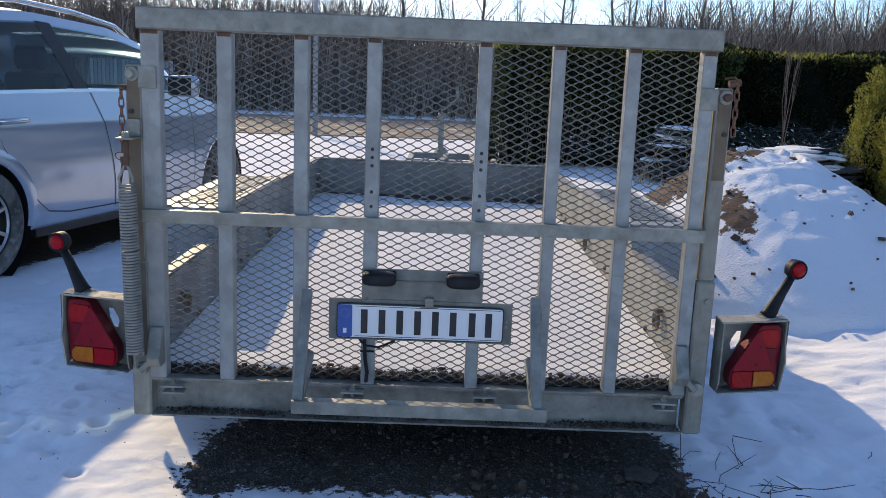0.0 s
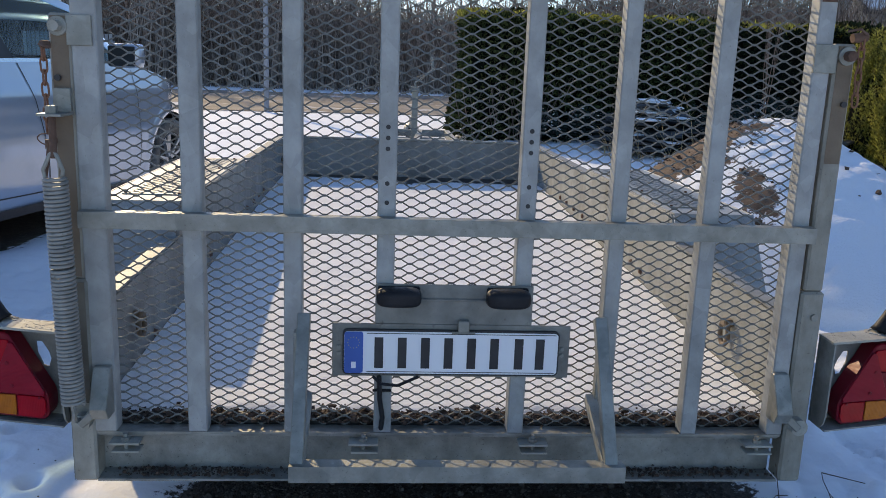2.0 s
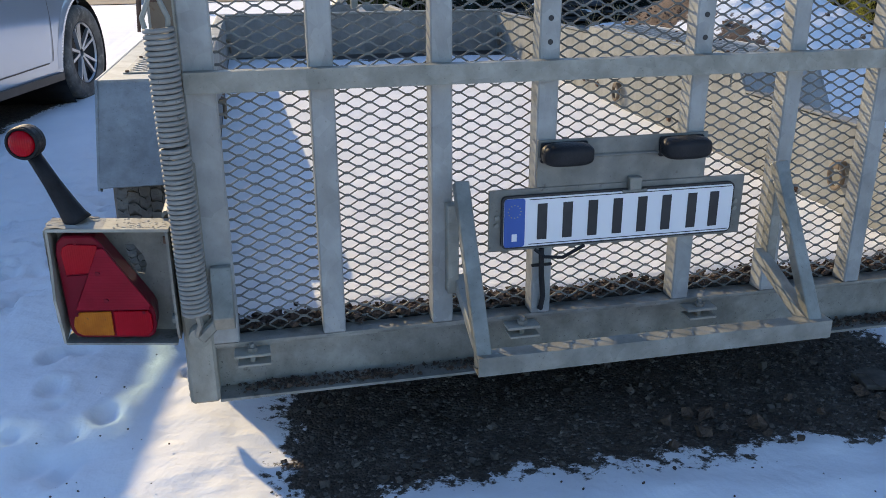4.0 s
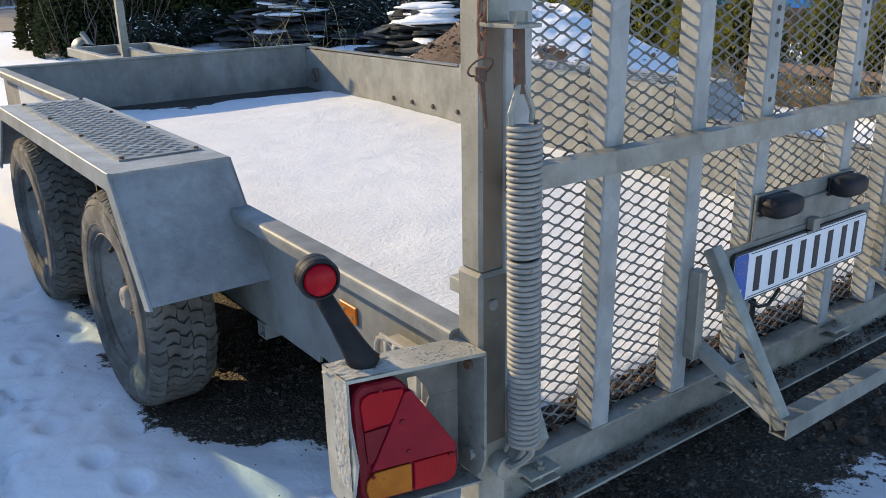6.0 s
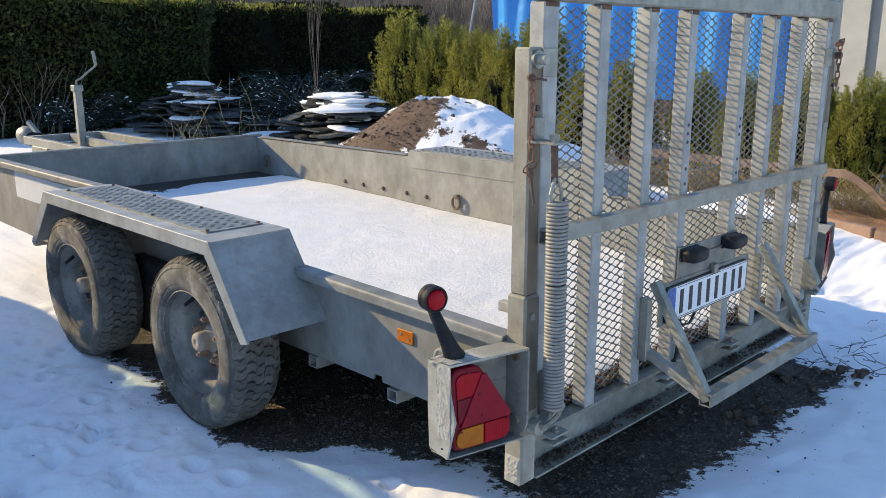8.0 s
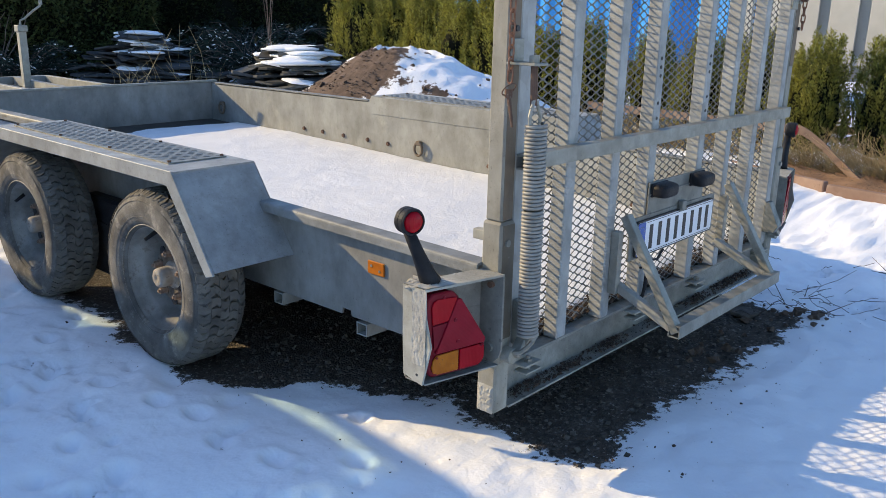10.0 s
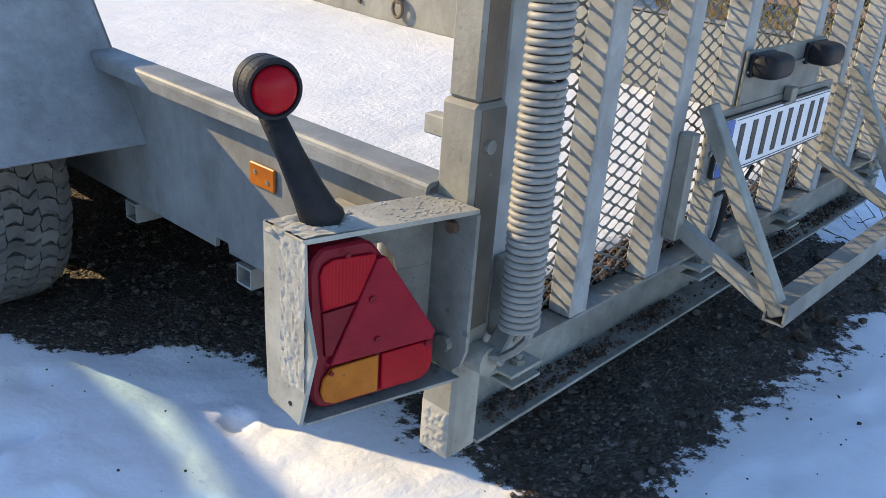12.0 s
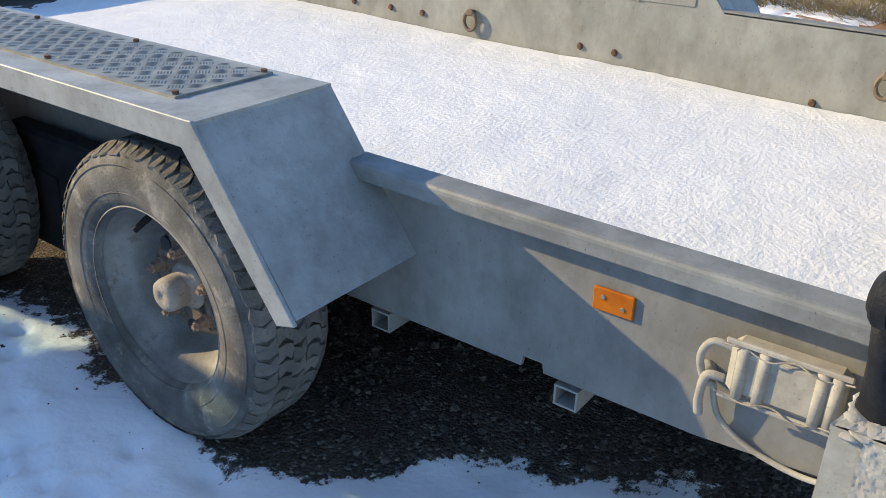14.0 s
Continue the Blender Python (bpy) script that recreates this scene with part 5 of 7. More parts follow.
jk = tp("jockey_wheel", boxes((0.035, 0.085, 5.0, 5.05, 0.25, 0.98), bev=0.004), GALV_D, None, "square steel jockey stand with crank")
tp("jockey_collar", boxes((0.026, 0.094, 4.991, 5.059, 0.955, 1.0), bev=0.004), GALV, jk)
bm = bmesh.new()
tube(bm, [(0.06, 5.025, 1.0), (0.06, 5.025, 1.03), (0.09, 5.02, 1.045), (0.15, 5.0, 1.1), (0.19, 4.99, 1.13), (0.2, 4.99, 1.145)], 0.008, 8)
cyl(bm, (0.2, 4.99, 1.14), (0.185, 4.99, 1.24), 0.012, seg=10)
tp("crank_handle", bm, GALV, jk)
bm = bmesh.new()
lathe(bm, [(0.0, -0.03), (0.09, -0.03), (0.1, -0.015), (0.1, 0.015), (0.09, 0.03), (0.0, 0.03)], Matrix.Translation((0.06, 5.025, 0.12)) @ Matrix.Rotation(radians(90), 4, "Y"), 24)
tp("small_wheel", bm, BLACKP, jk)
tp("wheel_fork", boxes((0.02, 0.028, 5.0, 5.05, 0.1, 0.26), (0.092, 0.1, 5.0, 5.05, 0.1, 0.26), (0.02, 0.1, 5.0, 5.05, 0.255, 0.262)), GALV, jk)

# fittings inside the bed
for s in (-1, 1):
    for y, z in ((2.95, 0.43), (2.77, 0.428), (2.58, 0.426), (2.37, 0.424), (2.2, 0.42), (1.46, 0.39), (1.32, 0.386), (0.62, 0.33)):
        tp("panel_bolt", cyl(bmesh.new(), (s * 0.878, y, z), (s * 0.868, y, z), 0.014, 0.009, seg=8), RUST)
    for y, z in ((1.945, 0.422), (3.82, 0.48), (0.42, 0.42)):
        bm = bmesh.new()
        pts = [(s * 0.858, y + 0.028 * math.cos(a), z + 0.036 * math.sin(a)) for a in [2 * math.pi * k / 18 for k in range(18)]]
        tube(bm, pts, 0.0075, 8, True)
        ring = tp("lashing_ring", bm, STAIN)
        tp("ring_staple", boxes((min(s * 0.85, s * 0.878), max(s * 0.85, s * 0.878), y - 0.016, y + 0.016, z + 0.02, z + 0.044), bev=0.004), STAIN, ring)

# stickers on the front of the side panel
tp("sticker", boxes((-0.889, -0.8865, 2.66, 3.6, 0.47, 0.61)), STICKW, None, "weathered white and blue sticker with a line of small print")
tp("sticker_band", boxes((-0.891, -0.8895, 2.48, 2.66, 0.47, 0.61)), STICKB)
tp("print_bar", boxes(*[(-0.891, -0.8895, 2.7 + 0.06 * k, 2.75 + 0.06 * k, 0.5, 0.525) for k in range(7)]), INK)
tp("orange_reflector", boxes((-0.892, -0.8865, 2.43, 2.475, 0.47, 0.55)), AMBER)

# ---- snow on the trailer bed ----
bx_, by_ = np.linspace(-0.874, 0.874, 88), np.linspace(0.07, 3.955, 190)
BX, BY = np.meshgrid(bx_, by_, indexing="ij")
BZ = 0.303 + 0.029 * (BY - 0.07) - 0.006 * np.clip((BY - 2.6) / 1.2, 0, 1) ** 2 - 0.011 * np.clip((BY - 3.1) / 0.5, 0, 1) + 0.010 * grid_noise(BX, BY, 1.6, 21) + 0.003 * grid_noise(BX, BY, 9, 22) + 0.003 * grid_noise(BX, BY, 28, 23)
bare = np.clip((BY - 3.74 + 0.09 * grid_noise(BX, BY, 3.2, 24) + 0.08 * BX) / 0.08, 0, 1)
BZ = BZ * (1 - bare) + (0.286 + 0.02615 * (BY - 0.06)) * bare
BZ -= 0.03 * np.clip((0.125 - BY + 0.03 * grid_noise(BX, BY, 12, 25)) / 0.08, 0, 1)
bi = np.arange(BX.size).reshape(BX.shape)
BF = np.stack([bi[:-1, :-1], bi[1:, :-1], bi[1:, 1:], bi[:-1, 1:]], -1).reshape(-1, 4)
tagged(new("bed_snow", raw("bed_snow", np.stack([BX, BY, BZ], -1).reshape(-1, 3).tolist(), BF.tolist(), SNOW, True)), "even layer of fresh snow lying on the trailer bed", "snow", kind="stuff")


def lumps(name, n, place, size, material, seed, label, category):
    """Many small uneven bits, joined."""
    rng = np.random.RandomState(seed)
    V, Fq = [], []
    for _ in range(n):
        p = Vector(place(rng))
        s_ = size(rng)
        b_ = len(V)
        q = Euler((rng.uniform(0, 6.28), rng.uniform(0, 6.28), rng.uniform(0, 6.28))).to_matrix()
        flat = rng.uniform(0.5, 0.9)
        for k in range(8):
            c_ = Vector(((1 if k & 1 else -1) * rng.uniform(0.4, 1.0), (1 if k & 2 else -1) * rng.uniform(0.4, 1.0), (1 if k & 4 else -1) * rng.uniform(0.4, 1.0))) * 0.72
            c_ = q @ c_
            c_.z *= flat
            V.append(tuple(p + c_ * s_))
        Fq += [(b_, b_ + 2, b_ + 3, b_ + 1), (b_ + 4, b_ + 5, b_ + 7, b_ + 6), (b_, b_ + 1, b_ + 5, b_ + 4), (b_ + 2, b_ + 6, b_ + 7, b_ + 3), (b_, b_ + 4, b_ + 6, b_ + 2), (b_ + 1, b_ + 3, b_ + 7, b_ + 5)]
    return tagged(new(name, raw(name, V, Fq, material)), label, category, kind="stuff")


def litter_at(r):
    x = r.uniform(-0.84, 0.84)
    return (x, r.normal(0.072, 0.014), 0.292 + abs(r.normal(0, 0.008)) * (0.6 + 0.6 * math.sin(x * 9 + 1) ** 2))


lumps("leaf_litter", 3600, litter_at, lambda r: min(0.014, 0.003 + r.exponential(0.0032)), LITTER, 31, "dark leaf litter caught along the foot of the ramp", "leaf litter")
lumps("sill_dirt", 1700, lambda r: (r.choice((-0.7, -0.55, -0.3, 0.02, 0.3, 0.55, 0.72)) + r.normal(0, 0.06), r.uniform(0.0, 0.045), 0.166 + abs(r.normal(0, 0.004))), lambda r: min(0.008, 0.0015 + r.exponential(0.0016)), LITTER, 32, "dark dirt lying in the sill channel", "dirt")


# ---- parked car ----
def lerp(rows, v):
    for (a, p), (b_, q) in zip(rows, rows[1:]):
        if v <= b_:
            f = max(0.0, (v - a) / (b_ - a))
            f = f * f * (3 - 2 * f) * 0.35 + f * 0.65
            return p + (q - p) * f
    return rows[-1][1]


car = empty("car", "pale silver-blue estate car parked on the snow", "car")
car.matrix_basis = pose(-2.54, 2.23, 0, 0, 0, -12.8)
CX, HALF = -0.925, 0.925
TOPZ = [(-1.04, 0.93), (-0.69, 1.07), (1.21, 1.107), (2.17, 1.105), (2.46, 1.085), (2.92, 1.0), (3.25, 0.88), (3.41, 0.71)]
BOTZ = [(-1.04, 0.42), (-0.7, 0.3), (-0.4, 0.25), (3.1, 0.24), (3.41, 0.32)]
WHEELS = (0.0, 2.94)


def side_x(y, z):
    e = 0.16 * max(0, (-0.4 - y) / 0.64) ** 2 + 0.30 * max(0, (y - 2.75) / 0.66) ** 2
    b_ = 0.02 + 0.05 * ((z - 0.62) / 0.5) ** 2
    crease = 0.010 * math.exp(-((z - 0.9) / 0.07) ** 2)
    return HALF - e - b_ + crease


def car_body():
    V, Fq = [], []
    ys = np.arange(-1.04, 3.42, 0.04)
    for s in (-1, 1):
        b0 = len(V)
        nz_ = 22
        for y in ys:
            zt, zb = lerp(TOPZ, y), lerp(BOTZ, y)
            for k in range(nz_):
                z = zb + (zt - zb) * k / (nz_ - 1)
                V.append((CX + s * side_x(y, z), y, z))
        for i in range(len(ys) - 1):
            for k in range(nz_ - 1):
                a = b0 + i * nz_ + k
                yc, zc = ys[i] + 0.02, (V[a][2] + V[a + 1][2]) / 2
                if any(math.hypot(yc - w, zc - 0.33) < 0.40 for w in WHEELS):
                    continue
                Fq.append((a, a + 1, a + nz_ + 1, a + nz_))
    # bonnet, tail deck and ends between the two sides
    b0 = len(V)
    nk = 12
    for y in ys:
        zt = lerp(TOPZ, y)
        for k in range(nk):
            u = -1 + 2 * k / (nk - 1)
            V.append((CX + u * side_x(y, zt), y, zt + 0.055 * (1 - u * u)))
    for i in range(len(ys) - 1):
        for k in range(nk - 1):
            a = b0 + i * nk + k
            if -0.6 < ys[i] < 2.4 and 0 < k < nk - 2:
                continue
            Fq.append((a, a + 1, a + nk + 1, a + nk))
    for y in (-1.04, ys[-1]):
        b1 = len(V)
        zt, zb = lerp(TOPZ, y), lerp(BOTZ, y)
        for z in (zb, zt):
            for k in range(nk):
                u = -1 + 2 * k / (nk - 1)
                V.append((CX + u * side_x(y, z), y, z + (0.055 * (1 - u * u) if z == zt else 0)))
        for k in range(nk - 1):
            Fq.append((b1 + k, b1 + k + 1, b1 + nk + k + 1, b1 + nk + k))
    return raw("car_body", V, Fq, PAINT, True)


body = part("body", car_body(), None, car)
ROOF = [(-0.64, 1.32), (-0.22, 1.53), (0.617, 1.595), (1.416, 1.56), (1.868, 1.48), (2.17, 1.36), (2.55, 1.12)]


def roof_half(y):
    return 0.74 - 0.05 * max(0, (y - 1.3) / 1.1) ** 2 - 0.06 * max(0, -0.15 - y)


V, Fq, SR = [], [], []
ys = np.arange(-0.3, 2.24, 0.04)
us = [-1, -0.945, -0.87, -0.7, -0.5, -0.25, 0, 0.25, 0.5, 0.7, 0.87, 0.945, 1]
NU = len(us)
for y in ys:
    for u in us:
        V.append((CX + u * roof_half(y), y, lerp(ROOF, y) + 0.05 * (1 - u ** 2)))
for i in range(len(ys) - 1):
    for k in range(NU - 1):
        f_ = (i * NU + k, i * NU + k + 1, i * NU + k + NU + 1, i * NU + k + NU)
        # these faces become an unseen added pane that lets a sun streak through
        (SR if 1.18 < ys[i] < 1.74 and 0 < k < NU - 2 else Fq).append(f_)


def cp_(name, me, label="", parent=None):
    o = part(name, me, None, parent or car, label)
    return o


cp_("roof", raw("roof", V, Fq, PAINT, True))
cp_("added_roof_pane", raw("added_roof_pane", V, SR, GLASS, True), "added glass roof panel that passes the sun streak")
# unseen mask added below the pane so only a narrow streak passes
masked_faces = [f_ for f_ in SR if f_[0] % NU < NU - 3]
cp_("streak_mask", raw("streak_mask", [(x, y, z - 0.012) for x, y, z in V], masked_faces, TRIMB, True), "dark mask under the added roof glass, narrowing the sun streak")


def glass_point(s, y, f, off=0.0):
    """A point on the side of the cabin: f from waistline (0) to roof edge (1)."""
    zb = lerp(TOPZ, y)
    zt = lerp(ROOF, y)
    xb, xt = side_x(y, zb) - 0.012, roof_half(y)
    return (CX + s * (xb + (xt - xb) * f + off + 0.02 * f * (1 - f)), y, zb + (zt - zb) * f)


def cabin(s, outline, off):
    """A pane or pillar on the cabin side from (y, f) rows: lower edge then upper edge."""
    low, high = outline
    n = 14
    V, Fq = [], []
    for k in range(n):
        t = k / (n - 1)
        ya, yb = low[0] + (low[1] - low[0]) * t, high[0] + (high[1] - high[0]) * t
        for j in range(5):
            f = j / 4
            V.append(glass_point(s, ya + (yb - ya) * f, low[2] + (high[2] - low[2]) * f, off))
    for k in range(n - 1):
        for j in range(4):
            a = k * 5 + j
            Fq.append((a, a + 1, a + 6, a + 5))
    return V, Fq


for s in (-1, 1):
    cp_("roof_edge", raw("re", *cabin(s, ((-0.41, 2.32, 0.86), (-0.27, 2.22, 1.0)), 0.0), PAINT, True))
    cp_("rear_quarter", raw("rq", *cabin(s, ((-0.67, -0.08, 0.0), (-0.27, 0.095, 0.9)), 0.0), PAINT, True))
    cp_("screen_pillar", raw("sp", *cabin(s, ((2.32, 2.56, 0.0), (1.96, 2.27, 0.9)), 0.0), PAINT, True))
    cp_("rear_door_window", raw("g", *cabin(s, ((-0.1, 0.95, 0.03), (0.075, 0.69, 0.88)), 0.004), GLASS_D, True), "dark tinted window")
    cp_("front_door_window", raw("g", *cabin(s, ((1.07, 2.34, 0.03), (0.81, 1.98, 0.88)), 0.004), GLASS if s > 0 else GLASS_D, True), "tinted window")
    cp_("door_pillar", raw("pl", *cabin(s, ((0.936, 1.085, 0.0), (0.677, 0.82, 0.9)), 0.009), TRIMB, True), "black pillar")
    cp_("window_trim", raw("wt", *cabin(s, ((-0.13, 2.34, 0.0), (-0.13, 2.33, 0.045)), 0.009), CHROME, True), "bright trim strip")
    cp_("roof_rail", part_me := mesh_of(tube(bmesh.new(), [(CX + s * 0.66, y, lerp(ROOF, y) + (0.02 if y in (-0.13, 1.84) else 0.07)) for y in (-0.13, 0.03, 0.62, 1.21, 1.68, 1.84)], 0.018, 8), "rail", True))
    part_me.materials.append(CHROME)
    hx = CX + s * (side_x(0.3, 0.93) + 0.03)
    cp_("door_handle", raw("h", *(lambda b: ([tuple(v.co) for v in b.verts], [[v.index for v in f.verts] for f in b.faces]))((lambda b: (b.verts.index_update(), b)[1])(tube(bmesh.new(), [(hx - s * 0.035, 0.16, 0.93), (hx, 0.19, 0.932), (hx, 0.37, 0.935), (hx - s * 0.035, 0.4, 0.932)], 0.017, 8))), CHROME, True), "bright door handle")
    # door gaps
    for yy, zz in ((1.28, (0.3, 1.1)), (2.36, (0.34, 1.06))):
        V = []
        for k in range(12):
            z = zz[0] + (zz[1] - zz[0]) * k / 11
            y = yy - 0.2 * ((z - zz[0]) / (zz[1] - zz[0])) ** 2 if yy < 2 else yy + 0.05 * math.sin(z * 3)
            V += [(CX + s * (side_x(y, z) + 0.003), y - 0.004, z), (CX + s * (side_x(y, z) + 0.003), y + 0.004, z)]
        cp_("door_gap", raw("gap", V, [(2 * k, 2 * k + 1, 2 * k + 3, 2 * k + 2) for k in range(11)], TRIMB))
    V = []
    gap = [(0.13, 0.95), (0.18, 0.78), (0.295, 0.6), (0.43, 0.45), (0.56, 0.35), (0.77, 0.32), (1.28, 0.31), (2.35, 0.33)]
    for y, z in gap:
        V += [(CX + s * (side_x(y, z) + 0.003), y, z - 0.004), (CX + s * (side_x(y, z) + 0.003), y, z + 0.004)]
    cp_("lower_door_gap", raw("gap2", V, [(2 * k, 2 * k + 1, 2 * k + 3, 2 * k + 2) for k in range(len(gap) - 1)], TRIMB))
    bm = bmesh.new()
    bmesh.ops.create_cube(bm, size=1.0, matrix=Matrix.Translation((CX + s * 1.03, 2.05, 1.16)) @ Matrix.Diagonal((0.24, 0.13, 0.17, 1)))
    bmesh.ops.subdivide_edges(bm, edges=bm.edges[:], cuts=3, use_grid_fill=True)
    for v in bm.verts:
        u = Vector(((v.co.x - CX - s * 1.03) / 0.12, (v.co.y - 2.05) / 0.065, (v.co.z - 1.16) / 0.085))
        k = 1.0 - 0.16 * (u.length - 1.0) - 0.22 * max(0.0, u.y) * (abs(u.z) + abs(u.x)) * 0.5
        v.co = Vector((CX + s * 1.03 + u.x * 0.12 * k, 2.05 + u.y * 0.065, 1.16 + u.z * 0.085 * k))
    me = mesh_of(bm, "mirror", True)
    me.materials.append(PAINT)
    mir = cp_("wing_mirror", me)
    bm = bmesh.new()
    box(bm, CX + s * 0.92, CX + s * 1.12, 1.972, 1.984, 1.09, 1.225, 0.004)
    me = mesh_of(bm, "mirror_back")
    me.materials.append(TRIMB)
    cp_("mirror_housing", me, "black mirror housing", mir)
    me = mesh_of(boxes((min(CX + s * 0.8, CX + s * 0.9), max(CX + s * 0.8, CX + s * 0.9), 0.42, 2.52, 0.2, 0.25)), "sill")
    me.materials.append(TRIMB)
    cp_("sill", me)
    for w in WHEELS:
        am = Matrix.Translation((CX + s * 0.80, w, 0.335)) @ Matrix.Rotation(radians(90 * s), 4, "Y")
        bm = lathe(bmesh.new(), [(0.0, -0.5), (0.395, -0.5), (0.398, 0.08)], Matrix.Translation((CX + s * 0.80, w, 0.33)) @ Matrix.Rotation(radians(90 * s), 4, "Y"), 40)
        me = mesh_of(bm, "arch")
        me.materials.append(TRIMB)
        cp_("wheel_arch", me)
        V = []
        for k in range(33):
            a = math.pi * (-0.12 + 1.24 * k / 32)
            for r in (0.385, 0.395, 0.425, 0.465):
                yy, zz = w + r * math.cos(a), 0.33 + r * math.sin(a)
                V.append((CX + s * (side_x(yy, zz) + (0.001 if r > 0.46 else 0.010 if r > 0.39 else -0.01)), yy, zz))
        cp_("arch_lip", raw("lip", V, [(4 * k + j, 4 * k + j + 1, 4 * k + j + 5, 4 * k + j + 4) for k in range(32) for j in range(3) if min(V[4 * k][2], V[4 * k + 4][2]) > 0.25], PAINT, True))
        bm = lathe(bmesh.new(), [(0.225, 0.085), (0.25, 0.1), (0.3, 0.104), (0.325, 0.095), (0.337, 0.07), (0.337, -0.1), (0.3, -0.11)], am, 44)
        me = mesh_of(bm, "car_tyre", True)
        me.materials.append(RUBBER)
        wh = cp_("car_wheel", me)
        bm = lathe(bmesh.new(), [(0.228, 0.085), (0.222, 0.09), (0.214, 0.06), (0.205, -0.02), (0.0, -0.03)], am, 40)
        me = mesh_of(bm, "car_rim", True)
        me.materials.append(TRIMB)
        cp_("car_rim", me, "", wh)
        bm = bmesh.new()
        for k in range(10):
            a = 2 * math.pi * k / 10 + (0.1 if k % 2 else -0.1)
            beam(bm, am @ Vector((0.03 * math.cos(a), 0.03 * math.sin(a), 0.05)), am @ Vector((0.215 * math.cos(a), 0.215 * math.sin(a), 0.07)), 0.026, 0.02)
        lathe(bm, [(0.22, 0.075), (0.212, 0.085), (0.204, 0.072)], am, 40)
        me = mesh_of(bm, "spoke_ring")
        me.materials.append(ALLOY)
        cp_("alloy_face", me, "", wh)
V, Fq = [], []
for k in range(9):
    u = -1 + 2 * k / 8
    V += [(CX + u * 0.80, 2.5 + 0.08 * (1 - u * u), 1.1 + 0.03 * (1 - u * u)), (CX + u * 0.60, 2.2, 1.345 + 0.045 * (1 - u * u))]
cp_("windscreen", raw("ws", V, [(2 * k, 2 * k + 2, 2 * k + 3, 2 * k + 1) for k in range(8)], GLASS_D, True))
V = []
for k in range(9):
    u = -1 + 2 * k / 8
    V += [(CX + u * 0.72, -0.69, 1.07), (CX + u * 0.6, -0.29, 1.5)]
cp_("rear_window", raw("rw", V, [(2 * k, 2 * k + 2, 2 * k + 3, 2 * k + 1) for k in range(8)], CARGLASS, True))
for nm, bxs in (("front_seat", [(-0.62, -0.12, 1.2, 1.6, 0.6, 0.75), (-0.6, -0.14, 1.1, 1.22, 0.72, 1.22), (-0.5, -0.24, 1.08, 1.16, 1.24, 1.4)]), ("front_seat", [(0.12, 0.62, 1.2, 1.6, 0.6, 0.75), (0.14, 0.6, 1.1, 1.22, 0.72, 1.22), (0.24, 0.5, 1.08, 1.16, 1.24, 1.4)]), ("rear_seat", [(-0.65, 0.65, 0.4, 0.8, 0.6, 0.75), (-0.65, 0.65, 0.28, 0.41, 0.72, 1.24), (-0.5, -0.24, 0.26, 0.34, 1.25, 1.38), (0.24, 0.5, 0.26, 0.34, 1.25, 1.38)]), ("dashboard", [(-0.72, 0.72, 1.95, 2.5, 0.8, 1.05)])):
    me = mesh_of(boxes(*[(CX + a, CX + b_, *r) for a, b_, *r in bxs], bev=0.03), "seat")
    me.materials.append(TRIMB)
    cp_(nm, me)
me = mesh_of(boxes((CX - 0.8, CX + 0.8, -0.9, 3.3, 0.2, 0.26)), "under")
me.materials.append(TRIMB)
cp_("underbody", me)


# ---- heap of earth, half under snow ----
def heap_material():
    m = SOIL.copy()
    m.name = "snowy_soil"
    n, l = m.node_tree.nodes, m.node_tree.links
    b_ = n["Principled BSDF"]
    base = b_.inputs["Base Color"].links[0].from_socket
    at = n.new("ShaderNodeAttribute")
    at.attribute_name = "snow"
    co = n.new("ShaderNodeTexCoord").outputs["Object"]
    t = n.new("ShaderNodeTexNoise")
    t.inputs["Scale"].default_value, t.inputs["Detail"].default_value, t.inputs["Roughness"].default_value = 9, 9, 0.68
    l.new(co, t.inputs["Vector"])
    ad = n.new("ShaderNodeMath")
    ad.operation = "MULTIPLY_ADD"
    l.new(t.outputs["Fac"], ad.inputs[0])
    ad.inputs[1].default_value = 1.9
    l.new(at.outputs["Fac"], ad.inputs[2])
    r = n.new("ShaderNodeValToRGB")
    r.color_ramp.elements[0].position, r.color_ramp.elements[1].position = 0.0, 1.0
    mr = n.new("ShaderNodeMapRange")
    mr.inputs["From Min"].default_value, mr.inputs["From Max"].default_value = 1.40, 1.50
    l.new(ad.outputs[0], mr.inputs["Value"])
    mx = n.new("ShaderNodeMix")
    mx.data_type = "RGBA"
    l.new(mr.outputs["Result"], mx.inputs["Factor"])
    l.new(base, mx.inputs["A"])
    mx.inputs["B"].default_value = (0.88, 0.895, 0.915, 1)
    l.new(mx.outputs["Result"], b_.inputs["Base Color"])
    b_.inputs["Normal"].links[0].from_node.inputs["Strength"].default_value = 0.4
    return m


hx_, hy_ = np.linspace(0.95, 4.4, 170), np.linspace(1.1, 5.7, 210)
HX, HY = np.meshgrid(hx_, hy_, indexing="ij")
ux, uy = HX - 2.40, HY - 3.52
rr_ = np.sqrt((ux / np.where(ux < 0, 1.3, 1.6)) ** 2 + (uy / np.where(uy < 0, 1.85, 1.8)) ** 2)
HZ = 0.95 * np.clip(1 - rr_, 0, 1) ** 0.9
HZ = np.where(rr_ < 0.16, 0.95 * (0.87 - 0.9 * rr_ ** 2 / 0.32), HZ)
HZ += (0.10 * grid_noise(HX, HY, 1.6, 41) + 0.04 * grid_noise(HX, HY, 5, 42) + 0.012 * grid_noise(HX, HY, 18, 43)) * np.clip(1.15 - rr_, 0, 1)
HZ = HZ - 0.16 * np.clip((rr_ - 0.97) / 0.12, 0, 1) + 0.06
ang = np.arctan2(uy, ux)
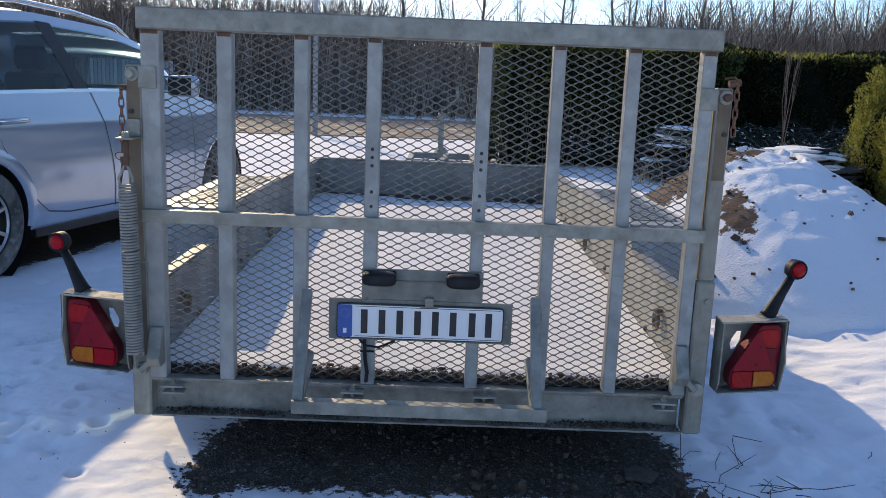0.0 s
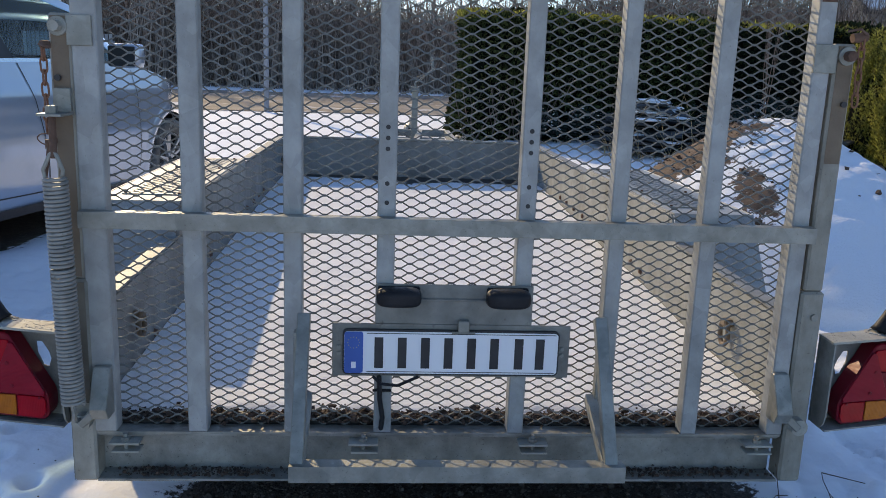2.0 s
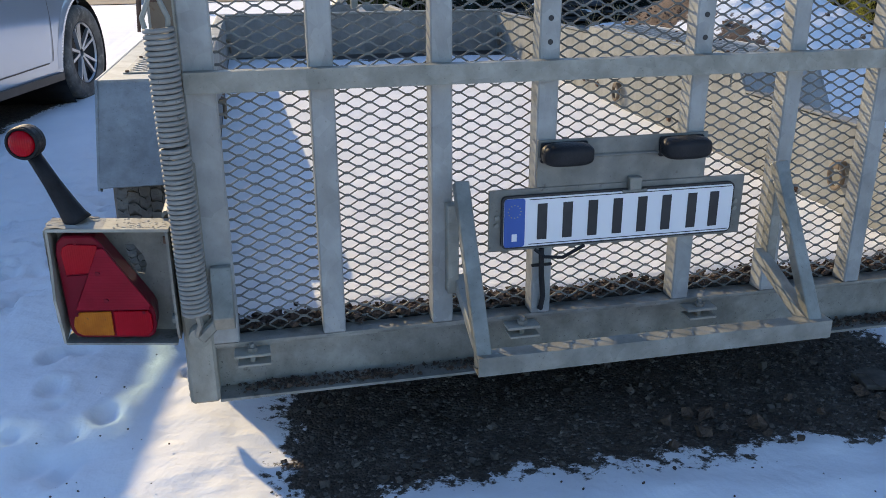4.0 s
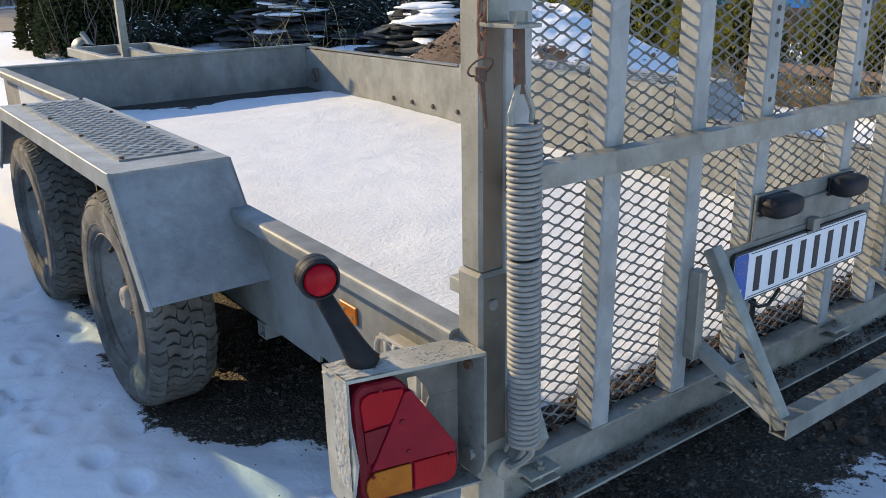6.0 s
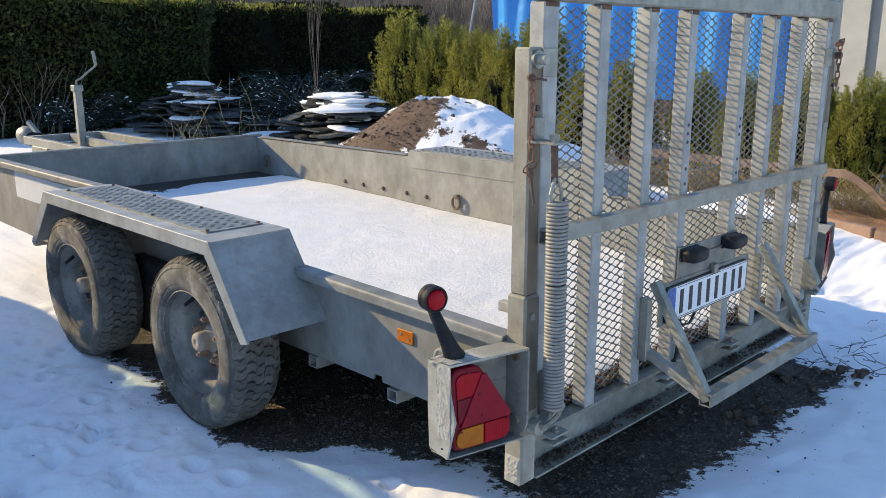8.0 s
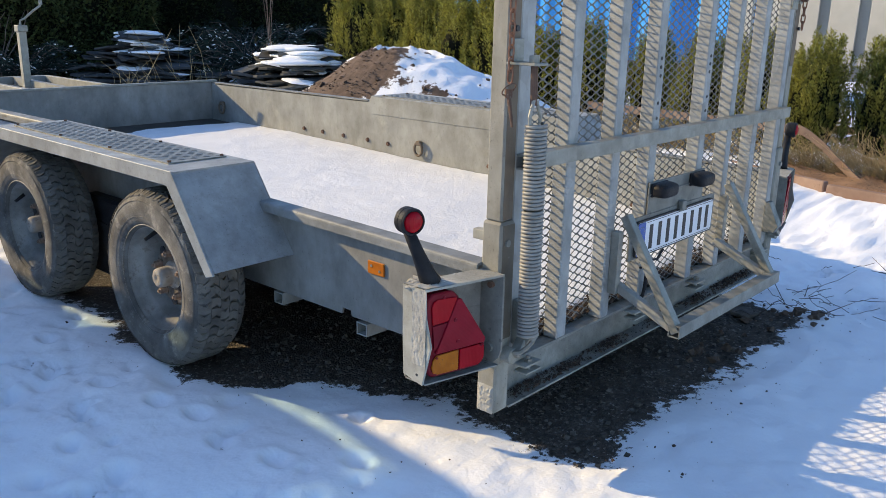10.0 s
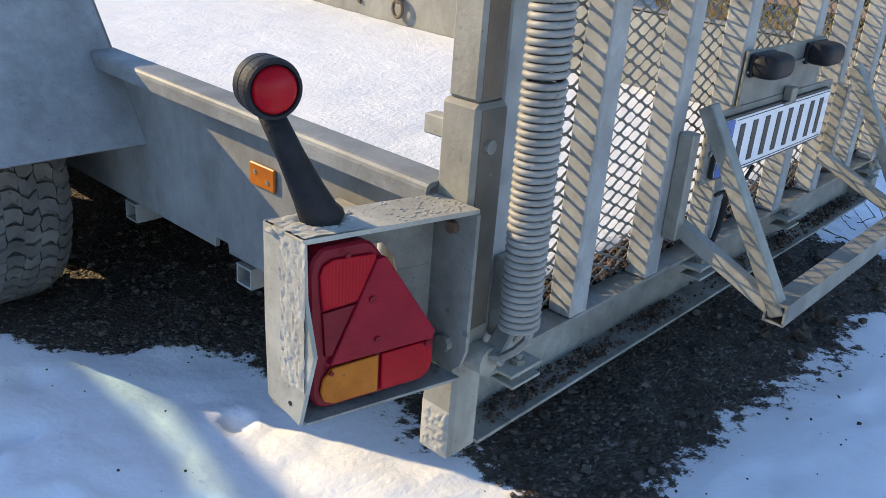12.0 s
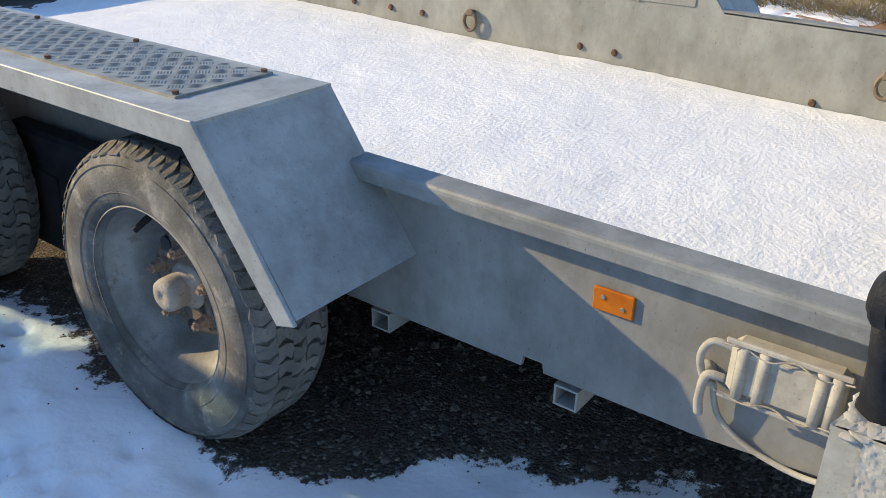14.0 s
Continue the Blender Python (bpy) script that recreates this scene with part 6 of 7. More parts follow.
# bare towards the sunny west flank, snow elsewhere
snow = 0.62 - 0.72 * np.clip(np.cos(ang - radians(166)), -0.5, 1) ** 3 + 0.55 * np.clip((rr_ - 0.62) * 1.6, -0.1, 1) + 0.35 * np.clip(np.cos(ang + radians(70)), 0, 1)
snow += 1.0 * np.exp(-((HX - 1.66) / 0.28) ** 2 - ((HY - 2.95) / 0.3) ** 2) - 0.8 * np.exp(-((HX - 1.93) / 0.12) ** 2 - ((HY - 2.72) / 0.4) ** 2)
hi_ = np.arange(HX.size).reshape(HX.shape)
HF = np.stack([hi_[:-1, :-1], hi_[1:, :-1], hi_[1:, 1:], hi_[:-1, 1:]], -1).reshape(-1, 4)
hme = raw("earth_mound", np.stack([HX, HY, HZ], -1).reshape(-1, 3).tolist(), HF.tolist(), heap_material(), True)
hat = hme.attributes.new("snow", "FLOAT", "POINT")
hat.data.foreach_set("value", snow.reshape(-1).astype(np.float32))
tagged(new("earth_mound", hme), "heap of brown soil half covered with snow", "soil heap")


def heap_z(x, y):
    i = int(np.clip(np.searchsorted(hx_, x), 0, len(hx_) - 1))
    j = int(np.clip(np.searchsorted(hy_, y), 0, len(hy_) - 1))
    return float(HZ[i, j])


def heap_bit(r):
    x, y = r.uniform(1.6, 3.2), r.uniform(1.9, 4.2)
    return (x, y, heap_z(x, y) + 0.005)


lumps("soil_clods", 80, heap_bit, lambda r: min(0.05, 0.005 + r.exponential(0.009)), SOIL, 51, "loose brown clods lying on the snowy heap", "soil clods")
lumps("soil_crumbs", 900, lambda r: (lambda x, y: (x, y, heap_z(x, y) + 0.004))(r.uniform(1.3, 2.3), r.uniform(3.3, 5.0)), lambda r: r.uniform(0.004, 0.012), SOIL, 52, "loose brown soil crumbs on the heap", "soil crumbs")


# ---- slate piles ----
def slab(rng, w, d, h):
    bm = bmesh.new()
    k = rng.randint(6, 9)
    pts = []
    for i in range(k):
        a = 2 * math.pi * i / k + rng.uniform(-0.2, 0.2)
        r = rng.uniform(0.82, 1.1)
        pts.append((w / 2 * r * math.cos(a), d / 2 * r * math.sin(a)))
    prism(bm, pts, "z", 0, h, 0.004)
    for v in bm.verts:
        v.co.z += 0.012 * math.sin(v.co.x * 9)
    return bm


rs = random.Random(3)
SLABS = []
for k in range(8):
    me = mesh_of(slab(rs, rs.uniform(0.42, 0.85), rs.uniform(0.32, 0.6), rs.uniform(0.018, 0.04)), "slab")
    me.materials.append(SLATE)
    SLABS.append(me)
CAPS = []
for k in range(4):
    bm = bmesh.new()
    sphere(bm, (0, 0, 0), 0.3, 1, 0.72, 0.085, 20, 8)
    for v in bm.verts:
        v.co += Vector((fbm(v.co.x * 5 + k, v.co.y * 5) * 0.07, fbm(v.co.y * 5, v.co.x * 5 - k) * 0.05, max(0, v.co.z) * 0.4))
    me = mesh_of(bm, "snow_cap", True)
    me.materials.append(SNOWC)
    CAPS.append(me)


def slate_pile(at, wide, deep, high, seed):
    r = random.Random(seed)
    pile = empty("slate_pile", "pile of dark slate slabs with snow lying on top", "slate pile", "slate piles", at=at)
    z = 0.03
    while z < high:
        f = 1 - 0.72 * (z / high) ** 1.3
        for _ in range(max(3, int(11 * f))):
            x, y = r.uniform(-0.5, 0.5) * wide * f, r.uniform(-0.5, 0.5) * deep * f
            sl = part("slab", r.choice(SLABS), None, pile)
            sl.matrix_local = pose(x, y, z + r.uniform(-0.015, 0.015), r.gauss(0, 6), r.gauss(0, 6), r.uniform(0, 360)) @ Matrix.Scale(r.uniform(0.7, 1.1), 4)
            if r.random() < (0.12 + (0.5 if seed == 5 else 0.6) * (z / high > 0.62)):
                c = part("snow_cap", r.choice(CAPS), None, pile)
                c.matrix_local = pose(x, y, z + 0.05, r.uniform(-5, 5), r.uniform(-5, 5), r.uniform(0, 360)) @ Matrix.Scale(r.uniform(0.6, 1.0) * (1.25 if seed == 6 else 1.0), 4)
        z += 0.033
    return pile


slate_pile((3.6, 9.65, 0.08), 1.35, 2.0, 0.66, 5)
slate_pile((4.35, 7.35, 0.08), 1.2, 1.75, 0.58, 6)
c = new("snow_drift", CAPS[0].copy())
c.matrix_world = pose(3.85, 8.35, 0.13, 0, 0, 20) @ Matrix.Diagonal((1.5, 1.7, 1.3, 1))
tagged(c, "white snow drift between the slate piles", "snow")


# ---- hedge, conifers, shrubs ----
def box_hedge(name, x0, x1, y0, y1, h, n, seed, label, leaf):
    rng = np.random.RandomState(seed)
    e = empty(name, label, "hedge", at=((x0 + x1) / 2, (y0 + y1) / 2, 0))
    w, d = x1 - x0, y1 - y0
    # near-black box standing in for the shaded depth behind the leaves
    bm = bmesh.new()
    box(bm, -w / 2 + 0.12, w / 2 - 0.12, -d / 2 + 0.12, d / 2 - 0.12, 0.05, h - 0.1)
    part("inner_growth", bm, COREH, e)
    areas = np.array([w * h, d * h, d * h, w * d * 0.9, w * h * 0.15])
    f = rng.choice(5, n, p=areas / areas.sum())
    u, v, t = rng.rand(n) - 0.5, rng.rand(n), rng.rand(n) - 0.5
    P, N = np.zeros((n, 3)), np.zeros((n, 3))
    for k, (ax) in enumerate(((0, -1, 0), (-1, 0, 0), (1, 0, 0), (0, 0, 1), (0, 1, 0))):
        q = f == k
        N[q] = ax
        if k in (0, 4):
            P[q] = np.stack([u[q] * w, np.full(q.sum(), ax[1] * d / 2), v[q] * h], -1)
        elif k in (1, 2):
            P[q] = np.stack([np.full(q.sum(), ax[0] * w / 2), t[q] * d, v[q] * h], -1)
        else:
            P[q] = np.stack([u[q] * w, t[q] * d, np.full(q.sum(), h)], -1)
    bulge = 0.09 * np.sin(P[:, 0] * 2.3 + P[:, 2] * 1.7) + 0.07 * np.sin(P[:, 0] * 5.1 + 2 * P[:, 2] + P[:, 1] * 3)
    P += N * (bulge - 0.1 * rng.rand(n) + 0.02)[:, None]
    D = N * 0.7 + rng.normal(size=(n, 3)) * 0.6 + np.array([0, 0, 0.35])
    # yellower leaves along the top put the sun's light there into colour
    k = n // 4
    Pt = np.stack([(rng.rand(k) - 0.5) * (w + 0.1), (rng.rand(k) - 0.5) * (d + 0.1), h + rng.uniform(-0.05, 0.075, k)], -1)
    Dt = rng.normal(size=(k, 3)) * 0.45 + np.array([0, 0, 0.8])
    part("top_growth", cards("top_growth", Pt, Dt, rng.uniform(0.05, 0.10, k), rng.uniform(0.02, 0.035, k), LEAFY, rng), None, e, "lighter yellow-green leaves painting the sunlit hedge top")
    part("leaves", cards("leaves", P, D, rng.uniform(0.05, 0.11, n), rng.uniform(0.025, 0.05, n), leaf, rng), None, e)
    return e


# far block gets the leaf toned for shade, near block the one toned lighter
box_hedge("clipped_hedge", 1.1, 10.6, 12.4, 13.9, 1.98, 42000, 61, "tall clipped dark evergreen hedge", LEAF_SHADED)
box_hedge("clipped_hedge", 1.0, 4.9, 11.55, 12.3, 1.95, 24000, 62, "clipped green hedge with bare stems at its foot", LEAF_LIT)
rh = np.random.RandomState(63)
segs = []
for _ in range(24):
    p = np.array([rh.uniform(1.05, 2.4), rh.uniform(11.40, 11.54), 0.05])
    d = np.array([rh.normal(0, 0.25), -0.04, 1.0])
    r = rh.uniform(0.006, 0.014)
    for _ in range(5):
        q = p + d * rh.uniform(0.12, 0.24)
        segs.append((p, q, r, r * 0.8))
        p, r, d = q, r * 0.8, d + np.array([rh.normal(0, 0.22), rh.normal(0.02, 0.05), 0])
tagged(new("hedge_stems", sticks("hedge_stems", segs, TWIG, 5)), "bare brown stems at the foot of the hedge", "stems", kind="stuff")
segs = []
for _ in range(44):
    p = np.array([rh.uniform(2.6, 3.9), rh.uniform(8.2, 9.0), 0.1])
    L = rh.uniform(0.2, 0.5) if _ > 5 else rh.uniform(0.85, 1.1)
    q = p + np.array([rh.normal(-0.1, 0.35), rh.normal(0, 0.25), 1.0]) * L * 0.55
    segs += [(p, q, 0.005, 0.0035), (q, q + (q - p) * 0.7 + np.array([rh.normal(0, 0.08), rh.normal(0, 0.08), -0.04]), 0.0035, 0.0015)]
tagged(new("dry_stalks", sticks("dry_stalks", segs, DRYG, 4)), "straw-coloured dry stalks in front of the slate", "stalks", kind="stuff")


def conifer_mesh(seed, shoots=210, needles=110):
    """An upright yew-like shrub of many rising needled shoots, about 1.1 m wide and 1.8 m high."""
    rng = np.random.RandomState(seed)
    P, D = [], []
    for _ in range(shoots):
        a = rng.uniform(0, 2 * math.pi)
        q = math.sqrt(rng.rand())
        top = (1.8 - 0.75 * q ** 2.2) * rng.uniform(0.80, 1.03)
        low = max(0.05, top - rng.uniform(0.35, 0.75)) if q < 0.75 else rng.uniform(0.05, 0.7)
        top = max(top, low + 0.3) if q < 0.75 else low + rng.uniform(0.3, 0.6)
        r0, r1 = 0.44 * q, 0.44 * q + rng.uniform(0.02, 0.13) * q
        t = rng.rand(needles) ** 0.85
        a2 = a + rng.normal(0, 0.05) * t
        wob = 0.018 * np.sin(t * 9 + a * 5)
        r = r0 + (r1 - r0) * t + wob
        spin = rng.uniform(0, 2 * math.pi, needles)
        side = 0.035 * (1.05 - t)
        P.append(np.stack([r * np.cos(a2) + side * np.cos(spin), r * np.sin(a2) + side * np.sin(spin), low + (top - low) * t], -1))
        D.append(np.stack([np.cos(spin) * 0.8 + 0.25 * math.cos(a), np.sin(spin) * 0.8 + 0.25 * math.sin(a), rng.uniform(0.45, 1.2, needles)], -1))
    P, D = np.concatenate(P), np.concatenate(D)
    return cards("sprays", P, D, rng.uniform(0.03, 0.06, len(P)), rng.uniform(0.008, 0.014, len(P)), LEAFY, rng)


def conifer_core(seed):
    # near-black body standing in for the shade between the shoots
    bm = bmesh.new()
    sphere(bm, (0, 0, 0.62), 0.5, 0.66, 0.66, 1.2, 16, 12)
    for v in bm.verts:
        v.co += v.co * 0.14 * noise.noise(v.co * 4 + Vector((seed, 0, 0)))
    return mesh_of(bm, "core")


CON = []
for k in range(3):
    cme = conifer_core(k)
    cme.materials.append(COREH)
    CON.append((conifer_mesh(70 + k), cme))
rc = random.Random(9)
spots = []
y = 6.95
while y > -1.6:
    spots.append((5.0 + (0.15 if y > 6.3 else 0) + rc.uniform(-0.15, 0.15) - (0.35 if y < 2 else 0), y, (0.98 if y > 6.4 else 0.9 if y > 4.4 else 0.6 if y > 1.6 else 0.62) * rc.uniform(0.9, 1.07)))
    y -= rc.uniform(0.52, 0.68) if y > 2 else rc.uniform(0.45, 0.62)
for x, y, sc in spots:
    k = rc.randrange(3)
    t = empty("conifer_shrub", "sunlit yellow-green upright conifer shrub", "shrub", "row of conifer shrubs", at=(x, y, 0.06))
    t.matrix_basis = pose(x, y, 0.06, rc.uniform(-4, 4), rc.uniform(-4, 4), rc.uniform(0, 360)) @ Matrix.Scale(sc, 4)
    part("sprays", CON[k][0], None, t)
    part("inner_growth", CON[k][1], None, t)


def juniper(at, w, h, seed, snowy):
    rng = np.random.RandomState(seed)
    e = empty("juniper_shrub", "low spreading blue-green juniper dusted with snow", "shrub", "junipers", at=at)
    P, D, S, SD, segs = [], [], [], [], []
    for _ in range(34):
        a, L = rng.uniform(0, 2 * math.pi), rng.uniform(0.45, 1.0) * w
        rise = rng.uniform(0.25, 1.0) * h
        m = 70
        t = rng.uniform(0.08, 1, m)
        arc = np.stack([math.cos(a) * L * t, math.sin(a) * L * t, rise * np.sin(t * 2.2) / 0.95], -1)
        j = rng.normal(0, 0.05, (m, 3)) * (1.2 - t)[:, None]
        P.append(arc + j)
        D.append(np.stack([math.cos(a) + rng.normal(0, 0.6, m), math.sin(a) + rng.normal(0, 0.6, m), rng.normal(0.1, 0.4, m)], -1))
        q = rng.rand(m) < snowy * 0.6
        S.append((arc + j)[q] + np.array([0, 0, 0.018]))
        SD.append(D[-1][q])
        ts = np.linspace(0, 1, 6)
        cpt = np.stack([math.cos(a) * L * ts, math.sin(a) * L * ts, rise * np.sin(ts * 2.2) / 0.95], -1)
        segs += [(cpt[i], cpt[i + 1], 0.012 * (1 - ts[i]) + 0.003, 0.012 * (1 - ts[i + 1]) + 0.002) for i in range(5)]
    P, D, S, SD = (np.concatenate(v) for v in (P, D, S, SD))
    part("sprays", cards("sprays", P, D, rng.uniform(0.06, 0.13, len(P)), rng.uniform(0.015, 0.03, len(P)), LEAFJ, rng), None, e)
    part("branch", sticks("branch", segs, TWIG), None, e)
    tagged(part("snow_dusting", cards("snow", S, SD, rng.uniform(0.04, 0.08, len(S)), rng.uniform(0.012, 0.028, len(S)), SNOWC, rng, 0.05), None, e), kind="stuff")


juniper((5.3, 9.9, 0.1), 1.5, 0.75, 81, 0.10)
juniper((4.75, 8.75, 0.1), 1.0, 0.6, 82, 0.2)
juniper((5.9, 8.2, 0.1), 1.3, 0.55, 83, 0.25)
juniper((6.2, 10.6, 0.1), 1.4, 0.8, 84, 0.08)
juniper((2.6, 11.3, 0.1), 0.9, 0.5, 85, 0.18)


# ---- bare trees ----
def branch(segs, p, d, L, r, depth, rng, spread=0.55):
    n = 3 if depth > 1 else 2
    for i in range(n):
        q = p + d * (L / n)
        segs[0 if r > 0.02 else 1].append((tuple(p), tuple(q), r, r * 0.8))
        p, r = q, r * 0.8
        d = (d + Vector((rng.gauss(0, 0.09), rng.gauss(0, 0.09), rng.gauss(0.03, 0.05)))).normalized()
        if depth > 0 and (i or depth < 3):
            for _ in range(2 if depth > 1 else 3):
                a = rng.uniform(0, 2 * math.pi)
                s_ = d.orthogonal().normalized()
                s_ = (Matrix.Rotation(a, 3, d) @ s_)
                nd = (d * (1 - spread * 0.5) + s_ * spread * rng.uniform(0.7, 1.2) + Vector((0, 0, 0.18))).normalized()
                branch(segs, p, nd, L * rng.uniform(0.42, 0.62), r * 0.5, depth - 1, rng, spread)
    if depth > 0:
        branch(segs, p, d, L * 0.6, r * 0.8, depth - 1, rng, spread)


def bare_tree(seed, high):
    """A slender birch-like tree: one leading stem, rising side boughs, fine twigs."""
    rng = random.Random(seed)
    big, fine = [], []
    p, n = Vector((0, 0, -0.1)), 12
    d = Vector((0, 0, 1))
    for i in range(n):
        f = i / n
        q = p + d * high / n
        r0, r1 = high * 0.0085 * (1 - f) + 0.008, high * 0.0085 * (1 - f - 1 / n) + 0.008
        big.append((tuple(p), tuple(q), r0, r1))
        if f > 0.18:
            for _ in range(3):
                a = rng.uniform(0, 2 * math.pi)
                L = high * (0.06 + 0.24 * (1 - f)) * rng.uniform(0.6, 1.1)
                bd = Vector((math.cos(a), math.sin(a), rng.uniform(0.7, 1.5))).normalized()
                bp_ = p + (q - p) * rng.random()
                br = r1 * 0.42
                for k in range(4):
                    bq = bp_ + bd * L / 4
                    (big if br > 0.022 else fine).append((tuple(bp_), tuple(bq), br, br * 0.72))
                    bp_, br = bq, br * 0.72
                    bd = (bd + Vector((rng.gauss(0, 0.16), rng.gauss(0, 0.16), rng.gauss(0.02, 0.1)))).normalized()
                    for _ in range(3):
                        td = (bd + Vector((rng.gauss(0, 0.55), rng.gauss(0, 0.55), rng.gauss(0.1, 0.4)))).normalized()
                        tq = bp_ + td * L * rng.uniform(0.16, 0.34)
                        fine.append((tuple(bp_), tuple(tq), br * 0.55 + 0.002, 0.003))
                        for _ in range(2):
                            ud = (td + Vector((rng.gauss(0, 0.5), rng.gauss(0, 0.5), rng.gauss(-0.05, 0.35)))).normalized()
                            fine.append((tuple(tq), tuple(tq + ud * L * rng.uniform(0.08, 0.2)), 0.004, 0.002))
        p = q
        d = (d + Vector((rng.gauss(0, 0.05), rng.gauss(0, 0.05), 0))).normalized()
    return sticks("trunk", big, BARK, 6), sticks("crown", fine, TWIG, 3)


TREES = [bare_tree(90 + k, h) for k, h in enumerate((11, 13, 9, 12))]
rt = random.Random(12)
for i in range(96):
    x = -46 + i * 1.0 + rt.uniform(-0.7, 0.7)
    y = rt.uniform(33, 47) + (3 if x > 6 else 0)
    sc = rt.uniform(0.6, 1.05)
    t = empty("bare_tree", "leafless slender tree at the edge of a wood", "tree", "bare trees")
    t.matrix_basis = pose(x, y, 0, 0, 0, rt.uniform(0, 360)) @ Matrix.Scale(sc, 4)
    k = rt.randrange(4)
    part("trunk", TREES[k][0], None, t)
    part("crown", TREES[k][1], None, t)
rb = np.random.RandomState(17)
segs = []
for _ in range(24000):
    x = rb.uniform(-45, 42)
    y = rb.uniform(32, 44)
    h = rb.uniform(1.0, 6.5) ** 0.95 * (1.0 if x < -3 else 0.78 if x < 9 else 1.0)
    b0 = np.array([x, y, 0.0])
    m0 = b0 + [rb.normal(0, 0.12) * h, rb.normal(0, 0.1) * h, h * 0.55]
    t0 = m0 + [rb.normal(0, 0.16) * h, rb.normal(0, 0.1) * h, h * 0.45]
    r = 0.006 + 0.0042 * h
    segs += [(b0, m0, r, r * 0.7), (m0, t0, r * 0.7, r * 0.25)]
    if rb.rand() < 0.7:
        segs.append((m0, m0 + [rb.normal(0, 0.3) * h, rb.normal(0, 0.2) * h, h * 0.3], r * 0.5, r * 0.2))
for _ in range(9000):
    x, y = rb.uniform(-60, 70), rb.uniform(46, 64)
    h = rb.uniform(2.5, 7.0) if x < 0 else rb.uniform(2.0, 5.6) if x < 14 else rb.uniform(3.2, 7.6)
    b0 = np.array([x, y, 0.0])
    m0 = b0 + [rb.normal(0, 0.1) * h, 0, h * 0.55]
    segs += [(b0, m0, 0.045, 0.03), (m0, m0 + [rb.normal(0, 0.14) * h, 0, h * 0.45], 0.03, 0.008), (m0, m0 + [rb.normal(0, 0.3) * h, 0, h * 0.33], 0.018, 0.006)]
tagged(new("brushwood", sticks("brushwood", segs, GREYBRUSH, 3)), "dense leafless brown brushwood at the edge of a wood", "brushwood", kind="stuff")

# sapling with several stems
rng_s = random.Random(8)
segs = ([], [])
sap = empty("sapling", "thin leafless sapling with several upright stems", "sapling", at=(4.33, 7.9, 0.1))
branch(segs, Vector((0, 0, 0)), Vector((0, 0, 1)), 0.62, 0.011, 0, rng_s)
for a in range(5):
    d = Vector((0.10 * math.cos(a * 1.25), 0.10 * math.sin(a * 1.25), 1)).normalized()
    branch(segs, Vector((0, 0, 0.45 + 0.07 * a)), d, rng_s.uniform(0.9, 1.25), 0.0048, 1, rng_s, 0.14)
part("stem", sticks("stem", segs[0] + segs[1], TWIG, 5), None, sap)


# ---- garden edge on the sunny side: edging, dry grass, fence, tarpaulin ----
def ribbon(path, h, t):
    """An upright strip along a path of (x, y, z of its top)."""
    V, Fq = [], []
    n = len(path)
    for i, (x, y, z) in enumerate(path):
        a, b_ = Vector(path[max(0, i - 1)]), Vector(path[min(n - 1, i + 1)])
        d = (b_ - a)
        nn = Vector((-d.y, d.x, 0)).normalized() * t / 2
        V += [(x + nn.x, y + nn.y, z), (x - nn.x, y - nn.y, z), (x - nn.x, y - nn.y, z - h), (x + nn.x, y + nn.y, z - h)]
    for i in range(n - 1):
        for k in range(4):
            Fq.append((4 * i + k, 4 * i + (k + 1) % 4, 4 * i + 4 + (k + 1) % 4, 4 * i + 4 + k))
    return V, Fq


strip = smooth_path([(3.62, 2.6, 0.46), (3.6, 1.6, 0.45), (3.6, 0.98, 0.44), (3.6, 0.83, 0.436), (3.6, 0.68, 0.35), (3.58, 0.53, 0.235), (3.5, 0.26, 0.085), (3.4, -0.2, 0.06)])
tagged(new("edging_strip", raw("strip", *ribbon(strip, 0.06, 0.012), CORTEN)), "bent rust-brown lawn edging strip lying against the shrubs", "garden edging")
scroll = smooth_path([(3.16, 3.62, 0.62), (3.2, 3.6, 0.6), (3.22, 3.6, 0.5), (3.16, 3.6, 0.42), (3.3, 3.6, 0.34), (3.6, 3.55, 0.32)])
sv = []
for x, y, z in scroll:
    sv += [(x, y - 0.08, z), (x, y + 0.08, z), (x + 0.012, y + 0.08, z), (x + 0.012, y - 0.08, z)]
sf = [(4 * i + k, 4 * i + (k + 1) % 4, 4 * i + 4 + (k + 1) % 4, 4 * i + 4 + k) for i in range(len(scroll) - 1) for k in range(4)]
tagged(new("curled_edging", raw("scroll", sv, sf, CORTEN, True)), "curled end of rust-brown edging beyond the heap", "garden edging")
bm = bmesh.new()
beam(bm, (3.75, 1.7, 0.07), (3.22, 0.5, 0.075), 0.05, 0.13, 0.006)
tagged(part("timber_edging", bm, TIMBER), "weathered red-brown timber bed edging", "timber edging", "timber edging")
bm = bmesh.new()
beam(bm, (3.2, 0.48, 0.07), (2.98, -1.2, 0.06), 0.05, 0.12, 0.006)
tagged(part("timber_edging", bm, TIMBER), "weathered red-brown timber bed edging", "timber edging", "timber edging")
px_, py_ = np.linspace(3.2, 6.6, 80), np.linspace(-1.6, 3.4, 110)
PX, PY = np.meshgrid(px_, py_, indexing="ij")
lo_ = np.interp(PY, [-1.6, 0.5, 1.7, 3.4], [3.02, 3.24, 3.78, 3.95])
PX = lo_ + (PX - 3.2) / 3.4 * (6.6 - lo_)
PZ = 0.115 + 0.05 * grid_noise(PX, PY, 2.2, 71) + 0.03 * grid_noise(PX, PY, 9, 72) - 0.05 * np.clip(1 - (PX - lo_) / 0.1, 0, 1)
pi_ = np.arange(PX.size).reshape(PX.shape)
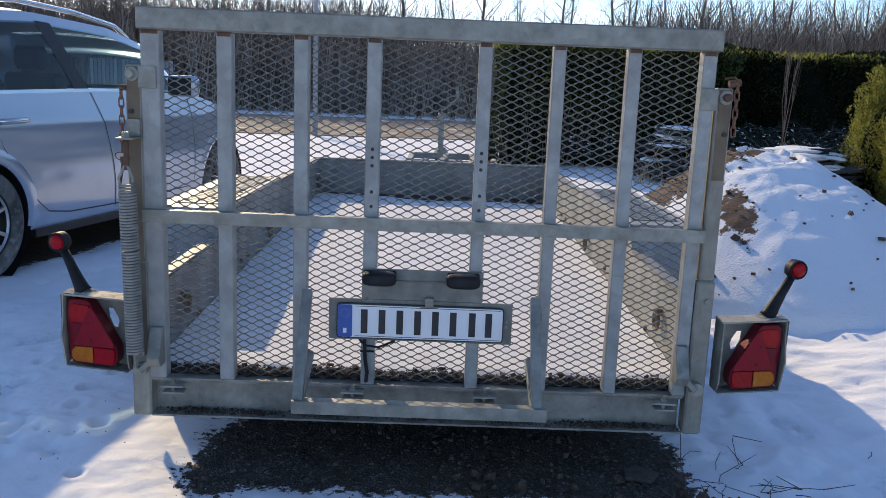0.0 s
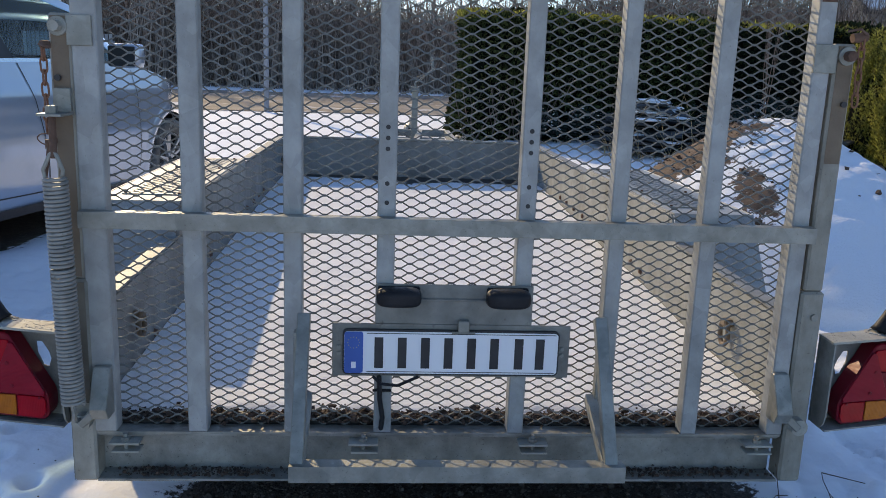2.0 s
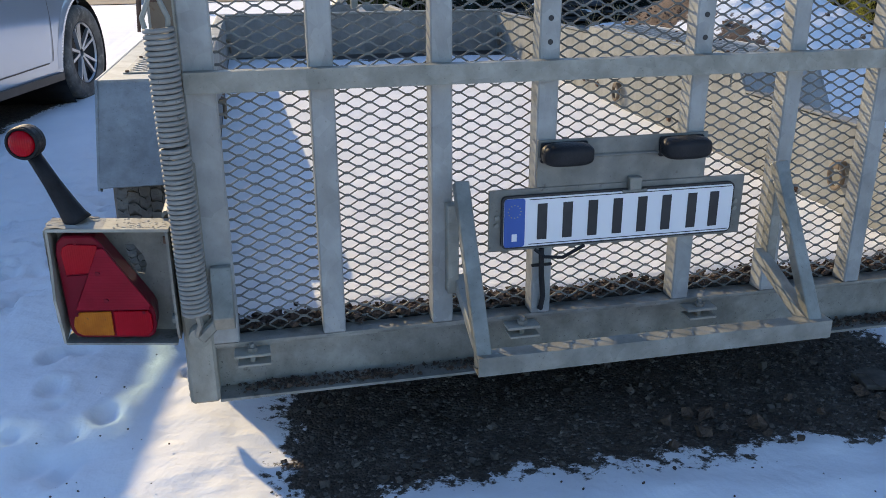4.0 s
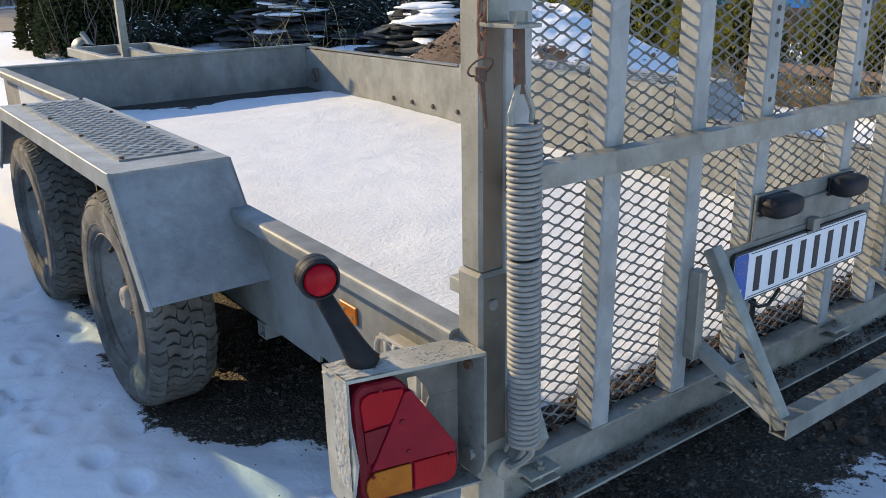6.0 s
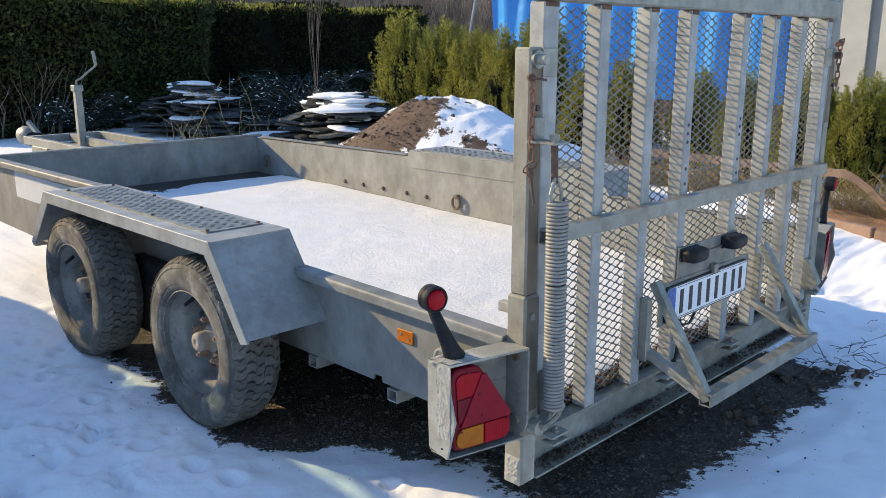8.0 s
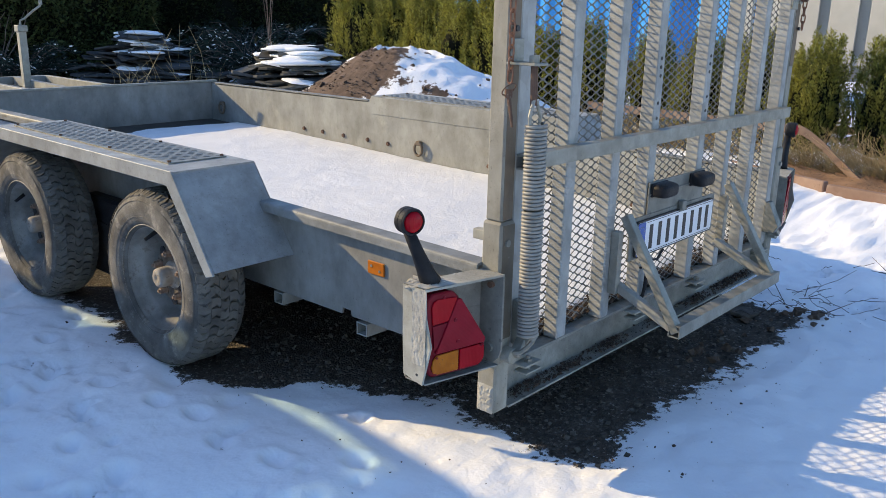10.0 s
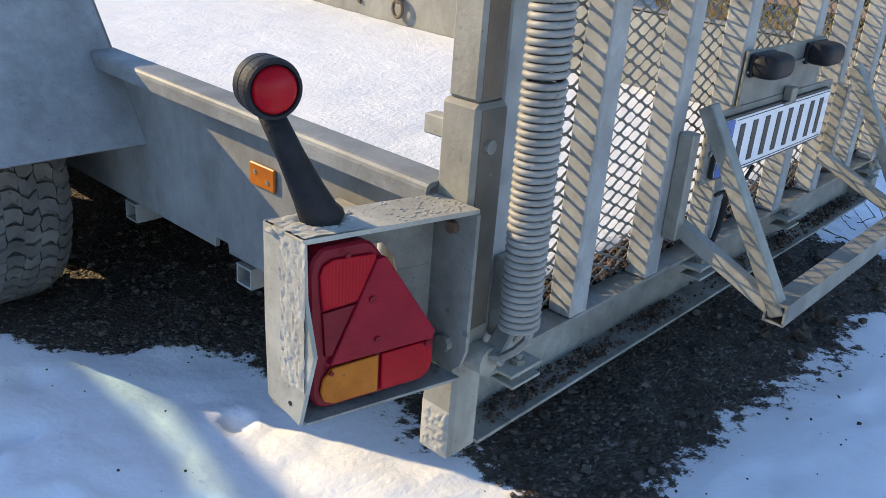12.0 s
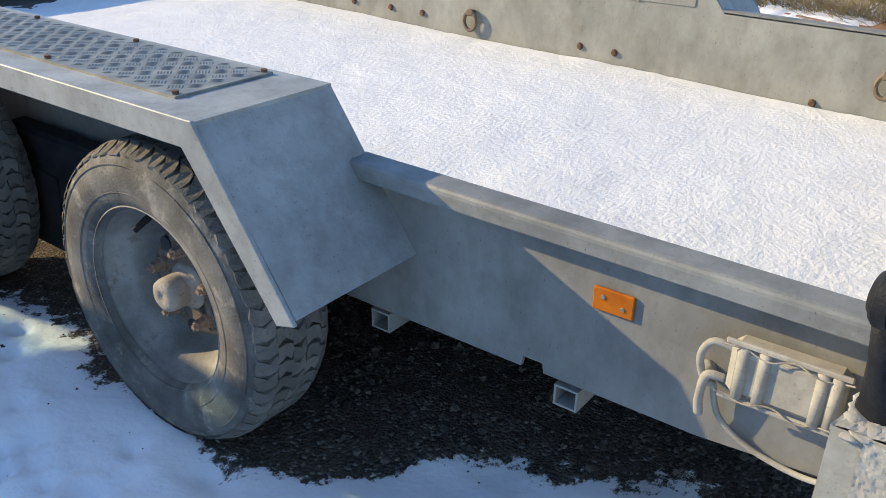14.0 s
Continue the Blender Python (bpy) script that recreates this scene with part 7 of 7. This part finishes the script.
PF = np.stack([pi_[:-1, :-1], pi_[1:, :-1], pi_[1:, 1:], pi_[:-1, 1:]], -1).reshape(-1, 4)
tagged(new("planting_bed", raw("planting_bed", np.stack([PX, PY, PZ], -1).reshape(-1, 3).tolist(), PF.tolist(), BEDSOIL, True)), "orange-brown bare soil of the planting bed", "soil bed", kind="structure")
rg = np.random.RandomState(23)
segs = []
for _ in range(4600):
    y = rg.uniform(-1.2, 3.2)
    x = 3.62 + 0.12 * y * (y > 0) + abs(rg.normal(0, 0.25))
    b0 = np.array([x, y, 0.08])
    L = rg.uniform(0.08, 0.4)
    t0 = b0 + [rg.normal(-0.3, 0.5) * L, rg.normal(0, 0.6) * L, rg.uniform(0.3, 1.0) * L]
    segs.append((b0, t0, 0.003, 0.001))
tagged(new("dry_grass", sticks("dry_grass", segs, DRYG, 3)), "straw-coloured dry grass along the planting", "grass", kind="stuff")

fence = empty("board_fence", "weathered off-white vertical board fence", "fence", at=(7.6, 1.0, 0))
for k in range(13):
    b_ = part("board", boxes((-0.012, 0.012, -0.15, 0.15, 0.5, 2.7), bev=0.003), WHITEP, fence)
    b_.location = (0.0, 1.72 - k * 0.42, 0.0)
for k in range(12):
    b_ = part("back_board", boxes((0.06, 0.08, -0.105, 0.105, 0.5, 2.68), bev=0.003), WHITEP, fence)
    b_.location = (0.0, 1.51 - k * 0.42, 0.0)
for z in (0.72, 2.2):
    part("rail", boxes((0.013, 0.058, -3.4, 1.85, z - 0.05, z + 0.05), bev=0.004), WHITEP, fence)
for y in (-2.8, -0.4, 2.0):
    part("post", boxes((0.082, 0.16, y - 0.05, y + 0.05, -0.1, 2.6), bev=0.004), WHITEP, fence)

tv, tf = [], []
nyt, nzt = 90, 34
for i in range(nyt):
    y = 2.9 + 5.4 * i / (nyt - 1)
    for k in range(nzt):
        f = k / (nzt - 1)
        fold = 0.07 * math.sin(y * 7.3 + 0.8 * math.sin(f * 4)) * (1 - 0.6 * f) + 0.04 * math.sin(y * 15 + f * 3)
        if f < 0.62:
            x, z = 8.3 - 0.15 * f - fold, 0.55 + f / 0.62 * 1.75
        else:
            g = (f - 0.62) / 0.38
            x, z = 8.2 - fold * (1 - g) + 1.7 * g, 2.3 + 0.35 * math.sin(g * 2.2) + 0.03 * math.sin(y * 4)
        tv.append((x, y, z))
for i in range(nyt - 1):
    for k in range(nzt - 1):
        a = i * nzt + k
        tf.append((a, a + 1, a + nzt + 1, a + nzt))
cover = empty("covered_stack", "tall stack covered with a bright blue tarpaulin", "tarpaulin", at=(9.0, 5.6, 0))
o = part("tarpaulin", raw("tarp", tv, tf, TARP, True), None, cover)
o.location = (-9.0, -5.6, 0)
part("stack", boxes((-0.5, 1.0, -2.5, 2.5, 0.0, 2.2), bev=0.03), TIMBER, cover)
tagged(part("pole", cyl(bmesh.new(), (6.3, 7.3, 0.0), (6.55, 7.0, 2.3), 0.018, seg=8), POLEM), "leaning pale blue pole among the shrubs", "pole")

# ---- far things ----
lp = empty("street_lamp", "blue-grey lamp post beside the road", "street lamp", at=(-2.85, 17.2, 0))
part("pole", cyl(bmesh.new(), (0, 0, 0), (0, 0, 6.5), 0.06, 0.045, 12), POLEM, lp)
part("lamp_head", boxes((-0.12, 0.12, -0.6, 0.1, 6.45, 6.58), bev=0.02), POLEM, lp)
gf = empty("slat_fence", "grey upright slat fence across the road", "fence", at=(-8.5, 25.5, 0))
for k in range(21):
    part("slat", boxes((-0.05, 0.05, -0.015, 0.015, 0.1, 1.75)), FENCEG, gf).location = (-2.9 + 0.13 * k, 0, 0)
for z in (0.4, 1.5):
    part("rail", boxes((-3.0, -0.2, 0.016, 0.06, z - 0.04, z + 0.04)), FENCEG, gf)
hs = empty("house", "small grey house with a snow-covered gable roof", "house", at=(26.0, 40.0, -0.3))
part("wall", prism(bmesh.new(), [(-2.0, 0), (2.0, 0), (2.0, 4.7), (0, 5.8), (-2.0, 4.7)], "x", -3.3, 3.4), WALLG, hs)
for s in (-1, 1):
    bm = bmesh.new()
    beam(bm, (-3.6, s * 1.16, 5.28), (3.7, s * 1.16, 5.28), 2.75, 0.12, up=(0, s * 0.48, 0.877))
    part("roof", bm, SLATE, hs, "dark roof slope")
    bm = bmesh.new()
    beam(bm, (-3.35, s * 1.2, 5.38), (3.6, s * 1.2, 5.38), 2.3, 0.1, up=(0, s * 0.48, 0.877))
    part("roof_snow", bm, SNOWC, hs, "old snow on the roof slope")
    part("gable_board", beam(bmesh.new(), (-3.63, 0, 5.93), (-3.63, s * 2.42, 4.6), 0.06, 0.26), TRIMB, hs)
w_ = part("window", boxes((-3.36, -3.3, -0.5, 0.5, 3.0, 4.2)), WHITEP, hs)
part("pane", boxes((-3.38, -3.362, -0.42, 0.42, 3.08, 4.12)), CARGLASS, w_)

# ---- small things on the ground ----
rw = np.random.RandomState(29)
segs = []
for _ in range(46):
    x, y = (rw.normal(1.02, 0.14), rw.normal(-0.12, 0.13)) if rw.rand() < 0.5 else (rw.uniform(0.9, 1.8), rw.uniform(-0.7, 0.2))
    p = np.array([x, y, 0.02])
    a = rw.uniform(0, 2 * math.pi)
    L = rw.uniform(0.04, 0.17)
    up = rw.uniform(0.0, 0.7) ** 2
    for _ in range(4):
        q = p + np.array([math.cos(a) * L / 4, math.sin(a) * L / 4, up * L / 4 + rw.normal(0, 0.004)])
        q[2] = max(q[2], 0.012)
        segs.append((p, q, 0.0014, 0.0011))
        a += rw.normal(0, 0.4)
        p = q
    if rw.rand() < 0.5:
        segs.append((p, p + np.array([rw.normal(0, 0.06), rw.normal(0, 0.06), abs(rw.normal(0, 0.05))]), 0.0017, 0.001))
tagged(new("fallen_twigs", sticks("twigs", segs, TWIGR, 4)), "thin brown twigs sticking out of the snow", "twigs", kind="stuff")


def gravel_at(r):
    for _ in range(30):
        x, y = r.uniform(-1.0, 1.05), r.uniform(-0.42, 1.5) if r.rand() < 0.8 else r.uniform(1.5, 3.5)
        if bare_of(np.array([[x]]), np.array([[y]]))[0, 0] > r.uniform(0.25, 0.75):
            return (x, y, -0.004)
    return (0.3, 1.0, -0.004)


lumps("gravel", 5200, gravel_at, lambda r: min(0.016, 0.0028 + r.exponential(0.0028)), STONE, 33, "dark damp gravel under the trailer", "gravel")


def crumb_at(r):
    k = r.randint(3)
    if k == 0:
        return (r.uniform(-0.9, 1.1), -0.32 + r.normal(0, 0.12), 0.018)
    if k == 1:
        return (-1.12 + r.normal(0, 0.1), r.uniform(-0.1, 1.9), 0.02)
    return (r.uniform(-2.4, 1.5), r.uniform(-1.4, 0.4), 0.02) if r.rand() < 0.35 else (r.uniform(-0.8, 1.0), -0.26 + r.normal(0, 0.06), 0.015)


lumps("snow_crumbs", 190, crumb_at, lambda r: min(0.007, 0.0012 + r.exponential(0.0016)), LITTER, 34, "dark bits of leaf and grit scattered on the snow", "grit")
lumps("dark_clods", 42, lambda r: (0.86 + r.normal(0, 0.07), -0.16 + r.normal(0, 0.07), 0.012) if r.rand() < 0.55 else (r.uniform(0.1, 0.9), -0.1 + r.normal(0, 0.05), 0.004), lambda r: min(0.03, 0.006 + r.exponential(0.007)), SOIL, 35, "dark clods of frozen soil beside the gravel", "soil clods")
tagged(part("flat_stone", prism(bmesh.new(), [(0.68, -0.03), (0.76, -0.05), (0.8, 0.01), (0.74, 0.06), (0.69, 0.04)], "z", 0.0, 0.014, 0.003), STONE), "flat grey stone on the gravel", "stone")
